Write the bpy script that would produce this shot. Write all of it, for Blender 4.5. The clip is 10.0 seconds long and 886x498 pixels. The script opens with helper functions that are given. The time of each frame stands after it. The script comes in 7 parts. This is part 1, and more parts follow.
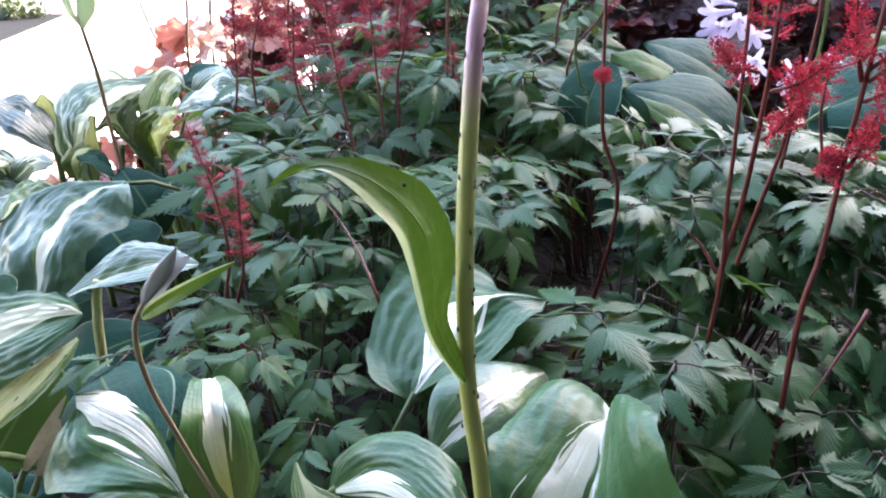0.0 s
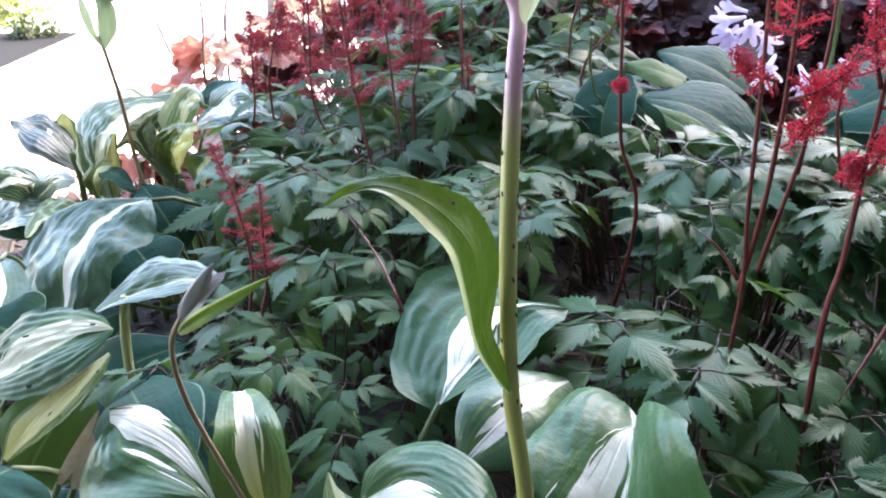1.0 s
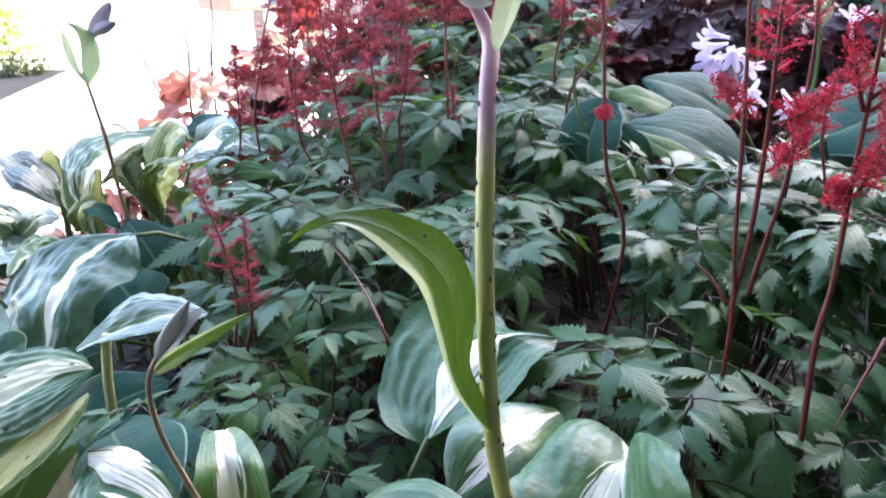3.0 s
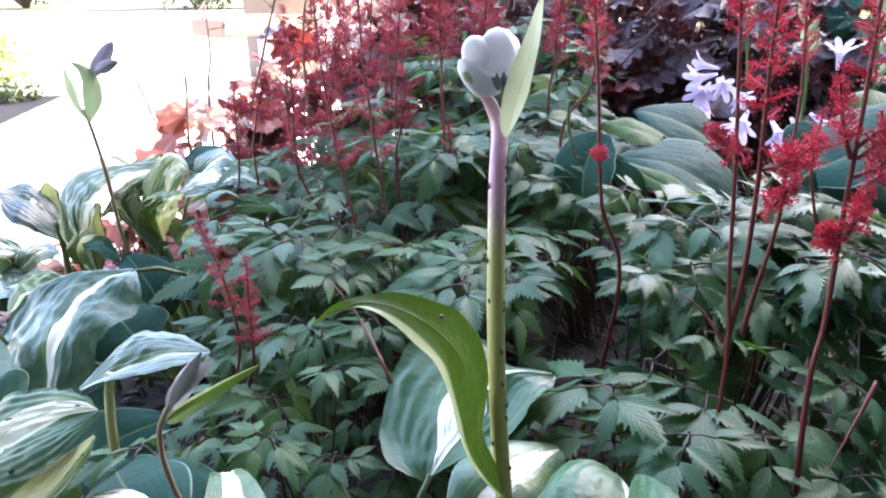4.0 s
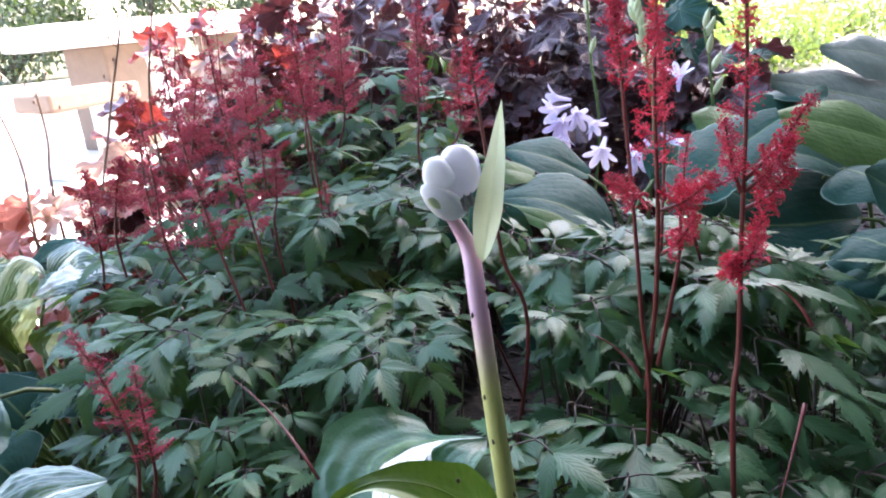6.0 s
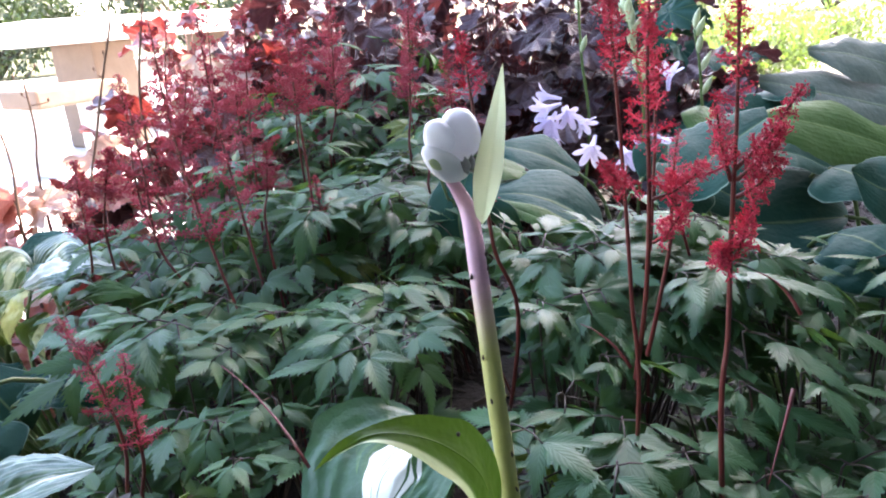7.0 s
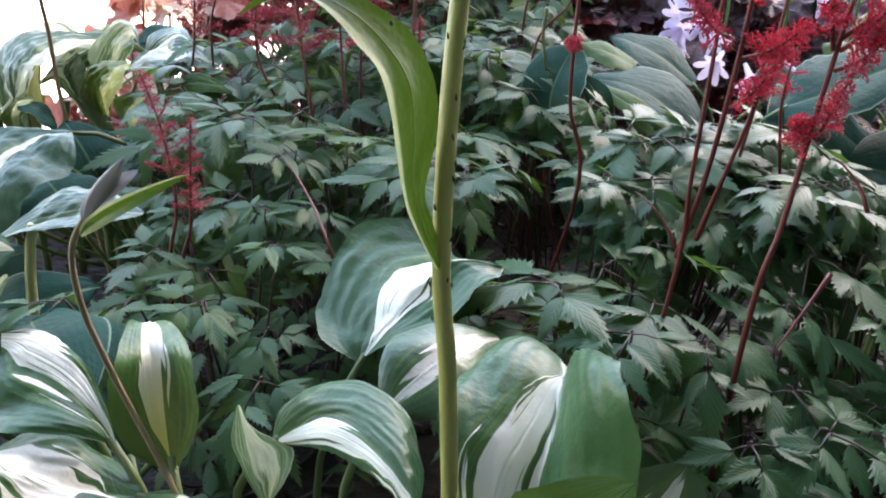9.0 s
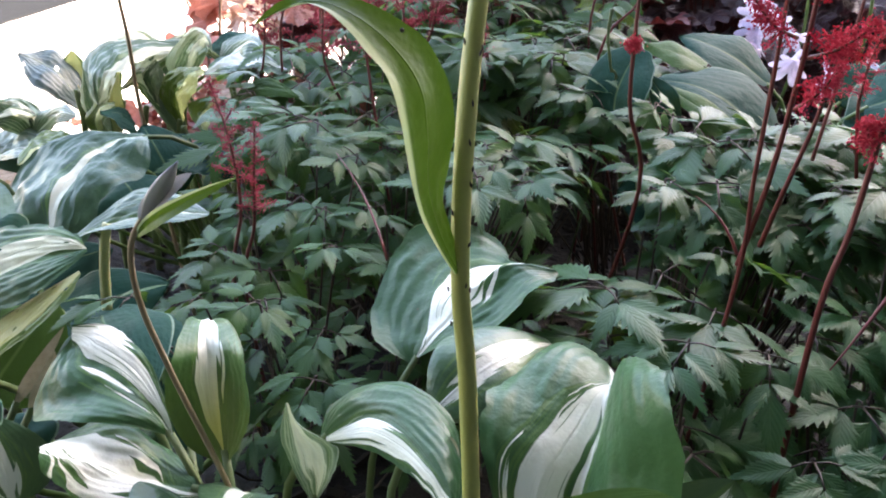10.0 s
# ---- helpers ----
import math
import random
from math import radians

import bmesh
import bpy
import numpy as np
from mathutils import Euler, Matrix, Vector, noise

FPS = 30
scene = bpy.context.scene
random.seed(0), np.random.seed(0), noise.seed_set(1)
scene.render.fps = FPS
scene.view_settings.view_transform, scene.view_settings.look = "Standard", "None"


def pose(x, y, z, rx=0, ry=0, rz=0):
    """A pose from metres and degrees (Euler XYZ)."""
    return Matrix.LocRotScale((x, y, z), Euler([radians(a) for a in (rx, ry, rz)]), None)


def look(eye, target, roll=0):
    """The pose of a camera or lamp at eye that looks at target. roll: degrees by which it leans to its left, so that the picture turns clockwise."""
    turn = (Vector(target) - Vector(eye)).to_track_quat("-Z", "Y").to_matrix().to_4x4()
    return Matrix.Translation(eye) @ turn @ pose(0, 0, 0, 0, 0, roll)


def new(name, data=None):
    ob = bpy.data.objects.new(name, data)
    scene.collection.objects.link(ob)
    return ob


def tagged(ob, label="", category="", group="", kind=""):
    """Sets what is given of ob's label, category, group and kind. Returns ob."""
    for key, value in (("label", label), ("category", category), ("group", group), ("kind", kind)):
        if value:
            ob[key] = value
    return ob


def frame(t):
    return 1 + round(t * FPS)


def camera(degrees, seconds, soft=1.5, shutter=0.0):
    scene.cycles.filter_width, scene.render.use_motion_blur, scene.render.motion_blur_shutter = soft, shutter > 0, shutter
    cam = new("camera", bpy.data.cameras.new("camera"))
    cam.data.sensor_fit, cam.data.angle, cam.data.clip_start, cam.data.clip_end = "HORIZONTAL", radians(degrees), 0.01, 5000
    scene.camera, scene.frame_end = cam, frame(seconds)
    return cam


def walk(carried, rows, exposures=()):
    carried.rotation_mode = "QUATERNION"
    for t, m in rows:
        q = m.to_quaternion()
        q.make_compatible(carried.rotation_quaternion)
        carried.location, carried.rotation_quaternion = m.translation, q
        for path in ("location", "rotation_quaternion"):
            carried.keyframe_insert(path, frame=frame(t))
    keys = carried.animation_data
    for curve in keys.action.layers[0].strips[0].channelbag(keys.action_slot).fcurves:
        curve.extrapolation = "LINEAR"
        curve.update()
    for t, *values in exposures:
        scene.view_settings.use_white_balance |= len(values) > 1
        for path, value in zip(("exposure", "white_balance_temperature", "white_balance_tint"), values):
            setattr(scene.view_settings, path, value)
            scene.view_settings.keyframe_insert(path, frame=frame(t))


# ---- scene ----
cam = camera(62.0, 10.0, soft=2.0)
ROWS = [
    (0, (0.101, 0.099, 0.613), (-0.123, 1.896, -0.236), 1.6),
    (0.5, (0.095, 0.091, 0.618), (-0.15, 1.879, -0.244), 0.9),
    (1, (0.093, 0.092, 0.617), (-0.162, 1.896, -0.209), 0.3),
    (1.5, (0.094, 0.093, 0.616), (-0.151, 1.873, -0.262), -0.0),
    (2, (0.092, 0.097, 0.614), (-0.161, 1.864, -0.288), -0.2),
    (2.5, (0.094, 0.103, 0.615), (-0.16, 1.888, -0.251), -1.0),
    (2.7, (0.096, 0.099, 0.615), (-0.147, 1.913, -0.193), -0.7),
    (3.8, (0.097, 0.101, 0.625), (-0.134, 1.955, -0.088), -0.5),
    (4, (0.092, 0.094, 0.633), (-0.129, 1.953, -0.07), -0.7),
    (4.5, (0.089, 0.1, 0.644), (-0.047, 1.967, -0.061), -1.6),
    (5, (0.075, 0.11, 0.644), (0.051, 1.99, -0.04), -2.5),
    (5.5, (0.071, 0.119, 0.648), (0.153, 2.019, 0.026), -3.7),
    (6, (0.064, 0.119, 0.652), (0.202, 2.014, 0.028), -5.4),
    (6.2, (0.059, 0.114, 0.652), (0.224, 2.009, 0.034), -5.9),
    (7.3, (0.061, 0.115, 0.641), (0.205, 2.01, 0.019), -3.6),
    (7.5, (0.07, 0.108, 0.641), (0.062, 2.006, 0.008), -1.8),
    (8, (0.078, 0.105, 0.614), (0.024, 1.978, -0.085), 4.0),
    (8.5, (0.086, 0.103, 0.597), (-0.039, 1.958, -0.142), 5.0),
    (9, (0.096, 0.098, 0.577), (0.008, 1.916, -0.252), 6.7),
    (9.5, (0.098, 0.094, 0.573), (-0.073, 1.899, -0.271), 5.6),
    (10, (0.109, 0.1, 0.579), (-0.171, 1.892, -0.262), 4.9),
]
EXPOSURES = [(0.0, 4.30, 7300, 22), (4.0, 4.34, 6950, 24), (5.0, 4.24, 6950, 24), (6.0, 4.10, 6950, 24), (7.5, 4.16, 7250, 22), (8.5, 4.09, 7600, 21), (10.0, 4.05, 7900, 20)]
walk(cam, [(t, look(eye, target, roll)) for t, eye, target, roll in ROWS], EXPOSURES)

# ---- world and sun ----
world = bpy.data.worlds.new("sky")
scene.world = world
world.use_nodes = True
wn = world.node_tree.nodes
sky = wn.new("ShaderNodeTexSky")
sky.sky_type, sky.sun_disc = "NISHITA", False
SUN_EL, SUN_AZ = 42.0, 51.0          # degrees; azimuth clockwise from +y
sky.sun_elevation, sky.sun_rotation = radians(SUN_EL), radians(SUN_AZ)
sky.dust_density, sky.ozone_density = 1.6, 1.2
wn["Background"].inputs["Strength"].default_value = 0.15
world.node_tree.links.new(sky.outputs[0], wn["Background"].inputs["Color"])
sun_data = bpy.data.lights.new("sun", "SUN")
sun_data.energy, sun_data.angle, sun_data.color = 2.8, radians(0.55), (1.0, 0.94, 0.85)
sun_ob = new("sun", sun_data)
az, el = radians(SUN_AZ), radians(SUN_EL)
sun_dir = Vector((math.sin(az) * math.cos(el), math.cos(az) * math.cos(el), math.sin(el)))
sun_ob.matrix_world = look(sun_dir * 20, (0, 0, 0))


# ---- material helpers ----
def material(name, rough=0.5, spec=0.5):
    m = bpy.data.materials.new(name)
    m.use_nodes = True
    nt = m.node_tree
    b = nt.nodes["Principled BSDF"]
    b.inputs["Roughness"].default_value = rough
    b.inputs["Specular IOR Level"].default_value = spec
    return m, nt, b


def node(nt, kind, **vals):
    n = nt.nodes.new(kind)
    for k, v in vals.items():
        if k in n.inputs:
            n.inputs[k].default_value = v
        else:
            setattr(n, k, v)
    return n


def math_node(nt, op, a, b=None, clamp=False):
    n = nt.nodes.new("ShaderNodeMath")
    n.operation, n.use_clamp = op, clamp
    for i, v in enumerate((a, b)):
        if v is None:
            continue
        if isinstance(v, (int, float)):
            n.inputs[i].default_value = v
        else:
            nt.links.new(v, n.inputs[i])
    return n.outputs[0]


def mix_col(nt, fac, a, b, blend="MIX"):
    n = nt.nodes.new("ShaderNodeMix")
    n.data_type, n.blend_type = "RGBA", blend
    for sock, v in ((n.inputs[0], fac), (n.inputs[6], a), (n.inputs[7], b)):
        if isinstance(v, (int, float)):
            sock.default_value = v
        elif isinstance(v, tuple):
            sock.default_value = (*v, 1)
        else:
            nt.links.new(v, sock)
    return n.outputs[2]


def noise_tex(nt, scale, detail=3.0, vec=None, rough=0.55):
    n = node(nt, "ShaderNodeTexNoise", Scale=scale, Detail=detail, Roughness=rough)
    if vec is not None:
        nt.links.new(vec, n.inputs["Vector"])
    return n.outputs["Fac"]


def ramp(nt, fac, lo, hi):
    n = nt.nodes.new("ShaderNodeMapRange")
    n.interpolation_type = "SMOOTHSTEP"
    nt.links.new(fac, n.inputs[0])
    n.inputs[1].default_value, n.inputs[2].default_value = lo, hi
    return n.outputs[0]


def bump(nt, b, height, strength, dist):
    n = node(nt, "ShaderNodeBump", Strength=strength, Distance=dist)
    nt.links.new(height, n.inputs["Height"])
    nt.links.new(n.outputs[0], b.inputs["Normal"])
    return n.outputs[0]


def let_light_through(nt, b, colour, amount, normal=None):
    """Mixes a translucent share into a thin leaf or petal."""
    tr = nt.nodes.new("ShaderNodeBsdfTranslucent")
    if isinstance(colour, tuple):
        tr.inputs[0].default_value = (*colour, 1)
    else:
        nt.links.new(colour, tr.inputs[0])
    if normal is not None:
        nt.links.new(normal, tr.inputs["Normal"])
    mx = nt.nodes.new("ShaderNodeMixShader")
    mx.inputs[0].default_value = amount
    nt.links.new(b.outputs[0], mx.inputs[1])
    nt.links.new(tr.outputs[0], mx.inputs[2])
    nt.links.new(mx.outputs[0], nt.nodes["Material Output"].inputs["Surface"])


def uv_split(nt):
    uv = nt.nodes.new("ShaderNodeUVMap")
    sp = nt.nodes.new("ShaderNodeSeparateXYZ")
    nt.links.new(uv.outputs[0], sp.inputs[0])
    side = math_node(nt, "ABSOLUTE", math_node(nt, "SUBTRACT", sp.outputs[0], 0.5))
    return sp.outputs[0], sp.outputs[1], math_node(nt, "MULTIPLY", side, 2.0), uv.outputs[0]


def leaf_material(name, dark, light, rough=0.42, through_amount=0.25, veins=9.0, slant=0.55, depth=0.6, midrib=(0.2, 0.26, 0.12), glow=(0.22, 0.42, 0.04), spec=0.5):
    """A pinnately veined leaf: dark to light by leaf, with a paler midrib and side veins in relief."""
    m, nt, b = material(name, rough, spec)
    u, v, side, uv = uv_split(nt)
    info = nt.nodes.new("ShaderNodeObjectInfo")
    geo = nt.nodes.new("ShaderNodeNewGeometry")
    co = nt.nodes.new("ShaderNodeTexCoord")
    big = noise_tex(nt, 9.0, 2.0, co.outputs["Object"])
    fine = noise_tex(nt, 160.0, 4.0, co.outputs["Object"])
    rnd = math_node(nt, "ADD", math_node(nt, "MULTIPLY", info.outputs["Random"], 0.55), math_node(nt, "MULTIPLY", geo.outputs["Random Per Island"], 0.45))
    fac = math_node(nt, "ADD", math_node(nt, "MULTIPLY", rnd, 0.7), math_node(nt, "MULTIPLY", big, 0.35), True)
    col = mix_col(nt, fac, dark, light)
    col = mix_col(nt, math_node(nt, "MULTIPLY", fine, 0.3), col, tuple(c * 0.55 for c in dark))
    phase = math_node(nt, "MULTIPLY", math_node(nt, "SUBTRACT", v, math_node(nt, "MULTIPLY", side, slant * 0.5)), veins * 6.2832)
    wave = math_node(nt, "SINE", phase)
    vein = ramp(nt, wave, 0.8, 1.0)
    rib = ramp(nt, side, 0.07, 0.0)
    vmask = math_node(nt, "MAXIMUM", math_node(nt, "MULTIPLY", vein, 0.06), math_node(nt, "MULTIPLY", rib, 0.7))
    col = mix_col(nt, math_node(nt, "MULTIPLY", vmask, 0.5), col, midrib)
    nt.links.new(col, b.inputs["Base Color"])
    h = math_node(nt, "ADD", math_node(nt, "MULTIPLY", wave, -0.3), math_node(nt, "MULTIPLY", rib, -1.2))
    h = math_node(nt, "ADD", h, math_node(nt, "MULTIPLY", fine, 0.7))
    nrm = bump(nt, b, h, depth, 0.0011)
    rr = math_node(nt, "ADD", math_node(nt, "MULTIPLY", fine, 0.22), rough - 0.1)
    nt.links.new(rr, b.inputs["Roughness"])
    let_light_through(nt, b, mix_col(nt, 0.6, col, glow), through_amount, nrm)
    return m


def hosta_material(name, green, green2, white=None, ribs=8.0, rough=0.33, band=0.36, margin=None, through_amount=0.08, seed=0.0, torn=1.0, keel=None, spec=0.45, lines=0.0, even=False, foot=None):
    """A hosta leaf with parallel ribs; foot: the tone of the band towards the leaf's base; keel: a pale strip along one rim; white: a torn white or cream band along the middle; margin: a pale rim."""
    m, nt, b = material(name, rough, spec)
    u, v, side, uv = uv_split(nt)
    info = nt.nodes.new("ShaderNodeObjectInfo")
    co = nt.nodes.new("ShaderNodeTexCoord")
    big = noise_tex(nt, 14.0, 3.0, co.outputs["Object"])
    fine = noise_tex(nt, 220.0, 4.0, co.outputs["Object"])
    fac = math_node(nt, "ADD", math_node(nt, "MULTIPLY", info.outputs["Random"], 0.4), math_node(nt, "MULTIPLY", big, 0.6), True)
    col = mix_col(nt, fac, green, green2)
    col = mix_col(nt, math_node(nt, "MULTIPLY", fine, 0.25), col, tuple(c * 0.6 for c in green))
    wave = math_node(nt, "COSINE", math_node(nt, "MULTIPLY", side, ribs * 6.2832))
    rib = ramp(nt, side, 0.05, 0.0)
    if white:
        # the band ends in torn steps, strip by strip between the ribs
        mp = node(nt, "ShaderNodeMapping")
        nt.links.new(uv, mp.inputs["Vector"])
        mp.inputs["Scale"].default_value = (30.0, 3.0, 1.0)
        shift = nt.nodes.new("ShaderNodeCombineXYZ")
        nt.links.new(math_node(nt, "MULTIPLY", info.outputs["Random"], 40.0), shift.inputs[0])
        nt.links.new(math_node(nt, "ADD", math_node(nt, "MULTIPLY", info.outputs["Random"], 17.0), seed), shift.inputs[1])
        nt.links.new(shift.outputs[0], mp.inputs["Location"])
        streak = noise_tex(nt, 1.0, 2.5, mp.outputs[0], 0.6)

        def strips(count, amount, sway):
            uu = math_node(nt, "ADD", math_node(nt, "MULTIPLY", u, count), math_node(nt, "MULTIPLY", streak, sway))
            step = math_node(nt, "FLOOR", uu)
            key = nt.nodes.new("ShaderNodeCombineXYZ")
            nt.links.new(step, key.inputs[0])
            own = math_node(nt, "ADD", math_node(nt, "MULTIPLY", info.outputs["Random"], 91.0), seed)
            jump = math_node(nt, "FRACT", math_node(nt, "MULTIPLY", math_node(nt, "SINE", math_node(nt, "ADD", math_node(nt, "MULTIPLY", step, 12.99), own)), 437.5))
            slant_ = math_node(nt, "MULTIPLY", math_node(nt, "FRACT", uu), 0.35)
            along = math_node(nt, "ADD", math_node(nt, "ADD", math_node(nt, "MULTIPLY", v, 3.2), jump), slant_)
            nt.links.new(math_node(nt, "ADD", math_node(nt, "MULTIPLY", own, 7.0), math_node(nt, "FLOOR", along)), key.inputs[1])
            wn_ = nt.nodes.new("ShaderNodeTexWhiteNoise")
            wn_.noise_dimensions = "2D"
            nt.links.new(key.outputs[0], wn_.inputs["Vector"])
            return math_node(nt, "MULTIPLY", math_node(nt, "SUBTRACT", wn_.outputs["Value"], 0.5), amount)

        # the band is widest in the middle and narrows to both ends
        width = math_node(nt, "MULTIPLY", math_node(nt, "SINE", math_node(nt, "ADD", math_node(nt, "MULTIPLY", v, 0.0 if even else 2.5), 1.5708 if even else 0.35)), band)
        edge = math_node(nt, "ADD", math_node(nt, "SUBTRACT", width, side), math_node(nt, "MULTIPLY", math_node(nt, "SUBTRACT", streak, 0.5), (0.08 if even else 0.30) * torn))
        edge = math_node(nt, "ADD", edge, math_node(nt, "ADD", strips(13.0 if even else 19.0, (0.36 if even else 0.27) * torn, 0.15 if even else 0.4), strips(43.0, (0.03 if even else 0.07) * torn, 0.6)))
        lime = math_node(nt, "MULTIPLY", ramp(nt, edge, -0.24, -0.12), ramp(nt, streak, 0.35, 0.6))
        pale = ramp(nt, edge, 0.0, 0.03)
        col = mix_col(nt, math_node(nt, "MULTIPLY", lime, 0.6), col, (0.085, 0.165, 0.04))
        wcol = mix_col(nt, big, white, tuple(c * f for c, f in zip(white, (0.93, 0.95, 0.80))))
        wcol = mix_col(nt, math_node(nt, "MULTIPLY", ramp(nt, streak, 0.58, 0.75), 0.35), wcol, (0.34, 0.42, 0.26))
        if even:
            # green threads that the band leaves between its strips
            mt = node(nt, "ShaderNodeMapping")
            nt.links.new(uv, mt.inputs["Vector"])
            nt.links.new(shift.outputs[0], mt.inputs["Location"])
            mt.inputs["Scale"].default_value = (26.0, 1.7, 1.0)
            thread = ramp(nt, noise_tex(nt, 1.0, 1.0, mt.outputs[0], 0.4), 0.67, 0.70)
            wcol = mix_col(nt, math_node(nt, "MULTIPLY", thread, 0.85), wcol, (0.10, 0.19, 0.07))
        if foot:
            wcol = mix_col(nt, ramp(nt, v, 0.55, 0.12), wcol, foot)
            col = mix_col(nt, math_node(nt, "MULTIPLY", ramp(nt, v, 0.5, 0.05), 0.7), col, (0.085, 0.125, 0.018))
        col = mix_col(nt, pale, col, wcol)
    if lines:
        # pale pleats that run with the ribs
        stripe = ramp(nt, math_node(nt, "ADD", wave, math_node(nt, "MULTIPLY", big, 0.6)), 0.55, 1.3)
        col = mix_col(nt, math_node(nt, "MULTIPLY", stripe, lines), col, (0.42, 0.48, 0.36))
    elif not keel and not white:
        col = mix_col(nt, math_node(nt, "MULTIPLY", rib, 0.35), col, (0.2, 0.28, 0.12))
    if margin:
        col = mix_col(nt, ramp(nt, side, 0.955, 0.98), col, margin)
    if keel:
        col = mix_col(nt, ramp(nt, math_node(nt, "ADD", u, math_node(nt, "MULTIPLY", math_node(nt, "SUBTRACT", big, 0.5), 0.1)), 0.78, 0.87), col, keel)
    # small brown marks
    spots = ramp(nt, noise_tex(nt, 45.0, 2.0, co.outputs["Object"]), 0.755, 0.78)
    col = mix_col(nt, math_node(nt, "MULTIPLY", spots, 0.8), col, (0.09, 0.05, 0.02))
    nt.links.new(col, b.inputs["Base Color"])
    h = math_node(nt, "ADD", math_node(nt, "MULTIPLY", wave, 0.05), math_node(nt, "MULTIPLY", rib, -0.5))
    h = math_node(nt, "ADD", h, math_node(nt, "MULTIPLY", fine, 0.35))
    h = math_node(nt, "ADD", h, math_node(nt, "MULTIPLY", noise_tex(nt, 75.0, 3.0, co.outputs["Object"]), 2.0))
    nrm = bump(nt, b, h, 0.6, 0.0013)
    rr = math_node(nt, "ADD", math_node(nt, "MULTIPLY", fine, 0.2), rough - 0.08)
    nt.links.new(rr, b.inputs["Roughness"])
    let_light_through(nt, b, mix_col(nt, 0.2, col, (0.3, 0.45, 0.05)), through_amount, nrm)
    return m


def plain_material(name, a, c, scale=40.0, rough=0.6, relief=0.3, dist=0.002, through_amount=0.0, spec=0.4):
    """Two tones mixed by noise at two scales, with fine relief."""
    m, nt, b = material(name, rough, spec)
    co = nt.nodes.new("ShaderNodeTexCoord")
    info = nt.nodes.new("ShaderNodeObjectInfo")
    geo = nt.nodes.new("ShaderNodeNewGeometry")
    n1 = noise_tex(nt, scale, 5.0, co.outputs["Object"])
    n2 = noise_tex(nt, scale * 0.13, 2.0, co.outputs["Object"])
    f = math_node(nt, "ADD", math_node(nt, "MULTIPLY", n1, 0.5), math_node(nt, "MULTIPLY", n2, 0.35))
    f = math_node(nt, "ADD", f, math_node(nt, "MULTIPLY", math_node(nt, "SUBTRACT", info.outputs["Random"], 0.5), 0.35))
    f = math_node(nt, "ADD", f, math_node(nt, "MULTIPLY", math_node(nt, "SUBTRACT", geo.outputs["Random Per Island"], 0.5), 0.45), True)
    col = mix_col(nt, f, a, c)
    nt.links.new(col, b.inputs["Base Color"])
    nrm = bump(nt, b, n1, relief, dist)
    if through_amount:
        let_light_through(nt, b, col, through_amount, nrm)
    return m


def stalk_material(name, low, high, z0, z1, rough=0.45):
    """A stalk whose own pigment changes along its height."""
    m, nt, b = material(name, rough, 0.45)
    geo = nt.nodes.new("ShaderNodeNewGeometry")
    sp = nt.nodes.new("ShaderNodeSeparateXYZ")
    nt.links.new(geo.outputs["Position"], sp.inputs[0])
    co = nt.nodes.new("ShaderNodeTexCoord")
    n1 = noise_tex(nt, 90.0, 4.0, co.outputs["Object"])
    f = ramp(nt, math_node(nt, "ADD", sp.outputs[2], math_node(nt, "MULTIPLY", n1, (z1 - z0) * 0.25)), z0, z1)
    col = mix_col(nt, f, low, high)
    col = mix_col(nt, math_node(nt, "MULTIPLY", noise_tex(nt, 500.0, 2.0, co.outputs["Object"]), 0.35), col, tuple(c * 0.6 for c in low))
    nt.links.new(col, b.inputs["Base Color"])
    bump(nt, b, n1, 0.25, 0.001)
    let_light_through(nt, b, col, 0.12)
    return m


M_ASTILBE = leaf_material("astilbe_leaf", (0.014, 0.056, 0.024), (0.048, 0.126, 0.050), 0.42, 0.22, depth=0.20, spec=0.20, midrib=(0.07, 0.13, 0.07))
M_ASTILBE_LIME = leaf_material("astilbe_leaf_lime", (0.09, 0.14, 0.015), (0.15, 0.20, 0.02), 0.45, 0.3)
M_HOSTA_WHITE = hosta_material("hosta_white_centre", (0.032, 0.085, 0.042), (0.06, 0.13, 0.058), (0.60, 0.61, 0.57), 6.0, band=0.25, torn=1.0)
M_HOSTA_NARROW = hosta_material("hosta_narrow_streak", (0.036, 0.092, 0.052), (0.080, 0.150, 0.088), (0.60, 0.64, 0.58), 6.0, rough=0.30, band=0.10, torn=0.45, spec=0.6, lines=0.25)
M_HOSTA_STRIPE = hosta_material("hosta_striped", (0.045, 0.105, 0.058), (0.085, 0.160, 0.085), (0.56, 0.59, 0.46), 6.0, band=0.26, through_amount=0.2, torn=0.6, lines=0.45)
M_HOSTA_CREAM = hosta_material("hosta_cream_underside", (0.07, 0.12, 0.05), (0.12, 0.18, 0.08), (0.40, 0.40, 0.19), 6.0, band=0.75, through_amount=0.3, torn=0.5, spec=0.2)
M_HOSTA_PATCH = hosta_material("hosta_white_patch", (0.020, 0.074, 0.030), (0.046, 0.122, 0.044), (0.76, 0.76, 0.71), 6.0, rough=0.38, band=0.5, torn=1.35, spec=0.30, even=True)
M_HOSTA_UPRIGHT = hosta_material("hosta_white_to_cream", (0.026, 0.082, 0.026), (0.050, 0.125, 0.036), (0.72, 0.72, 0.66), 6.0, rough=0.38, band=0.5, torn=0.9, spec=0.30, even=True, foot=(0.50, 0.47, 0.13))
M_HOSTA_SILVER = hosta_material("hosta_silver_green", (0.022, 0.072, 0.034), (0.050, 0.115, 0.056), (0.56, 0.57, 0.45), 7.0, rough=0.42, band=0.5, torn=0.7, spec=0.14, even=True)
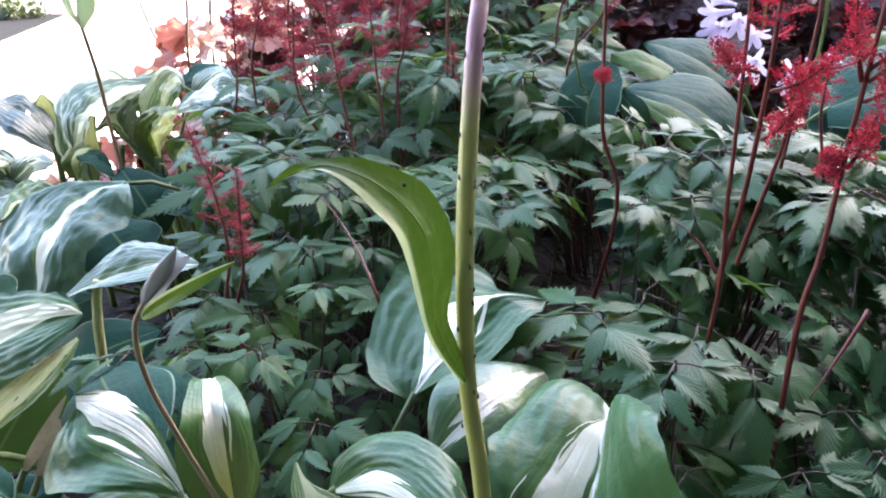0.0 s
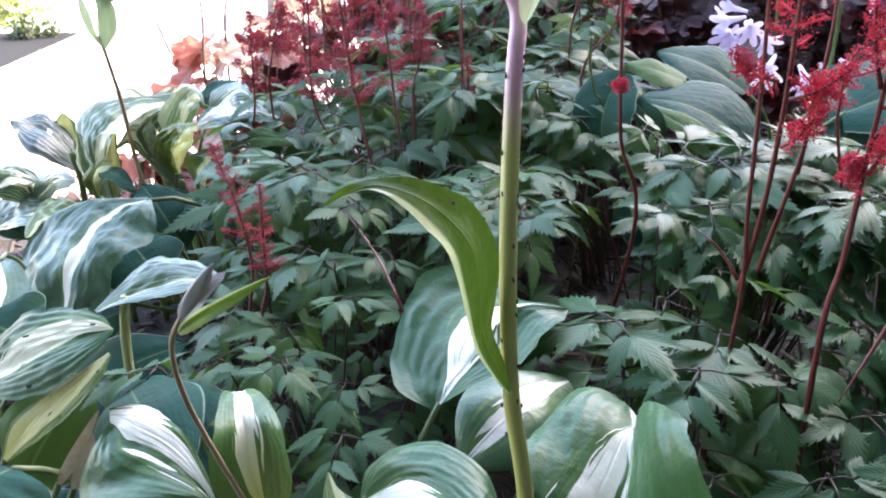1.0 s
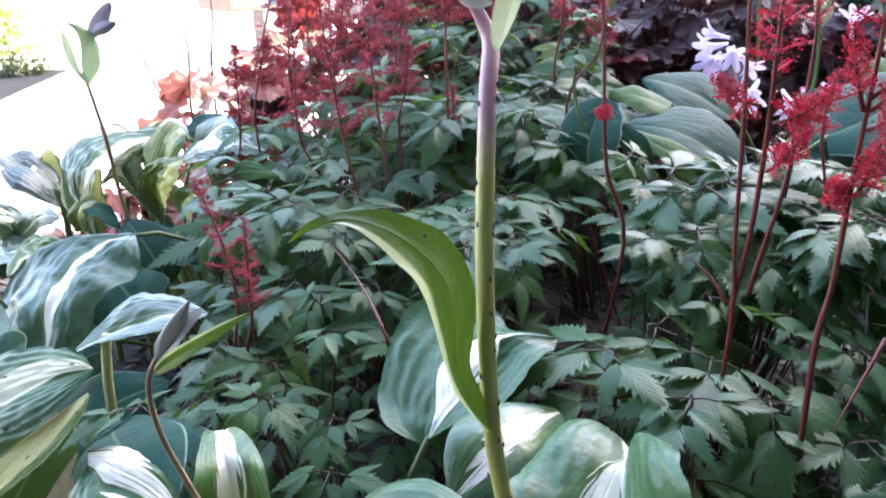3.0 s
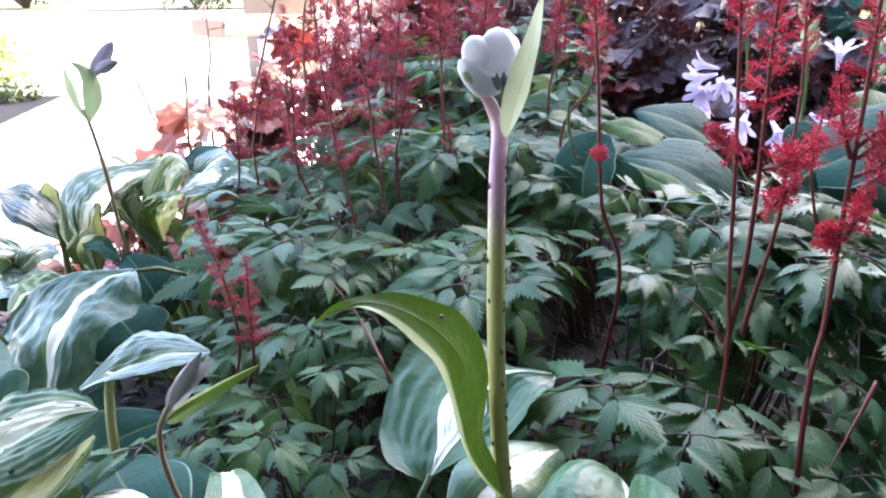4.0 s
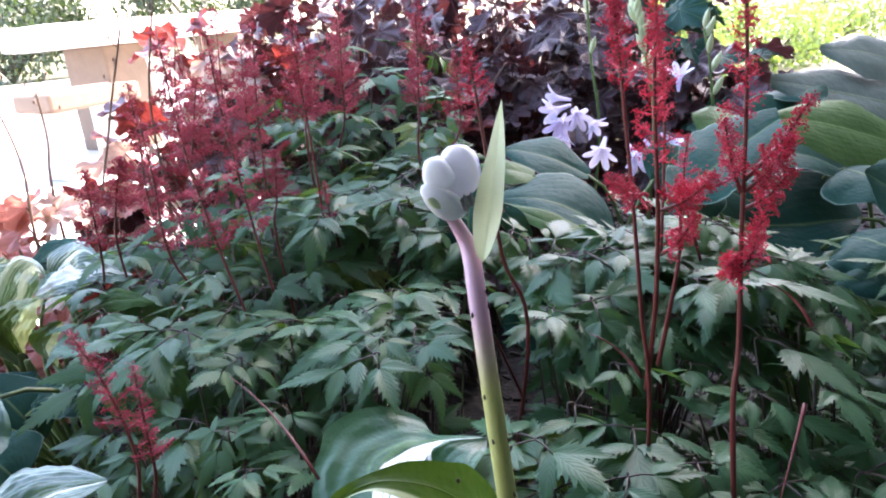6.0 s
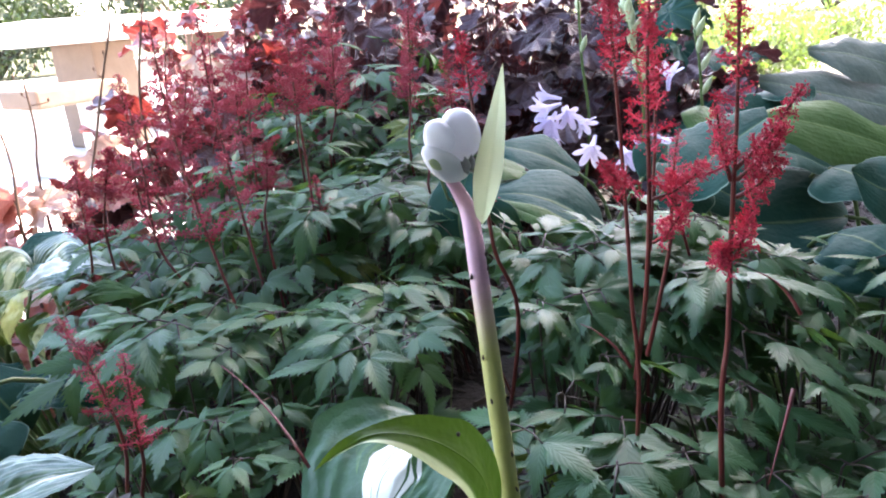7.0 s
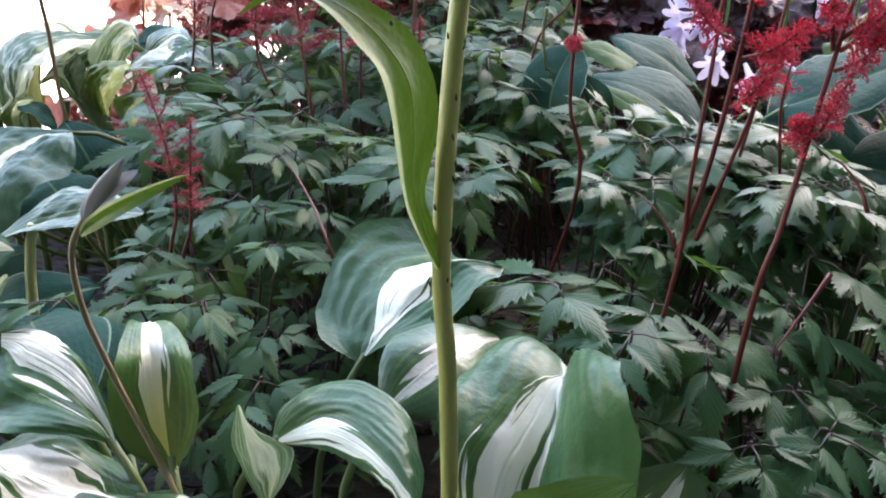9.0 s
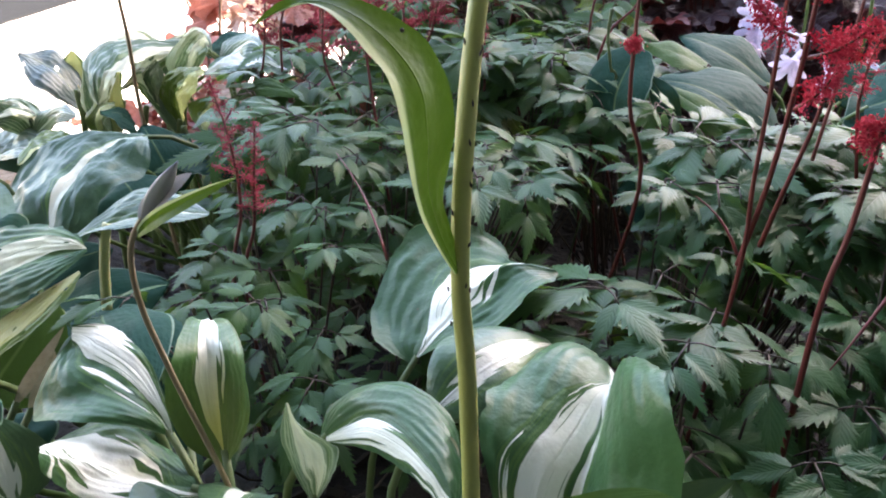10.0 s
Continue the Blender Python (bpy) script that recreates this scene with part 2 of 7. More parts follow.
M_HOSTA_SHEEN = hosta_material("hosta_silver_sheen", (0.025, 0.072, 0.040), (0.052, 0.115, 0.064), (0.52, 0.54, 0.46), 7.0, rough=0.36, band=0.5, torn=0.6, spec=0.30, even=True)
M_HOSTA_GREY = hosta_material("hosta_grey_green", (0.030, 0.062, 0.050), (0.060, 0.100, 0.080), None, 7.0, 0.4, through_amount=0.02, spec=0.5)
M_HOSTA_LEMON = hosta_material("hosta_lemon_stripe", (0.07, 0.13, 0.02), (0.12, 0.19, 0.03), (0.62, 0.64, 0.30), 6.0, band=0.32, through_amount=0.3, torn=0.4)
M_HOSTA_BLUE = hosta_material("hosta_blue_green", (0.008, 0.046, 0.036), (0.016, 0.062, 0.044), None, 8.0, 0.6, margin=(0.13, 0.20, 0.15), spec=0.07)
M_HOSTA_GREEN = hosta_material("hosta_fresh_green", (0.028, 0.078, 0.020), (0.055, 0.115, 0.030), None, 8.0, 0.55, through_amount=0.15, spec=0.1)
M_BRACT = hosta_material("stem_leaf_green", (0.028, 0.078, 0.005), (0.050, 0.112, 0.007), None, 0.0, 0.5, through_amount=0.22, keel=(0.46, 0.52, 0.28), spec=0.25)
M_PETIOLE_PALE = plain_material("hosta_petiole", (0.09, 0.14, 0.05), (0.18, 0.23, 0.10), 60, 0.45, 0.2, 0.001, 0.15)
M_PETIOLE_CREAM = plain_material("hosta_petiole_cream", (0.36, 0.38, 0.17), (0.52, 0.52, 0.28), 60, 0.45, 0.2, 0.001, 0.15)
M_PETIOLE_GREEN = plain_material("hosta_petiole_green", (0.06, 0.12, 0.03), (0.14, 0.2, 0.06), 60, 0.45, 0.2, 0.001)
M_RED_STALK = plain_material("astilbe_stalk", (0.085, 0.012, 0.010), (0.165, 0.026, 0.019), 70, 0.5, 0.3, 0.001)
M_BROWN_STALK = plain_material("astilbe_petiole", (0.03, 0.016, 0.010), (0.055, 0.036, 0.018), 70, 0.5, 0.3, 0.001)
M_PLUME = plain_material("astilbe_flower", (0.46, 0.014, 0.045), (0.84, 0.075, 0.14), 300, 0.6, 0.3, 0.0006, 0.4)
M_PLUME_DARK = plain_material("astilbe_flower_dark", (0.32, 0.028, 0.055), (0.58, 0.095, 0.13), 300, 0.6, 0.3, 0.0006, 0.4)
M_HEUCHERA = leaf_material("heuchera_red", (0.30, 0.085, 0.075), (0.50, 0.22, 0.17), 0.45, 0.4, 6.0, 0.5, 0.8, (0.3, 0.12, 0.08), (0.52, 0.17, 0.11))
M_HEUCHERA_DRY = leaf_material("heuchera_tan", (0.42, 0.29, 0.23), (0.62, 0.49, 0.41), 0.55, 0.3, 6.0, 0.5, 0.8, (0.35, 0.25, 0.18), (0.5, 0.26, 0.18))
M_HEUCHERA_WINE = leaf_material("heuchera_wine", (0.10, 0.018, 0.02), (0.22, 0.04, 0.035), 0.42, 0.25, 6.0, 0.5, 0.8, (0.2, 0.05, 0.05), (0.3, 0.04, 0.03))
M_HEUCHERA_DARK = leaf_material("heuchera_purple", (0.042, 0.022, 0.028), (0.085, 0.040, 0.046), 0.45, 0.15, 6.0, 0.5, 0.8, (0.12, 0.05, 0.05), (0.16, 0.03, 0.03), 0.5)
M_LILAC = plain_material("hosta_flower", (0.58, 0.50, 0.70), (0.82, 0.77, 0.88), 60, 0.5, 0.2, 0.001, 0.35)
M_BUD = plain_material("hosta_bud", (0.72, 0.69, 0.76), (0.96, 0.96, 0.90), 150, 0.5, 0.4, 0.001, 0.3)
M_BUD_LILAC = plain_material("hosta_bud_lilac", (0.55, 0.52, 0.78), (0.80, 0.78, 0.90), 90, 0.4, 0.2, 0.001, 0.25)
M_BUD_PURPLE = plain_material("hosta_bud_purple", (0.20, 0.18, 0.23), (0.32, 0.33, 0.27), 90, 0.45, 0.2, 0.001, 0.2)
M_BRACT_PALE = plain_material("pale_stem_leaf", (0.13, 0.19, 0.09), (0.23, 0.29, 0.16), 60, 0.5, 0.2, 0.001, 0.4)
M_BUD_GREY = plain_material("withered_grey_bud", (0.30, 0.27, 0.34), (0.46, 0.43, 0.48), 90, 0.6, 0.3, 0.001, 0.3)
M_BUD_BRACT = plain_material("bud_bract", (0.42, 0.50, 0.26), (0.62, 0.66, 0.45), 80, 0.45, 0.2, 0.001, 0.25)
M_WITHERED = plain_material("withered_tan", (0.12, 0.09, 0.045), (0.52, 0.46, 0.32), 220, 0.7, 0.5, 0.001, 0.15)
M_SPECK = plain_material("dark_speck", (0.02, 0.012, 0.008), (0.05, 0.03, 0.02), 400, 0.5)
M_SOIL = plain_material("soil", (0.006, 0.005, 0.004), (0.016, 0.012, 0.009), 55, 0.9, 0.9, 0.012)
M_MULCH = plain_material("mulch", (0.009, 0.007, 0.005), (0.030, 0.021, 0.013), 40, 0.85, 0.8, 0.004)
# near-black grey that paints a cast shadow on the pavement
M_SHADOW_GREY = plain_material("shadow_grey", (0.009, 0.010, 0.0105), (0.020, 0.021, 0.022), 60, 0.95, 0.4, 0.003, spec=0.05)
M_PAVE = plain_material("concrete", (0.34, 0.32, 0.31), (0.52, 0.50, 0.47), 9, 0.85, 0.4, 0.003)
M_KERB = plain_material("kerb_concrete", (0.22, 0.21, 0.21), (0.36, 0.35, 0.35), 30, 0.85, 0.5, 0.003)
M_TABLE_BROWN = plain_material("table_brown", (0.10, 0.07, 0.05), (0.20, 0.14, 0.10), 22, 0.8, 0.6, 0.004)
M_STONE = plain_material("pale_stone", (0.5, 0.46, 0.42), (0.68, 0.64, 0.6), 16, 0.8, 0.6, 0.006)
M_GRASS = plain_material("grass", (0.075, 0.078, 0.028), (0.150, 0.145, 0.065), 12, 0.8, 0.5, 0.01, 0.3)
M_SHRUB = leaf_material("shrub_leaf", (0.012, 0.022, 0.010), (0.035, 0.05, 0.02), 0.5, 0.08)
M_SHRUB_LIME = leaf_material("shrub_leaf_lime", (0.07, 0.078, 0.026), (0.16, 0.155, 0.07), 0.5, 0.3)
M_BARK = plain_material("bark", (0.04, 0.03, 0.025), (0.12, 0.09, 0.07), 30, 0.85, 0.7, 0.004)
M_OLIVE_STALK = plain_material("olive_stalk", (0.20, 0.13, 0.085), (0.30, 0.23, 0.13), 60, 0.5, 0.3, 0.001)
M_TWIG = plain_material("twig", (0.10, 0.055, 0.04), (0.22, 0.14, 0.10), 60, 0.7, 0.5, 0.001)
# dark neutral tone for the unseen light blockers
M_LIGHT_BLOCK = plain_material("light_block_blue_grey", (0.060, 0.078, 0.082), (0.100, 0.122, 0.125), 20, 0.7, 0.4, 0.003)
# for unseen walls that only block light
M_SHADE_WALL = plain_material("shade_wall_beige", (0.26, 0.24, 0.21), (0.38, 0.355, 0.32), 20, 0.85, 0.4, 0.003)


# ---- mesh helpers ----
def thing(name, at, label, category, group="", kind=""):
    ob = new(name)
    ob.empty_display_size = 0.02
    ob.location = at
    return tagged(ob, label, category, group, kind)


def link_mesh(name, mesh, parent=None, label="", matrix=None):
    """Links a mesh object; matrix is its place in the world."""
    ob = new(name, mesh)
    m = matrix if matrix is not None else Matrix.Identity(4)
    if parent is not None:
        top = parent
        base = Matrix.Identity(4)
        while top is not None:
            base = top.matrix_basis @ base
            top = top.parent
        ob.parent = parent
        ob.matrix_basis = base.inverted() @ m
    else:
        ob.matrix_basis = m
    if label:
        ob["label"] = label
    return ob


def mesh_from(name, verts, faces, mats, uvs=None, face_mats=None, smooth=True):
    me = bpy.data.meshes.new(name)
    me.from_pydata([tuple(v) for v in verts], [], faces)
    for m in (mats if isinstance(mats, (list, tuple)) else [mats]):
        me.materials.append(m)
    if uvs is not None:
        layer = me.uv_layers.new(name="UVMap")
        idx = np.empty(len(me.loops), dtype=np.int32)
        me.loops.foreach_get("vertex_index", idx)
        layer.data.foreach_set("uv", np.asarray(uvs, dtype=np.float32)[idx].ravel())
    if face_mats is not None:
        me.polygons.foreach_set("material_index", np.asarray(face_mats, dtype=np.int32))
    if smooth:
        me.polygons.foreach_set("use_smooth", np.ones(len(me.polygons), dtype=bool))
    me.update()
    return me


def tube_data(points, radii, sides=7, start=0):
    """Vertices and faces of a tapered tube along points."""
    pts = [Vector(p) for p in points]
    verts, faces = [], []
    side = None
    for i, p in enumerate(pts):
        d = (pts[min(i + 1, len(pts) - 1)] - pts[max(i - 1, 0)]).normalized()
        if side is None:
            side = d.orthogonal().normalized()
        side = (side - d * side.dot(d)).normalized()
        up = d.cross(side)
        for k in range(sides):
            a = 2 * math.pi * k / sides
            verts.append(p + (side * math.cos(a) + up * math.sin(a)) * radii[i])
    for i in range(len(pts) - 1):
        for k in range(sides):
            a, b2 = i * sides + k, i * sides + (k + 1) % sides
            faces.append((start + a, start + b2, start + b2 + sides, start + a + sides))
    faces.append(tuple(start + k for k in reversed(range(sides))))
    faces.append(tuple(start + (len(pts) - 1) * sides + k for k in range(sides)))
    return verts, faces


def bezier(p0, p1, p2, n):
    p0, p1, p2 = Vector(p0), Vector(p1), Vector(p2)
    return [p0 * (1 - s) ** 2 + p1 * (2 * s * (1 - s)) + p2 * s * s for s in (i / (n - 1) for i in range(n))]


def smooth_path(points, per=5):
    """A Catmull-Rom line through points."""
    ps = [Vector(p) for p in points]
    ps = [ps[0] * 2 - ps[1]] + ps + [ps[-1] * 2 - ps[-2]]
    out = []
    for i in range(1, len(ps) - 2):
        a, b2, c, d = ps[i - 1:i + 3]
        for k in range(per):
            s = k / per
            out.append(0.5 * (2 * b2 + (c - a) * s + (2 * a - 5 * b2 + 4 * c - d) * s * s + (3 * b2 - a - 3 * c + d) * s ** 3))
    out.append(ps[-2])
    return out


def tube(name, points, r0, r1, mat, parent=None, label="", sides=8, bulges=0.0):
    n = len(points)
    radii = [r0 + (r1 - r0) * i / (n - 1) for i in range(n)]
    if bulges:
        radii = [r * (1 + bulges * math.sin(i * 2.3)) for i, r in enumerate(radii)]
    v, f = tube_data(points, radii, sides)
    return link_mesh(name, mesh_from(name, v, f, mat), parent, label)


# ---- hosta leaves ----
def hosta_blade(base, mid, tip, up, width, fold=20.0, fold_tip=None, wave=0.05, ribs=7, point=0.3, curl=0.0, roll=0.0, seed=0, nu=16, nv=24, eaten=0, relief=0.003, peak=0.42, across=None, root_pow=0.72):
    """A hosta blade whose midrib runs from base through mid to tip, its upper face towards up. fold: degrees by which both halves
    rise from the midrib at the base (fold_tip: at the tip); curl: degrees by which the rims roll back; roll: degrees of lean about the midrib;
    across: the way from the midrib to the left rim, where it cannot be told from up."""
    rng = random.Random(seed)
    ph, ph2, ph3 = rng.uniform(0, 6.28), rng.uniform(0, 6.28), rng.uniform(0, 6.28)
    base, mid, tip = Vector(base), Vector(mid), Vector(tip)
    ctrl = mid * 2 - (base + tip) * 0.5
    chord = (tip - base).normalized()
    upv = Vector(up)
    side = upv.cross(chord).normalized()
    if across is not None:
        side = Vector(across).normalized()
    side = Matrix.Rotation(radians(roll), 3, chord) @ side
    fold_tip = fold * 0.3 if fold_tip is None else fold_tip
    if eaten:
        nu, nv = 34, 46
    verts, uvs, faces = [], [], []
    for j in range(nv + 1):
        v = j / nv
        p = base * (1 - v) ** 2 + ctrl * (2 * v * (1 - v)) + tip * v * v
        tang = ((ctrl - base) * (1 - v) + (tip - ctrl) * v).normalized()
        s2 = (side - tang * side.dot(tang)).normalized()
        nrm = tang.cross(s2)
        if v < peak:
            w = math.sin(v / peak * math.pi / 2) ** root_pow
        else:
            q = (v - peak) / (1 - peak)
            w = math.cos(q * math.pi / 2) ** (0.55 + 0.5 * point) * (1 - 0.16 * point * math.sin(q * math.pi))
        half = 0.5 * width * max(w, 0.012)
        for i in range(nu + 1):
            u = i / nu * 2 - 1
            au = abs(u)
            f = radians(fold + (fold_tip - fold) * v) * (1 - 0.3 * au) - radians(curl) * au ** 1.6
            y = half * u * math.cos(f)
            z = half * au * math.sin(f)
            z += relief * width * math.cos(au * ribs * 6.2832) * w * (0.3 + 0.7 * (1 - au))
            z += wave * width * au ** 1.7 * math.sin(v * 8.0 + ph + (1.7 if u > 0 else 0)) * w
            z += 0.018 * width * math.sin(v * 15 + ph2 + u * 3) * au
            z += 0.012 * width * noise.noise(Vector((u * 2.2, v * 5.0, ph3 * 9))) + 0.010 * width * noise.noise(Vector((u * 7, v * 13.0, ph3 * 5)))
            verts.append(p + nrm * z + s2 * y)
            uvs.append((i / nu, v))
    gone = set()
    for _ in range(eaten):
        cj, ci, rad = rng.uniform(3, nv - 3), rng.choice((0, nu, rng.uniform(2, nu - 2))), rng.uniform(0.6, 2.1)
        for j in range(nv):
            for i in range(nu):
                if math.hypot((j - cj) * 0.8, i - ci) < rad * rng.uniform(0.75, 1.1):
                    gone.add((j, i))
    for j in range(nv):
        for i in range(nu):
            if (j, i) in gone:
                continue
            a = j * (nu + 1) + i
            faces.append((a, a + 1, a + nu + 2, a + nu + 1))
    return verts, faces, uvs


LEAF_SEED = [100]


def hosta_leaf(plant, base, tip, up, width, mat, bow=0.2, fold=20.0, label="", root=None, petiole_mat=None, petiole_r=0.003, mid=None, **shape):
    """A blade from base to tip (by way of mid, or bowed up by the share bow of its length); root: where its petiole starts."""
    base, tip = Vector(base), Vector(tip)
    LEAF_SEED[0] += 1
    chord = tip - base
    z = Vector(up)
    z = (z - chord.normalized() * z.dot(chord.normalized())).normalized()
    mid = Vector(mid) if mid is not None else (base + tip) * 0.5 + z * bow * chord.length
    v, f, uv = hosta_blade(base, mid, tip, up, width, fold, seed=LEAF_SEED[0], **shape)
    me = mesh_from("leaf", [p - base for p in v], f, mat, uv)
    leaf = link_mesh("leaf", me, plant, label, Matrix.Translation(base))
    if root is not None:
        lift = (mid * 2 - (base + tip) * 0.5 - base).normalized()
        root = Vector(root)
        knee = base - lift * min(0.6 * (base - root).length, 0.12)
        pts = bezier(root, knee, base + lift * 0.004, 9)
        tube("petiole", pts, petiole_r * 1.25, petiole_r * 0.8, petiole_mat or M_PETIOLE_PALE, leaf, sides=7)
    return leaf


def loft_leaf(plant, spine, left, right, mat, label="", root=None, petiole_mat=None, puff=0.10, centre=0.0, v_range=(0.0, 1.0), nu=60, nv=34, ripple=0.012, ribs=6, relief=0.0028, eaten=0, petiole_r=0.003, band=1.0, pucker=0.0, patch=None, lumpy=1.0):
    """A blade lofted between its left rim, its midrib (spine) and its right rim, each a smooth line from the base to the tip; puff: how far the
    halves bulge, as a share of their width; centre: where the pale band lies across the blade, from -1 (left rim) to 1 (right rim); band: how wide it is; pucker: how deeply the
    blade is quilted between its veins; patch: rows of (v, from, to) that bound the pale band;
    lumpy: how uneven the surface is."""
    LEAF_SEED[0] += 1
    rng = random.Random(LEAF_SEED[0])
    ph, ph2 = rng.uniform(0, 6.28), rng.uniform(0, 60)

    def sampled(points):
        line = smooth_path(points, 10)
        n = len(line) - 1
        out = []
        for j in range(nv + 1):
            s = j / nv * n
            k = min(int(s), n - 1)
            out.append(line[k].lerp(line[k + 1], s - k))
        return out

    ls, ms, rs_ = sampled(left), sampled(spine), sampled(right)
    verts, uvs, faces = [], [], []
    for j in range(nv + 1):
        v = j / nv
        tang = (ms[min(j + 1, nv)] - ms[max(j - 1, 0)]).normalized()
        span = rs_[j] - ls[j]
        nrm = span.cross(tang)
        nrm = nrm.normalized() if nrm.length > 1e-9 else Vector((0, -1, 0))
        if nrm.dot(Vector((0, -0.75, 0.66))) < 0:
            nrm = -nrm
        for i in range(nu + 1):
            u = i / nu * 2 - 1
            au = abs(u)
            rim = ls[j] if u < 0 else rs_[j]
            half = (rim - ms[j]).length
            p = ms[j].lerp(rim, au)
            bulge = puff * half * 4 * au * (1 - au)
            bulge += ripple * half * math.sin(v * 11 + ph + u * 2.5) * au * 2.0
            bulge += relief * half * 2 * math.cos(au * ribs * 6.2832)
            bulge += lumpy * half * (0.05 * noise.noise(Vector((u * 2.5, v * 5, ph2))) + 0.025 * noise.noise(Vector((u * 7, v * 13, ph2))))
            if pucker:
                bulge += pucker * half * noise.noise(Vector((u * 4.5, v * 11 + au * 4, ph2 + 7))) + 0.5 * pucker * half * noise.noise(Vector((u * 11, v * 24 + au * 9, ph2)))
            out = rim - ms[j]
            jag = 0.06 * noise.noise(Vector((v * 14, ph2, 3 if u > 0 else 0))) * au ** 3
            verts.append(p + nrm * bulge + out * jag)
            c = (u - centre) / (1 + abs(centre)) / band
            if patch:
                lo, hi = (np.interp(v, [row[0] for row in patch], [row[k] for row in patch]) for k in (1, 2))
                c = (u - (lo + hi) / 2) / max(hi - lo, 0.02)
            c = float(max(-1.0, min(1.0, c)))
            uvs.append((0.5 + 0.5 * c, v_range[0] + (v_range[1] - v_range[0]) * v))
    gone = set()
    for _ in range(eaten):
        cj, ci, rad = rng.uniform(2, nv - 3), rng.choice((0, nu, rng.uniform(2, nu - 2))), rng.uniform(0.4, 1.2) * max(1.0, nu / 40)
        gone |= {(j, i) for j in range(nv) for i in range(nu) if math.hypot((j - cj) / 1.5, i - ci) < rad}
    for j in range(nv):
        for i in range(nu):
            if (j, i) not in gone:
                a = j * (nu + 1) + i
                faces.append((a, a + 1, a + nu + 2, a + nu + 1))
    base = ms[0]
    leaf = link_mesh("leaf", mesh_from("leaf", [p - base for p in verts], faces, mat, uvs), plant, label, Matrix.Translation(base))
    if root is not None:
        lift = (ms[2] - ms[0]).normalized()
        root = Vector(root)
        knee = base - lift * min(0.6 * (base - root).length, 0.12)
        tube("petiole", bezier(root, knee, base + lift * 0.004, 9), petiole_r * 1.25, petiole_r * 0.8, petiole_mat or M_PETIOLE_PALE, leaf, sides=7)
    return leaf


# ---- astilbe leaves ----
def leaflet_data(length, width, rng, start=0, droop=0.25, fold=18.0, teeth=7):
    """A coarsely toothed leaflet along +x from the origin, up +z."""
    verts, uvs, faces = [], [], []
    n = teeth
    fz = radians(fold)
    bend = rng.uniform(-0.12, 0.12)

    def prof(v):
        """Half width along the blade: widest at a third, drawn out to a sharp tip."""
        return math.sin(min(v / 0.36, 1) * math.pi / 2) ** 0.8 if v < 0.36 else (1 - ((v - 0.36) / 0.64) ** 1.25) ** 1.05

    def at(v, off):
        """A place on the blade at v along it, off to one side."""
        return (length * v, off * math.cos(fz) + bend * length * v * v, -droop * length * v * v + abs(off) * math.sin(fz) - 0.9 * off * off / max(width, 1e-6) * 0.5)

    for j in range(n + 1):
        v = j / n
        w = 0.5 * width * max(prof(v), 0.02 if j == n else 0.05)
        rip = 0.007 * width * (1 if j % 2 else -1)
        verts.append(at(v, 0.0))
        uvs.append((0.5, v))
        for sgn in (1, -1):
            x, y, z = at(v, sgn * w * 0.45)
            verts.append((x + 0.03 * length, y, z + rip))
            uvs.append((0.5 + 0.25 * sgn, v))
            verts.append(at(min(v + 0.03, 1.0), sgn * w * 0.70))
            uvs.append((0.5 + 0.42 * sgn, v))
    for j in range(n):
        a, b2 = j * 5, (j + 1) * 5
        for k, sgn in ((0, 1), (1, -1)):
            i1, i2 = 1 + 2 * k, 2 + 2 * k
            quads = [(a, b2, b2 + i1, a + i1), (a + i1, b2 + i1, b2 + i2, a + i2)]
            v = (j + 0.92) / n
            tw = 0.5 * width * max(prof(min(v, 1.0)), 0.10) * rng.uniform(1.08, 1.34)
            verts.append(at(min(v + 0.095, 1.05), sgn * tw))
            uvs.append((0.5 + 0.5 * sgn, min(v, 1.0)))
            quads.append((a + i2, b2 + i2, len(verts) - 1))
            faces += quads if k == 0 else [tuple(reversed(q)) for q in quads]
    return verts, [tuple(i + start for i in f) for f in faces], uvs


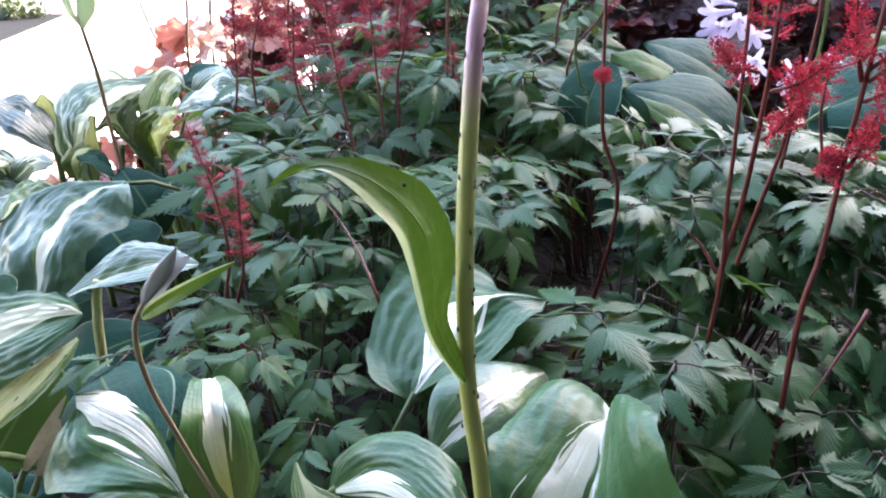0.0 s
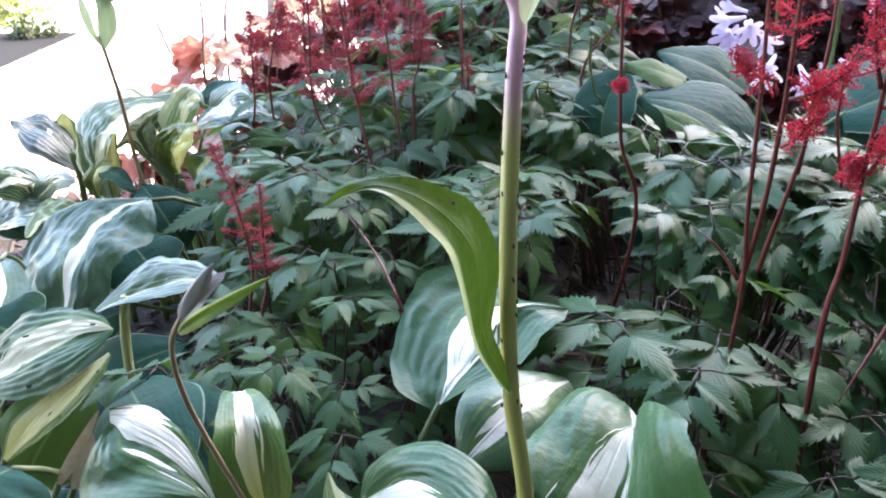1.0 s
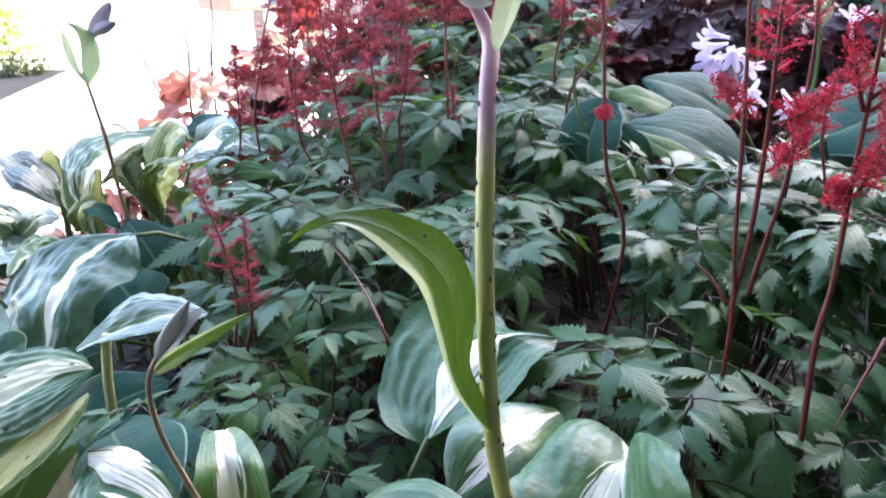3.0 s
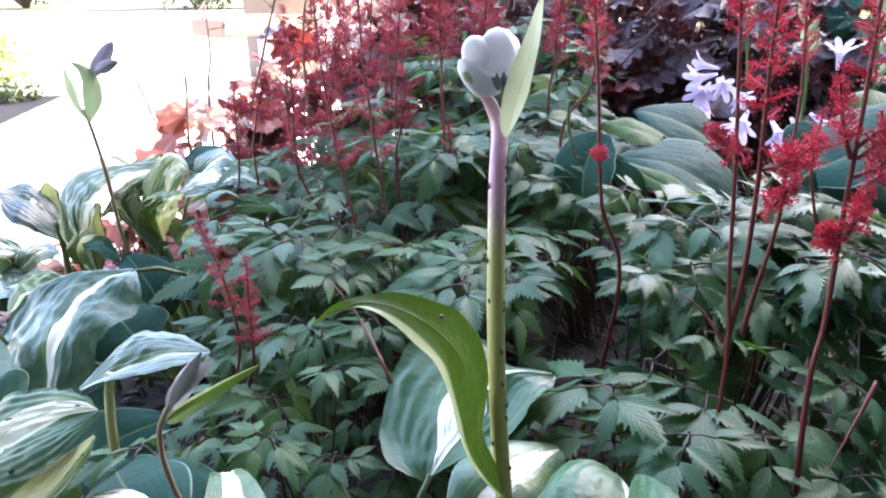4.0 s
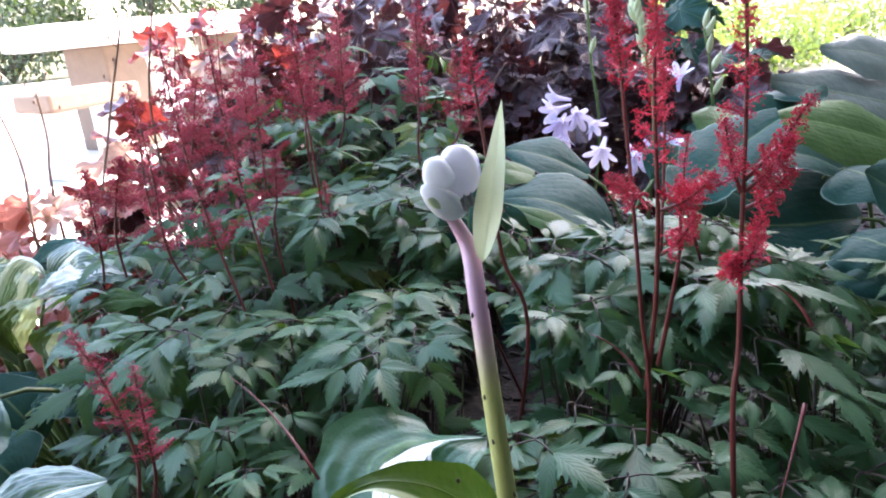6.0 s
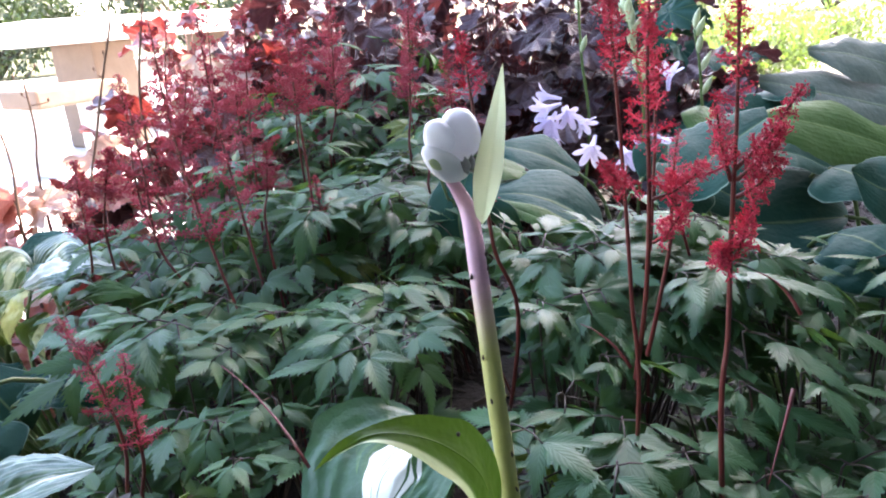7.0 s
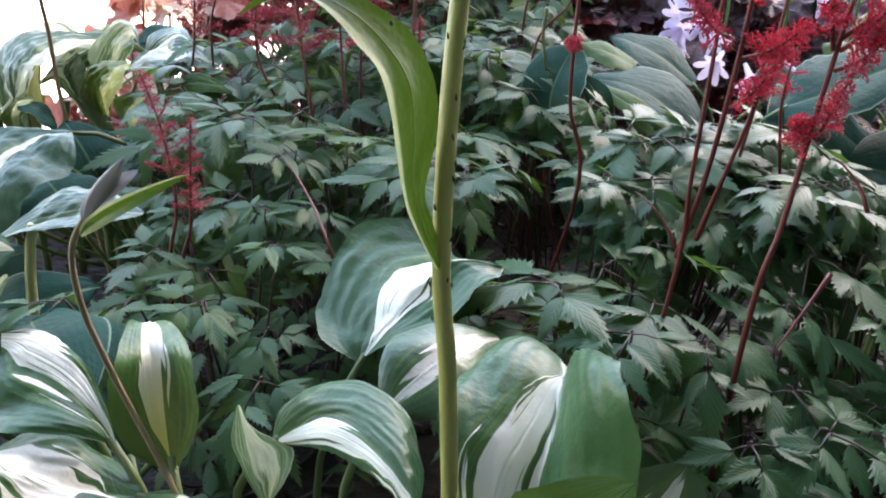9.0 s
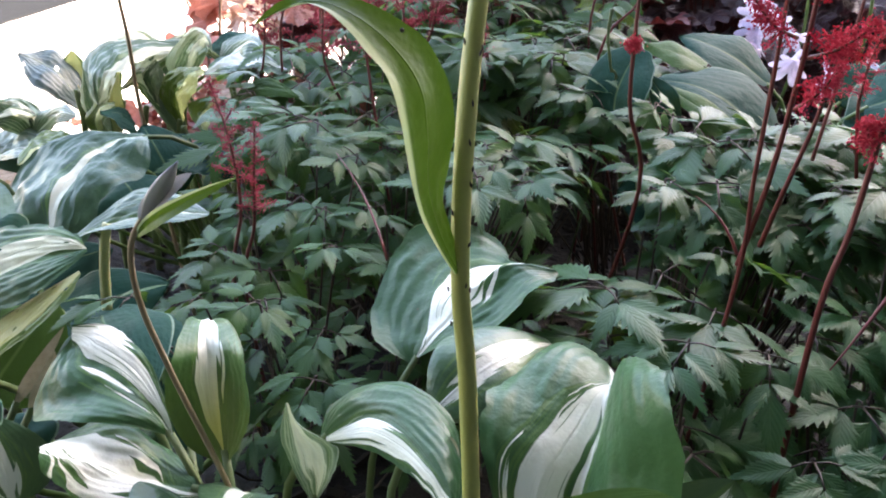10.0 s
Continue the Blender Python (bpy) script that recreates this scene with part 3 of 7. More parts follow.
def astilbe_leaf_mesh(seed, size=1.0, lime=False):
    """A twice-ternate leaf: three close pinnae of three to five toothed leaflets. Its stalk's end is the origin."""
    rng = random.Random(seed)
    verts, faces, uvs, fm = [], [], [], []

    def add(v, f, uv, m, mat4):
        off = len(verts)
        verts.extend(mat4 @ Vector(p) for p in v)
        faces.extend(tuple(i + off for i in t) for t in f)
        uvs.extend(uv)
        fm.extend([m] * len(f))

    def stalk(a, b2, r):
        pts = [a, a.lerp(b2, 0.5) + Vector((0, 0, 0.002)), b2]
        v, f = tube_data(pts, [r, r * 0.9, r * 0.75], 5)
        add(v, f, [(0.5, 0.5)] * len(v), 1, Matrix.Identity(4))

    def pinna(origin, heading, length, pairs, tilt, scale):
        d = Vector((math.cos(heading), math.sin(heading), math.sin(tilt)))
        end = origin + d * length
        stalk(origin, end, 0.0009)
        spots = [(1.0, 0.0)]
        for k in range(pairs):
            s = 0.88 - 0.50 * k
            spots += [(s, 1), (s, -1)]
        for s, sgn in spots:
            big = (1.0 if sgn == 0 else 0.78) * rng.uniform(0.88, 1.12) * scale
            ll = 0.060 * size * big
            lw = ll * rng.uniform(0.40, 0.50)
            h = heading + sgn * radians(rng.uniform(40, 60)) + radians(rng.uniform(-8, 8))
            m = Matrix.Translation(origin.lerp(end, s)) @ Euler((radians(rng.uniform(-20, 20)), radians(rng.uniform(-12, 18)), h)).to_matrix().to_4x4()
            v, f, uv = leaflet_data(ll, lw, rng, droop=rng.uniform(0.05, 0.38), fold=rng.uniform(8, 26), teeth=rng.choice((8, 9, 9)))
            add(v, f, uv, 0, m)

    o = Vector((0, 0, 0))
    fork = Vector((0.006 * size, 0, 0.001))
    pinna(fork, rng.uniform(-0.15, 0.15), 0.034 * size, 2 if rng.random() < 0.6 else 1, rng.uniform(-0.1, 0.15), 1.0)
    for sgn in (1, -1):
        pinna(fork, sgn * radians(rng.uniform(66, 98)), 0.022 * size, 1, rng.uniform(-0.2, 0.15), 0.86)
    stalk(o, fork, 0.0012)
    return mesh_from("astilbe_leaf", verts, faces, [M_ASTILBE_LIME if lime else M_ASTILBE, M_BROWN_STALK], uvs, fm)


# ---- astilbe plumes ----
def sliver(verts, faces, p, d, r):
    """A petal or stamen thread: a thin four-sided splinter from p along d."""
    o = len(verts)
    side = d.orthogonal().normalized() * r
    up = d.cross(side).normalized() * r
    q = p + d * 0.45
    verts += [tuple(p), tuple(q + side), tuple(q - side * 0.5 + up * 0.87), tuple(q - side * 0.5 - up * 0.87), tuple(p + d)]
    faces += [(o, o + 2, o + 1), (o, o + 3, o + 2), (o, o + 1, o + 3), (o + 1, o + 2, o + 4), (o + 2, o + 3, o + 4), (o + 3, o + 1, o + 4)]


def plume_mesh(axis, spread, seed, mat, branches=22, dense=1.0, floret=0.0010, arch=0.2):
    """A panicle along the points of axis (world places): side sprays that shorten to the tip, each set with fluffy floret tufts."""
    rng = random.Random(seed)
    pts = [Vector(p) for p in axis]
    verts, faces = [], []
    n = len(pts) - 1

    def tuft(q, rad, count):
        for _ in range(count):
            d = Vector((rng.gauss(0, 1), rng.gauss(0, 1), rng.gauss(0, 1)))
            out = (d + Vector((rng.uniform(-0.6, 0.6), rng.uniform(-0.6, 0.6), rng.uniform(-0.3, 0.8)))).normalized()
            sliver(verts, faces, q + d * rad * 0.5, out * floret * rng.uniform(0.9, 1.8), floret * rng.uniform(0.5, 0.9))

    for b in range(branches):
        s = (b + rng.uniform(0.0, 0.8)) / branches
        k = min(int(s * n), n - 1)
        p = pts[k].lerp(pts[k + 1], s * n - k)
        d = (pts[k + 1] - pts[k]).normalized()
        a = b * 2.4 + rng.uniform(-0.5, 0.5)
        side = d.orthogonal().normalized()
        out = (side * math.cos(a) + d.cross(side) * math.sin(a)).normalized()
        length = spread * ((1 - s) ** 0.8 + 0.12) * rng.uniform(0.6, 1.1)
        dirn = (out + d * rng.uniform(0.15, 0.6)).normalized()
        end = p + dirn * length
        mid = p.lerp(end, 0.55) - Vector((0, 0, arch * length * 0.3))
        spray = bezier(p, mid, end, 6)
        v, f = tube_data(spray, [0.0007] * 6, 4, len(verts))
        verts += [tuple(q) for q in v]
        faces += f
        steps = max(3, int(length / 0.0042))
        for i in range(steps):
            t = (i + rng.random()) / steps
            if t < 0.12:
                continue
            j = min(int(t * 5), 4)
            q = spray[j].lerp(spray[j + 1], t * 5 - j)
            fat = min(0.0078, 0.0036 + 0.07 * length) * (1.15 - 0.55 * t) * rng.uniform(0.7, 1.2)
            tuft(q, fat, int(22 * dense * (fat / 0.004)))
    return mesh_from("plume", verts, faces, mat, smooth=False)


PLUME_SEED = [500]


def flower_stalk(plant, points, plume_from, spread, mat, r=0.0024, label="", **kw):
    """A stalk through points (root first); from the share plume_from of its length up it carries the plume."""
    path = smooth_path(points, 6)
    n = len(path)
    PLUME_SEED[0] += 1
    st = tube("stalk", path, r * 1.1, r * 0.45, M_RED_STALK, plant, "slender red-brown flower stalk", 7)
    if spread:
        k = int(plume_from * (n - 1))
        me = plume_mesh(path[k:], spread, PLUME_SEED[0], mat, **kw)
        link_mesh("plume", me, st, label)
    return st


# ---- the setting ----
def box_mesh(name, x0, x1, y0, y1, z0, z1, mat, bevel=0.01, cuts=0, rough=0.0, seed=1):
    bm = bmesh.new()
    bmesh.ops.create_cube(bm, size=1.0)
    for v in bm.verts:
        v.co = Vector((x0 + (v.co.x + 0.5) * (x1 - x0), y0 + (v.co.y + 0.5) * (y1 - y0), z0 + (v.co.z + 0.5) * (z1 - z0)))
    if bevel:
        bmesh.ops.bevel(bm, geom=bm.edges[:], offset=bevel, segments=2, affect="EDGES", profile=0.6)
    if cuts:
        bmesh.ops.subdivide_edges(bm, edges=bm.edges[:], cuts=cuts, use_grid_fill=True)
        for v in bm.verts:
            v.co += noise.noise_vector(v.co * 6 + Vector((seed, 0, 0))) * rough
    me = bpy.data.meshes.new(name)
    bm.to_mesh(me)
    bm.free()
    me.materials.append(mat)
    return me


def sheet(name, x0, x1, y0, y1, nx, ny, height, mat):
    verts = [(x0 + (x1 - x0) * i / nx, y0 + (y1 - y0) * j / ny, 0) for j in range(ny + 1) for i in range(nx + 1)]
    verts = [(x, y, height(x, y)) for x, y, _ in verts]
    faces = [(j * (nx + 1) + i, j * (nx + 1) + i + 1, (j + 1) * (nx + 1) + i + 1, (j + 1) * (nx + 1) + i) for j in range(ny) for i in range(nx)]
    return mesh_from(name, verts, faces, mat)


tagged(link_mesh("ground", sheet("ground", -400, 400, -400, 400, 40, 40, lambda x, y: -0.06, M_GRASS)), "sunlit yellow-green lawn reaching the horizon", "ground", kind="structure")


def bed_height(x, y):
    edge = min(x + 1.15, 3.0 - x, y + 0.55, 3.0 - y)
    edge = max(0.0, min(1.0, edge / 0.25))
    if x < -0.36 and y > 1.70 + 0.2126 * (x + 0.64):
        return -0.25
    return -0.035 + 0.05 * edge + 0.014 * noise.noise(Vector((x * 9, y * 9, 0))) * edge + 0.006 * noise.noise(Vector((x * 40, y * 40, 3)))


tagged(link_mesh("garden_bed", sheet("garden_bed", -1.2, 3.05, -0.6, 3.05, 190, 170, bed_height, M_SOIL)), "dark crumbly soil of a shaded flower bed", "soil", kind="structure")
tagged(link_mesh("pavement", box_mesh("pavement", -12, 1.35, 1.78, 15.0, -0.3, -0.012, M_PAVE, 0.01), None, "", pose(-0.35, 0.35, 0, 0, 0, 12)), "pale sunlit concrete pavement", "pavement", kind="structure")
# a dark slab laid where a seat's shadow falls on the pavement
tagged(link_mesh("asphalt_strip", box_mesh("asphalt_strip", -0.55, 0.0, -0.9, 0.52, -0.2, -0.004, M_SHADOW_GREY, 0.004), None, "", pose(-2.45, 3.6, 0, 0, 0, 14.5)), "dark grey strip standing in for a shadow on the pale pavement", "path", kind="structure")
tagged(link_mesh("pavement_edge", box_mesh("pavement_edge", -12, 0.3, 1.42, 1.778, -0.3, -0.012, M_PAVE, 0.003), None, "", pose(-0.35, 0.35, 0, 0, 0, 12)), "pale sunlit concrete along the flower bed", "pavement", kind="structure")
kerb = tagged(thing("kerb", (-1.6, 1.6, -0.05), "grey concrete edging along the pavement", "kerb", kind="structure"))
for i in range(6):
    link_mesh("edging_stone", box_mesh("edging_stone", 0.004, 0.596, 0, 0.075, -0.1, 0.006, M_KERB, 0.012, 2, 0.004, i), kerb, "", pose(-0.35, 0.35, 0, 0, 0, 12) @ pose(-3.3 + i * 0.6, 1.342, 0))
# unseen wall, added to keep the sun and its glow off the bed
tagged(link_mesh("house_wall", box_mesh("house_wall", 3.2, 3.5, -1.6, 4.3, -0.1, 8.0, M_SHADE_WALL, 0.01)), "unseen beige wall added to shade the bed from the sun", "wall", kind="structure")
# two more added walls, out of view, that darken this side's leaves
tagged(link_mesh("house_wall_corner", box_mesh("house_wall_corner", 0.81, 1.3, 0.64, 0.92, -0.1, 4.2, M_SHADE_WALL, 0.01)), "unseen beige wall piece added to shade the side of the bed", "wall", kind="structure")
tagged(link_mesh("house_wall_boarded", box_mesh("house_wall_boarded", 0.51, 1.3, -1.64, 0.635, -0.1, 4.2, M_LIGHT_BLOCK, 0.01)), "unseen dark blue-grey wall added to darken the near side of the bed", "wall", kind="structure")
# overhead panels, added out of view to cut skylight on the near leaves
tagged(link_mesh("house_eave", box_mesh("house_eave", -2.2, 0.50, -1.64, 0.70, 1.80, 1.95, M_LIGHT_BLOCK, 0.01)), "unseen dark blue-grey panel added overhead to shade the front of the bed", "eave", kind="structure")
tagged(link_mesh("house_eave_corner", box_mesh("house_eave_corner", 0.505, 0.80, 0.645, 1.25, 1.80, 1.95, M_LIGHT_BLOCK, 0.01)), "unseen dark blue-grey panel added overhead to shade the side of the bed", "eave", kind="structure")
# added behind the camera, out of view, against light from the rear sky
tagged(link_mesh("house_wall_back", box_mesh("house_wall_back", -6.0, 3.5, -1.95, -1.65, -0.1, 4.6, M_LIGHT_BLOCK, 0.01)), "unseen dark blue-grey wall added behind the camera to block skylight", "wall", kind="structure")


# mulch and fallen leaf crumbs on the soil
def crumbs():
    rng = random.Random(7)
    verts, faces = [], []
    for _ in range(5200):
        x, y = rng.uniform(-1.0, 1.6), rng.uniform(0.15, 2.6)
        z = bed_height(x, y) + 0.003
        m = Matrix.Translation((x, y, z)) @ Euler((rng.uniform(-0.6, 0.6), rng.uniform(-0.6, 0.6), rng.uniform(0, 6.28))).to_matrix().to_4x4()
        a, b2, c = rng.uniform(0.006, 0.022), rng.uniform(0.003, 0.008), rng.uniform(0.0015, 0.005)
        o = len(verts)
        verts += [tuple(m @ Vector(p)) for p in ((-a, -b2, -c), (a, -b2 * 0.6, -c), (a * 0.8, b2, -c), (-a * 0.9, b2 * 0.8, -c), (-a * 0.8, -b2 * 0.7, c), (a * 0.8, -b2 * 0.4, c), (a * 0.6, b2 * 0.7, c), (-a * 0.7, b2 * 0.6, c))]
        faces += [tuple(o + i for i in f) for f in ((0, 3, 2, 1), (4, 5, 6, 7), (0, 1, 5, 4), (1, 2, 6, 5), (2, 3, 7, 6), (3, 0, 4, 7))]
    return mesh_from("mulch", verts, faces, M_MULCH, smooth=False)


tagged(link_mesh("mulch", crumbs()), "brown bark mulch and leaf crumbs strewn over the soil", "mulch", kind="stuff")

# ---- the tall budding hosta stem close to the camera ----
M_SCAPE = stalk_material("scape_skin", (0.40, 0.40, 0.12), (0.60, 0.33, 0.45), 0.562, 0.584)
scape = thing("hosta_flower_stem", (0.105, 0.285, 0.0), "tall hosta flower stem with white buds and one curved leaf", "flower stem")
scape_path = smooth_path([(0.118, 0.258, -0.01), (0.110, 0.258, 0.2), (0.102, 0.260, 0.38), (0.094, 0.262, 0.46), (0.088, 0.266, 0.495), (0.085, 0.272, 0.539), (0.084, 0.288, 0.578), (0.084, 0.298, 0.591), (0.082, 0.3, 0.597), (0.079, 0.298, 0.603)], 6)
n_sc = len(scape_path)
v, f = tube_data(scape_path, [0.0026 - 0.0003 * i / n_sc - 0.0009 * max(0.0, (i - n_sc + 14) / 14) for i in range(n_sc)], 14)
link_mesh("stalk", mesh_from("stalk", v, f, M_SCAPE), scape)
loft_leaf(scape, [(0.088, 0.264, 0.496), (0.083, 0.26, 0.508), (0.08, 0.257, 0.52), (0.079, 0.256, 0.532), (0.077, 0.255, 0.543), (0.07, 0.254, 0.552), (0.061, 0.252, 0.558), (0.052, 0.251, 0.559), (0.041, 0.25, 0.553)],
          [(0.089, 0.265, 0.496), (0.085, 0.265, 0.507), (0.082, 0.266, 0.515), (0.083, 0.267, 0.525), (0.083, 0.267, 0.533), (0.081, 0.266, 0.543), (0.076, 0.263, 0.552), (0.069, 0.259, 0.557), (0.061, 0.256, 0.56), (0.052, 0.253, 0.56), (0.046, 0.251, 0.558), (0.041, 0.25, 0.553)],
          [(0.087, 0.263, 0.496), (0.083, 0.256, 0.506), (0.079, 0.251, 0.517), (0.077, 0.248, 0.528), (0.075, 0.246, 0.538), (0.072, 0.246, 0.546), (0.066, 0.247, 0.552), (0.06, 0.248, 0.557), (0.053, 0.249, 0.559), (0.046, 0.25, 0.556), (0.041, 0.25, 0.553)],
          M_BRACT, "fresh green curved stem leaf with pale keel", puff=-0.05, ripple=0.0, nu=18, nv=48, relief=0.0)


def pod(name, p0, p1, fat, mat, parent, label="", bend=0.0, ridges=0, n=14, sides=24, tip=0.85):
    """A pointed bud from p0 to p1, fat at its middle, with shallow ridges along it."""
    p0, p1 = Vector(p0), Vector(p1)
    d = (p1 - p0).normalized()
    s1 = d.orthogonal().normalized()
    s2 = d.cross(s1)
    verts, faces = [], []
    for j in range(n + 1):
        t = j / n
        r = fat * (math.sin(min(t / 0.42, 1) * math.pi / 2) ** 0.7 if t < 0.42 else max(0.0, math.cos((t - 0.42) / 0.58 * math.pi / 2)) ** tip)
        c = p0.lerp(p1, t) + s1 * bend * math.sin(t * math.pi)
        for k in range(sides):
            a = 2 * math.pi * k / sides
            rr = max(r, fat * 0.06) * (1 + (0.09 * math.cos(a * ridges + t * 0.6) if ridges else 0))
            verts.append(c + (s1 * math.cos(a) + s2 * math.sin(a)) * rr)
    for j in range(n):
        for k in range(sides):
            a, b2 = j * sides + k, j * sides + (k + 1) % sides
            faces.append((a, b2, b2 + sides, a + sides))
    faces.append(tuple(reversed(range(sides))))
    faces.append(tuple(n * sides + k for k in range(sides)))
    return link_mesh(name, mesh_from(name, verts, faces, mat), parent, label)


pod("bud", (0.083, 0.302, 0.605), (0.083, 0.3, 0.619), 0.0058, M_BUD, scape, "closed white bud flushed lilac", ridges=4, tip=0.42)
pod("bud", (0.085, 0.306, 0.605), (0.086, 0.306, 0.617), 0.0042, M_BUD_LILAC, scape, "closed bud with lilac crease", ridges=4, tip=0.45)
pod("bud", (0.079, 0.298, 0.608), (0.076, 0.297, 0.617), 0.0042, M_BUD, scape, "small white bud", ridges=4, tip=0.42)
pod("bud", (0.084, 0.298, 0.602), (0.073, 0.294, 0.611), 0.0036, M_BUD, scape, "white lower bud leaning outwards", ridges=4, bend=0.0012, tip=0.45)
pod("bud", (0.082, 0.296, 0.603), (0.074, 0.292, 0.608), 0.0019, M_BUD_BRACT, scape, "pale green lower side of the bud", ridges=3, tip=0.5)
for a, b2 in (((0.084, 0.294, 0.604), (0.083, 0.293, 0.608)), ((0.085, 0.295, 0.604), (0.085, 0.295, 0.608)), ((0.084, 0.295, 0.603), (0.082, 0.293, 0.607))):
    pod("bud_scale", a, b2, 0.0009, M_BUD_PURPLE, scape, "mauve bud scale", n=6, sides=8)
hosta_leaf(scape, (0.086, 0.29, 0.591), (0.095, 0.3, 0.629), (-0.5, -0.85, 0.1), 0.0085, M_BUD_BRACT, -0.03, 50, "pale green pointed bract beside the buds", wave=0.0, nu=12, nv=24, point=0.95, root_pow=0.5, peak=0.34)
pod("speck", (0.072, 0.254, 0.555), (0.073, 0.254, 0.555), 0.0006, M_SPECK, scape, n=4, sides=6)
rng = random.Random(3)
for i in range(26):
    t = rng.uniform(0.42, 0.72)
    p = scape_path[int(t * (n_sc - 1))] + Vector((rng.choice((-1, 1)) * rng.uniform(0.0012, 0.0026), -rng.uniform(0.0012, 0.0024), rng.uniform(-0.008, 0.008)))
    pod("speck", p - Vector((0, 0, 0.0008)), p + Vector((rng.uniform(-0.0006, 0.0006), 0, 0.0011)), 0.00034, M_SPECK, scape, n=4, sides=6)

# ---- front hostas with white-centred leaves ----
UPCAM = (0.0, -0.75, 0.66)
GREENWHITE = "broad dark green hosta leaf with torn white centre"


def hosta_plant(at, label):
    return thing("hosta", at, label, "hosta plant", "variegated hostas")


hl = hosta_plant((-0.075, 0.43, 0), "hosta with upright white-striped green leaves")
rl = (-0.075, 0.43, 0.0)
loft_leaf(hl, [(-0.058, 0.415, 0.277), (-0.066, 0.424, 0.297), (-0.073, 0.432, 0.322), (-0.081, 0.444, 0.336), (-0.092, 0.466, 0.335), (-0.11, 0.5, 0.302)],
          [(-0.061, 0.414, 0.271), (-0.08, 0.41, 0.283), (-0.089, 0.41, 0.314), (-0.088, 0.416, 0.337), (-0.095, 0.438, 0.342), (-0.103, 0.466, 0.335), (-0.112, 0.5, 0.302)],
          [(-0.056, 0.414, 0.274), (-0.044, 0.41, 0.298), (-0.04, 0.41, 0.328), (-0.044, 0.416, 0.346), (-0.058, 0.438, 0.345), (-0.079, 0.466, 0.339), (-0.109, 0.5, 0.303)],
          M_HOSTA_UPRIGHT, GREENWHITE, rl, puff=-0.10, ripple=0.03, patch=[(0.03, -0.2, -0.1), (0.21, -0.35, 0.1), (0.38, -0.47, 0.2), (0.55, -0.44, 0.28), (0.73, -0.4, 0.38), (0.9, -0.4, 0.5)])
loft_leaf(hl, [(-0.094, 0.418, 0.282), (-0.109, 0.425, 0.294), (-0.131, 0.432, 0.305), (-0.156, 0.44, 0.308), (-0.177, 0.45, 0.31)],
          [(-0.095, 0.418, 0.281), (-0.11, 0.405, 0.295), (-0.144, 0.4, 0.293), (-0.182, 0.41, 0.282), (-0.188, 0.43, 0.291), (-0.177, 0.45, 0.314)],
          [(-0.092, 0.418, 0.284), (-0.103, 0.43, 0.298), (-0.121, 0.445, 0.311), (-0.138, 0.455, 0.316), (-0.158, 0.46, 0.323), (-0.178, 0.455, 0.321)],
          M_HOSTA_PATCH, GREENWHITE, rl, puff=0.10, ripple=0.05, patch=[(0.02, 0.0, 0.88), (0.21, -0.07, 0.69), (0.4, -0.03, 0.84), (0.6, -0.02, 0.86), (0.79, -0.08, 0.83), (0.98, 0.25, 0.93)])
hosta_leaf(hl, (-0.113, 0.47, 0.222), (-0.274, 0.57, 0.24), (0.15, -0.5, 0.85), 0.080, M_HOSTA_BLUE, 0, 8, "dark green hosta leaf", rl, mid=(-0.18, 0.53, 0.265), curl=25)
loft_leaf(hl, [(-0.07, 0.402, 0.261), (-0.101, 0.395, 0.267), (-0.122, 0.38, 0.287), (-0.135, 0.362, 0.305)],
          [(-0.071, 0.404, 0.263), (-0.099, 0.425, 0.266), (-0.139, 0.43, 0.273), (-0.156, 0.405, 0.278), (-0.141, 0.368, 0.301)],
          [(-0.068, 0.398, 0.257), (-0.089, 0.375, 0.269), (-0.118, 0.362, 0.277), (-0.128, 0.356, 0.293), (-0.132, 0.358, 0.307)],
          M_HOSTA_PATCH, GREENWHITE, rl, puff=0.12, ripple=0.05, patch=[(0.07, 0.4, 0.75), (0.25, -0.28, 0.71), (0.43, -0.35, 0.88), (0.61, -0.54, 0.89), (0.79, -0.76, 0.71), (0.97, -0.88, -0.1)])
hosta_leaf(hl, (-0.043, 0.41, 0.254), (-0.038, 0.36, 0.275), (0.1, -0.5, 0.85), 0.045, M_HOSTA_WHITE, 0.2, 15, GREENWHITE, rl)
hosta_leaf(hl, (-0.071, 0.39, 0.261), (-0.073, 0.35, 0.271), (0.1, -0.5, 0.85), 0.05, M_HOSTA_WHITE, 0.2, 15, GREENWHITE, rl)
hosta_leaf(hl, (-0.194, 0.4, 0.22), (-0.213, 0.41, 0.274), (0.5, -0.6, 0.6), 0.06, M_HOSTA_WHITE, 0.2, 15, GREENWHITE, rl)
hosta_leaf(hl, (-0.218, 0.45, 0.249), (-0.201, 0.462, 0.293), (0.75, -0.6, 0.2), 0.012, M_WITHERED, 0.1, 25, "withered tan hosta leaf edge", rl, wave=0.1)

hc = hosta_plant((0.04, 0.42, 0), "hosta with arching white-centred leaf curling at its base")
rc = (0.04, 0.43, 0.0)
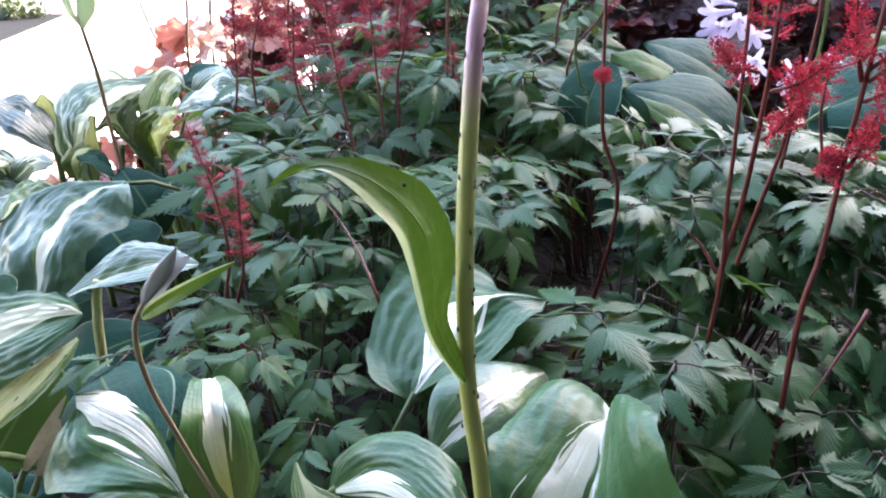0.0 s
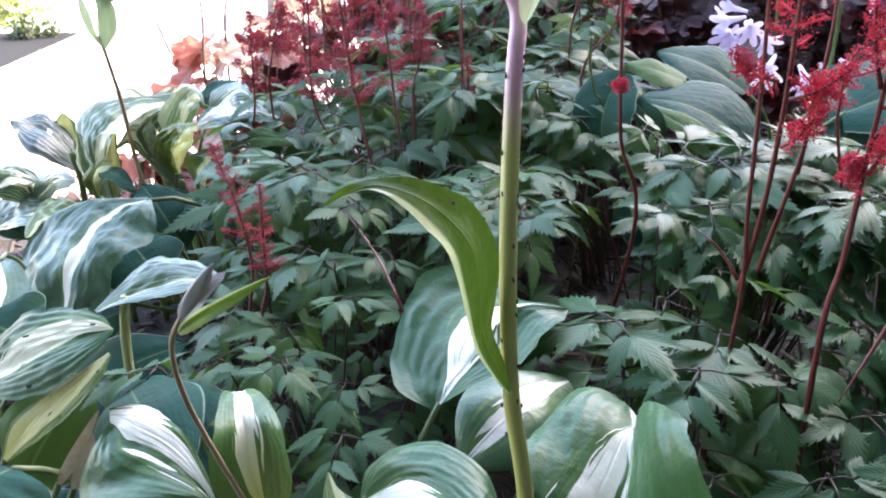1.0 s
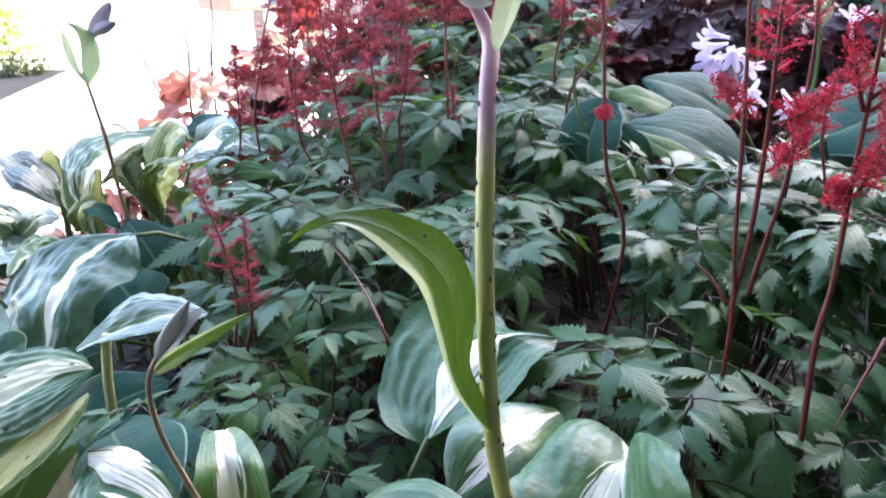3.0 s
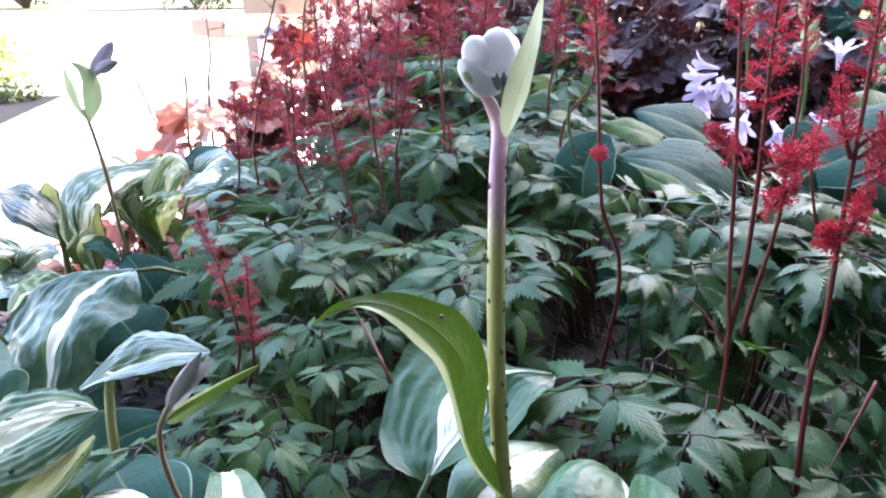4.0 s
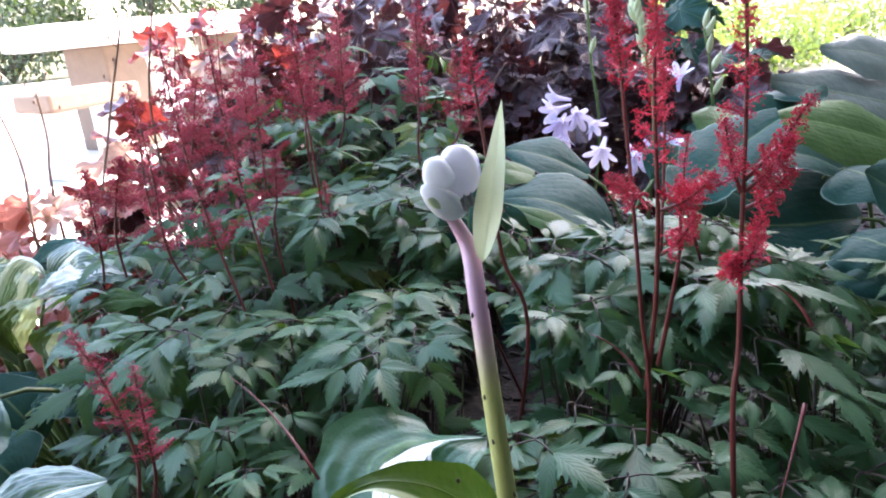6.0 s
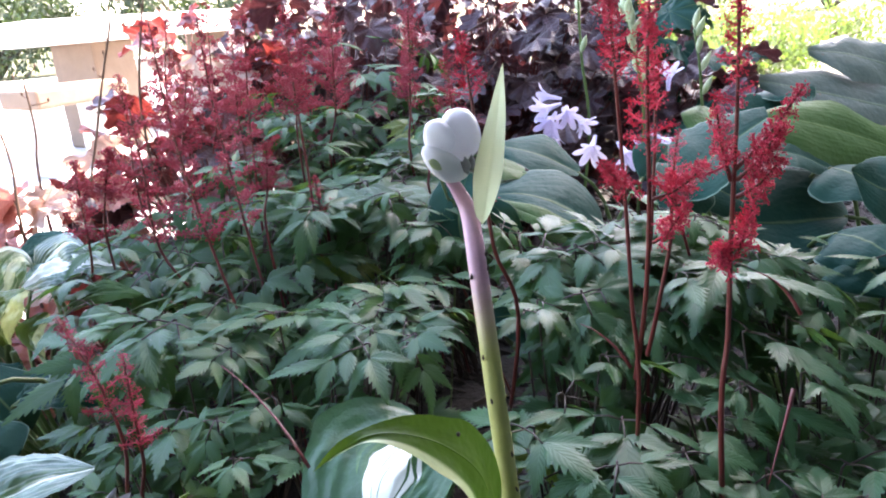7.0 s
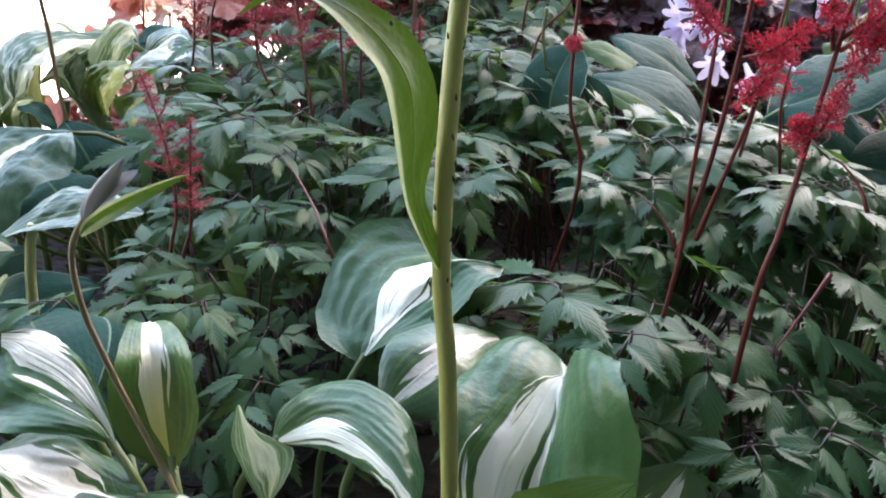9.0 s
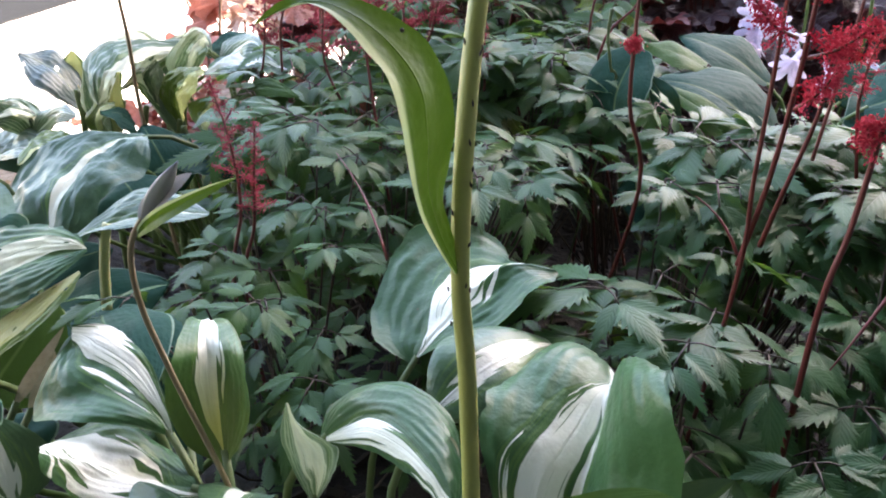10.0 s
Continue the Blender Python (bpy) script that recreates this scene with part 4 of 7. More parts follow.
loft_leaf(hc, [(0.001, 0.415, 0.304), (0.026, 0.405, 0.331), (0.047, 0.392, 0.344), (0.066, 0.375, 0.346), (0.079, 0.36, 0.342), (0.085, 0.348, 0.334)],
          [(-0.001, 0.418, 0.304), (0.001, 0.43, 0.318), (0.025, 0.43, 0.336), (0.052, 0.42, 0.345), (0.074, 0.405, 0.341), (0.085, 0.385, 0.329), (0.086, 0.352, 0.331)],
          [(0.003, 0.413, 0.304), (0.032, 0.39, 0.324), (0.056, 0.372, 0.332), (0.07, 0.36, 0.333), (0.078, 0.352, 0.332), (0.084, 0.347, 0.334)],
          M_HOSTA_PATCH, GREENWHITE, rc, puff=0.10, ripple=0.03, patch=[(0.05, 0.2, 0.95), (0.23, 0.05, 0.81), (0.42, 0.23, 0.83), (0.6, 0.38, 0.89), (0.78, 0.4, 0.88), (0.97, -0.02, 0.85)])
loft_leaf(hc, [(-0.0, 0.405, 0.268), (-0.006, 0.402, 0.29), (-0.01, 0.4, 0.314), (-0.014, 0.4, 0.336)],
          [(-0.003, 0.406, 0.266), (-0.015, 0.408, 0.286), (-0.02, 0.406, 0.31), (-0.015, 0.401, 0.335)],
          [(0.002, 0.404, 0.269), (0.016, 0.39, 0.304), (0.018, 0.388, 0.322), (0.004, 0.392, 0.325), (-0.007, 0.396, 0.329), (-0.013, 0.4, 0.336)],
          M_HOSTA_STRIPE, "curled green hosta leaf with thin pale rim", rc, puff=-0.12, centre=0.3, v_range=(0.0, 0.5))

hosta_leaf(hc, (0.075, 0.388, 0.344), (0.081, 0.375, 0.333), (0.15, -0.6, 0.78), 0.0075, M_WITHERED, 0.06, 5, "dry tan patch on the leaf rim", wave=0.2, eaten=3)
hr = hosta_plant((0.13, 0.42, 0), "hosta with two large white-streaked leaves")
rr_ = (0.13, 0.43, 0.0)
loft_leaf(hr, [(0.138, 0.362, 0.309), (0.142, 0.386, 0.333), (0.147, 0.406, 0.351), (0.153, 0.436, 0.359), (0.157, 0.46, 0.348), (0.166, 0.49, 0.308)],
          [(0.11, 0.37, 0.292), (0.096, 0.384, 0.339), (0.091, 0.4, 0.357), (0.096, 0.428, 0.361), (0.113, 0.455, 0.359), (0.137, 0.475, 0.348), (0.165, 0.49, 0.307)],
          [(0.167, 0.35, 0.33), (0.179, 0.352, 0.368), (0.172, 0.366, 0.395), (0.167, 0.392, 0.399), (0.164, 0.415, 0.391), (0.161, 0.45, 0.362), (0.167, 0.49, 0.308)],
          M_HOSTA_PATCH, GREENWHITE, rr_, puff=0.16, ripple=0.06, patch=[(0.1, -0.72, -0.02), (0.26, -0.49, 0.05), (0.43, -0.32, 0.07), (0.59, -0.02, -0.02), (0.75, -0.12, -0.02), (0.92, -0.22, -0.02)])
hosta_leaf(hr, (0.053, 0.46, 0.298), (0.125, 0.56, 0.302), (0.05, -0.6, 0.8), 0.070, M_HOSTA_WHITE, 0, 14, GREENWHITE, rr_, mid=(0.088, 0.49, 0.325), curl=20)
hosta_leaf(hr, (0.187, 0.37, 0.314), (0.203, 0.37, 0.364), (0.1, -0.6, 0.8), 0.06, M_HOSTA_WHITE, 0.2, 14, GREENWHITE, rr_)
hosta_leaf(hr, (0.143, 0.345, 0.328), (0.167, 0.32, 0.391), (0.1, -0.6, 0.8), 0.05, M_HOSTA_GREEN, 0.2, 10, "fresh green hosta leaf tip", rr_)

hm = hosta_plant((0.035, 0.58, 0), "hosta with one large folded white-centred leaf")
loft_leaf(hm, [(0.024, 0.55, 0.274), (0.035, 0.56, 0.294), (0.048, 0.57, 0.313), (0.063, 0.582, 0.33), (0.084, 0.595, 0.343), (0.117, 0.6, 0.341)],
          [(0.022, 0.55, 0.271), (-0.009, 0.558, 0.282), (-0.024, 0.59, 0.289), (-0.02, 0.625, 0.305), (-0.003, 0.66, 0.321), (0.035, 0.675, 0.332), (0.068, 0.665, 0.332), (0.084, 0.635, 0.331), (0.116, 0.602, 0.34)],
          [(0.027, 0.548, 0.278), (0.052, 0.54, 0.302), (0.078, 0.54, 0.322), (0.101, 0.555, 0.336), (0.114, 0.578, 0.341), (0.119, 0.6, 0.339)],
          M_HOSTA_PATCH, "broad folded green leaf with white wedge along its middle", (0.03, 0.57, 0.0), puff=-0.10, ripple=0.06, patch=[(0.08, -0.02, 0.25), (0.23, -0.14, 0.2), (0.37, -0.28, 0.16), (0.51, -0.41, 0.22), (0.66, -0.42, 0.05), (0.8, -0.42, -0.15)])

# ---- hostas at the side, behind the small closed bud ----
hs = hosta_plant((-0.24, 0.60, 0), "striped hosta with drooping slug-eaten leaves")
rs = (-0.24, 0.62, 0.0)
loft_leaf(hs, [(-0.333, 0.8, 0.33), (-0.363, 0.78, 0.325), (-0.377, 0.75, 0.315), (-0.371, 0.7, 0.294), (-0.362, 0.66, 0.253)],
          [(-0.34, 0.805, 0.331), (-0.394, 0.8, 0.327), (-0.445, 0.78, 0.303), (-0.463, 0.74, 0.272), (-0.45, 0.69, 0.242), (-0.42, 0.66, 0.222)],
          [(-0.328, 0.795, 0.33), (-0.307, 0.76, 0.322), (-0.309, 0.73, 0.306), (-0.322, 0.7, 0.291), (-0.324, 0.67, 0.269), (-0.335, 0.65, 0.248)],
          M_HOSTA_SHEEN, "puckered blue-green hosta leaf with narrow white streak", (-0.30, 0.95, 0.0), puff=0.10, ripple=0.05, relief=0.004, pucker=0.035, nu=44, nv=56, ribs=8, patch=[(0.53, 0.0, 0.18), (0.61, -0.05, 0.24), (0.69, -0.09, 0.26), (0.77, -0.06, 0.23), (0.85, -0.03, 0.19), (0.93, 0.0, 0.15)])
loft_leaf(hs, [(-0.325, 0.5, 0.289), (-0.288, 0.508, 0.308), (-0.249, 0.512, 0.328), (-0.207, 0.515, 0.343)],
          [(-0.338, 0.52, 0.295), (-0.327, 0.54, 0.309), (-0.297, 0.545, 0.334), (-0.254, 0.54, 0.343), (-0.221, 0.525, 0.348), (-0.208, 0.516, 0.343)],
          [(-0.319, 0.49, 0.281), (-0.275, 0.48, 0.298), (-0.241, 0.48, 0.311), (-0.218, 0.49, 0.326), (-0.206, 0.514, 0.342)],
          M_HOSTA_SILVER, "slug-eaten green hosta leaf with pale centre", (-0.26, 0.52, 0), puff=0.10, eaten=26, nu=84, nv=110, relief=0.004, patch=[(0.22, -0.22, 0.2), (0.36, -0.4, 0.16), (0.51, -0.58, 0.1), (0.66, -0.71, 0.03), (0.8, -0.81, -0.12), (0.95, -0.88, -0.1)])
loft_leaf(hs, [(-0.286, 0.47, 0.248), (-0.26, 0.478, 0.281), (-0.229, 0.488, 0.312), (-0.2, 0.495, 0.336)],
          [(-0.288, 0.47, 0.249), (-0.279, 0.48, 0.278), (-0.255, 0.49, 0.298), (-0.222, 0.495, 0.321), (-0.201, 0.496, 0.336)],
          [(-0.284, 0.47, 0.248), (-0.243, 0.468, 0.281), (-0.218, 0.474, 0.303), (-0.201, 0.486, 0.325), (-0.198, 0.494, 0.335)],
          M_HOSTA_CREAM, "cream and green underside of a hosta leaf", (-0.24, 0.48, 0), puff=0.05, centre=-0.1, eaten=18, v_range=(0.1, 0.6), nu=70, nv=104)
loft_leaf(hs, [(-0.172, 0.625, 0.332), (-0.21, 0.622, 0.328), (-0.248, 0.612, 0.317), (-0.28, 0.6, 0.304)],
          [(-0.172, 0.626, 0.333), (-0.207, 0.65, 0.333), (-0.243, 0.655, 0.334), (-0.264, 0.64, 0.324), (-0.283, 0.602, 0.304)],
          [(-0.172, 0.622, 0.331), (-0.194, 0.6, 0.329), (-0.23, 0.595, 0.323), (-0.26, 0.595, 0.314), (-0.279, 0.598, 0.304)],
          M_HOSTA_NARROW, "silvery green hosta leaf with drooping tip", None, puff=0.10, centre=0.0, v_range=(0.6, 1.0), relief=0.008, pucker=0.03, ribs=8, nu=40, nv=36)
tube("petiole", bezier((-0.25, 0.60, 0.0), (-0.271, 0.6, 0.255), (-0.257, 0.61, 0.316), 9), 0.005, 0.004, M_PETIOLE_CREAM, hs)
hosta_leaf(hs, (-0.304, 0.5, 0.198), (-0.266, 0.55, 0.271), (0.35, -0.6, 0.7), 0.085, M_HOSTA_GREEN, 0.12, 8, "dark green hosta leaf under the cream one", rs, M_PETIOLE_GREEN, curl=14)
hosta_leaf(hs, (-0.448, 0.7, 0.295), (-0.393, 0.6, 0.243), (0.4, -0.6, 0.7), 0.06, M_HOSTA_WHITE, 0.1, 15, GREENWHITE, rs)
hosta_leaf(hs, (-0.227, 0.42, 0.294), (-0.229, 0.38, 0.299), (0.1, -0.5, 0.85), 0.08, M_HOSTA_BLUE, 0.16, 5, "dark green hosta leaf", rs, curl=15)
hosta_leaf(hs, (-0.233, 0.455, 0.247), (-0.198, 0.47, 0.307), (0.5, -0.8, 0.4), 0.009, M_WITHERED, 0.1, 25, "withering tan hosta leaf", (-0.2, 0.47, 0), wave=0.1)
hosta_leaf(hs, (-0.124, 0.44, 0.281), (-0.233, 0.56, 0.256), (0.1, -0.5, 0.85), 0.085, M_HOSTA_BLUE, 0.16, 5, "dark green hosta leaf", rs, curl=15)

for b0, t0, wd in (((-0.374, 0.62, 0.148), (-0.247, 0.68, 0.227), 0.11), ((-0.46, 0.68, 0.149), (-0.361, 0.76, 0.209), 0.10), ((-0.165, 0.56, 0.229), (-0.236, 0.52, 0.24), 0.09), ((-0.256, 0.46, 0.164), (-0.316, 0.5, 0.172), 0.10), ((-0.349, 0.6, 0.265), (-0.398, 0.6, 0.284), 0.10)):
    hosta_leaf(hs, b0, t0, (0.1, -0.45, 0.88), wd, M_HOSTA_BLUE, 0.14, 8, "dark blue-green hosta leaf in shade", rs, M_PETIOLE_GREEN, curl=14)

# small closed bud on a bowed stem
bs = thing("hosta_flower_stem", (-0.05, 0.40, 0), "short bowed hosta stem with one closed purple bud", "flower stem")
tube("stalk", smooth_path([(-0.043, 0.405, 0.0), (-0.043, 0.405, 0.16), (-0.044, 0.404, 0.24), (-0.079, 0.402, 0.337), (-0.087, 0.392, 0.385), (-0.086, 0.387, 0.42), (-0.074, 0.385, 0.443)], 6), 0.0018, 0.0014, M_OLIVE_STALK, bs, "brownish bowed stem", 9)
pod("bud", (-0.077, 0.385, 0.437), (-0.057, 0.385, 0.468), 0.0042, M_BUD_PURPLE, bs, "closed purple-grey bud", ridges=4)
hosta_leaf(bs, (-0.08, 0.385, 0.428), (-0.025, 0.376, 0.468), (0.25, -0.85, 0.45), 0.0080, M_BRACT, 0.16, 48, "yellow-green folded bract under the bud", wave=0.0, nu=10)
hosta_leaf(bs, (-0.078, 0.385, 0.431), (-0.054, 0.391, 0.461), (-0.4, -0.85, 0.35), 0.013, M_BUD_PURPLE, 0.12, 40, "thin bract around the bud", wave=0.0, nu=10)

# tall thin stem with an opened leafy bud
ts = thing("hosta_flower_stem", (-0.36, 0.93, 0), "thin leaning hosta stem with a leafy grey bud", "flower stem")
tube("stalk", smooth_path([(-0.36, 0.93, 0.0), (-0.416, 0.93, 0.295), (-0.421, 0.92, 0.408), (-0.43, 0.915, 0.482), (-0.424, 0.91, 0.479)], 6), 0.0028, 0.0020, M_OLIVE_STALK, ts, "", 8)
loft_leaf(ts, [(-0.423, 0.91, 0.472), (-0.412, 0.905, 0.496), (-0.408, 0.905, 0.515), (-0.419, 0.91, 0.532), (-0.441, 0.915, 0.542)],
          [(-0.424, 0.91, 0.472), (-0.422, 0.9, 0.494), (-0.419, 0.9, 0.513), (-0.424, 0.905, 0.531), (-0.442, 0.915, 0.542)],
          [(-0.422, 0.91, 0.472), (-0.399, 0.9, 0.495), (-0.396, 0.9, 0.516), (-0.405, 0.905, 0.53), (-0.421, 0.91, 0.539), (-0.44, 0.915, 0.542)],
          M_BRACT_PALE, "pale green stem leaf with drooping tip", puff=-0.12, ripple=0.0, relief=0.0)
loft_leaf(ts, [(-0.424, 0.91, 0.472), (-0.438, 0.912, 0.491), (-0.444, 0.915, 0.511), (-0.452, 0.92, 0.536)],
          [(-0.426, 0.91, 0.472), (-0.444, 0.915, 0.49), (-0.452, 0.918, 0.509), (-0.453, 0.92, 0.536)],
          [(-0.423, 0.91, 0.473), (-0.43, 0.908, 0.491), (-0.435, 0.91, 0.513), (-0.451, 0.92, 0.536)],
          M_BRACT_PALE, "narrow pale green stem leaf", puff=-0.1, ripple=0.0, relief=0.0)
pod("bud", (-0.416, 0.915, 0.522), (-0.379, 0.91, 0.564), 0.0085, M_BUD_GREY, ts, "grey drooping bud", ridges=4, tip=0.5)
pod("bud", (-0.403, 0.905, 0.531), (-0.371, 0.9, 0.543), 0.0065, M_BUD_GREY, ts, "grey withered flower under the bud", ridges=5, tip=0.5)

# ---- hostas in the light by the pavement ----
hb = hosta_plant((-0.42, 1.12, 0), "striped hosta with tall arching leaves by the pavement")
rb = (-0.42, 1.12, 0.0)
STRIPED = "arching hosta leaf striped cream and green"
for b0, t0, wd in (((-0.345, 0.88, 0.232), (-0.413, 0.92, 0.30), 0.09), ((-0.336, 0.8, 0.229), (-0.397, 0.84, 0.260), 0.10), ((-0.60, 0.95, 0.20), (-0.65, 0.99, 0.25), 0.09)):
    hosta_leaf(hb, b0, t0, (0.1, -0.5, 0.85), wd, M_HOSTA_BLUE, 0.14, 10, "plain green hosta leaf", rb, M_PETIOLE_GREEN, curl=16)
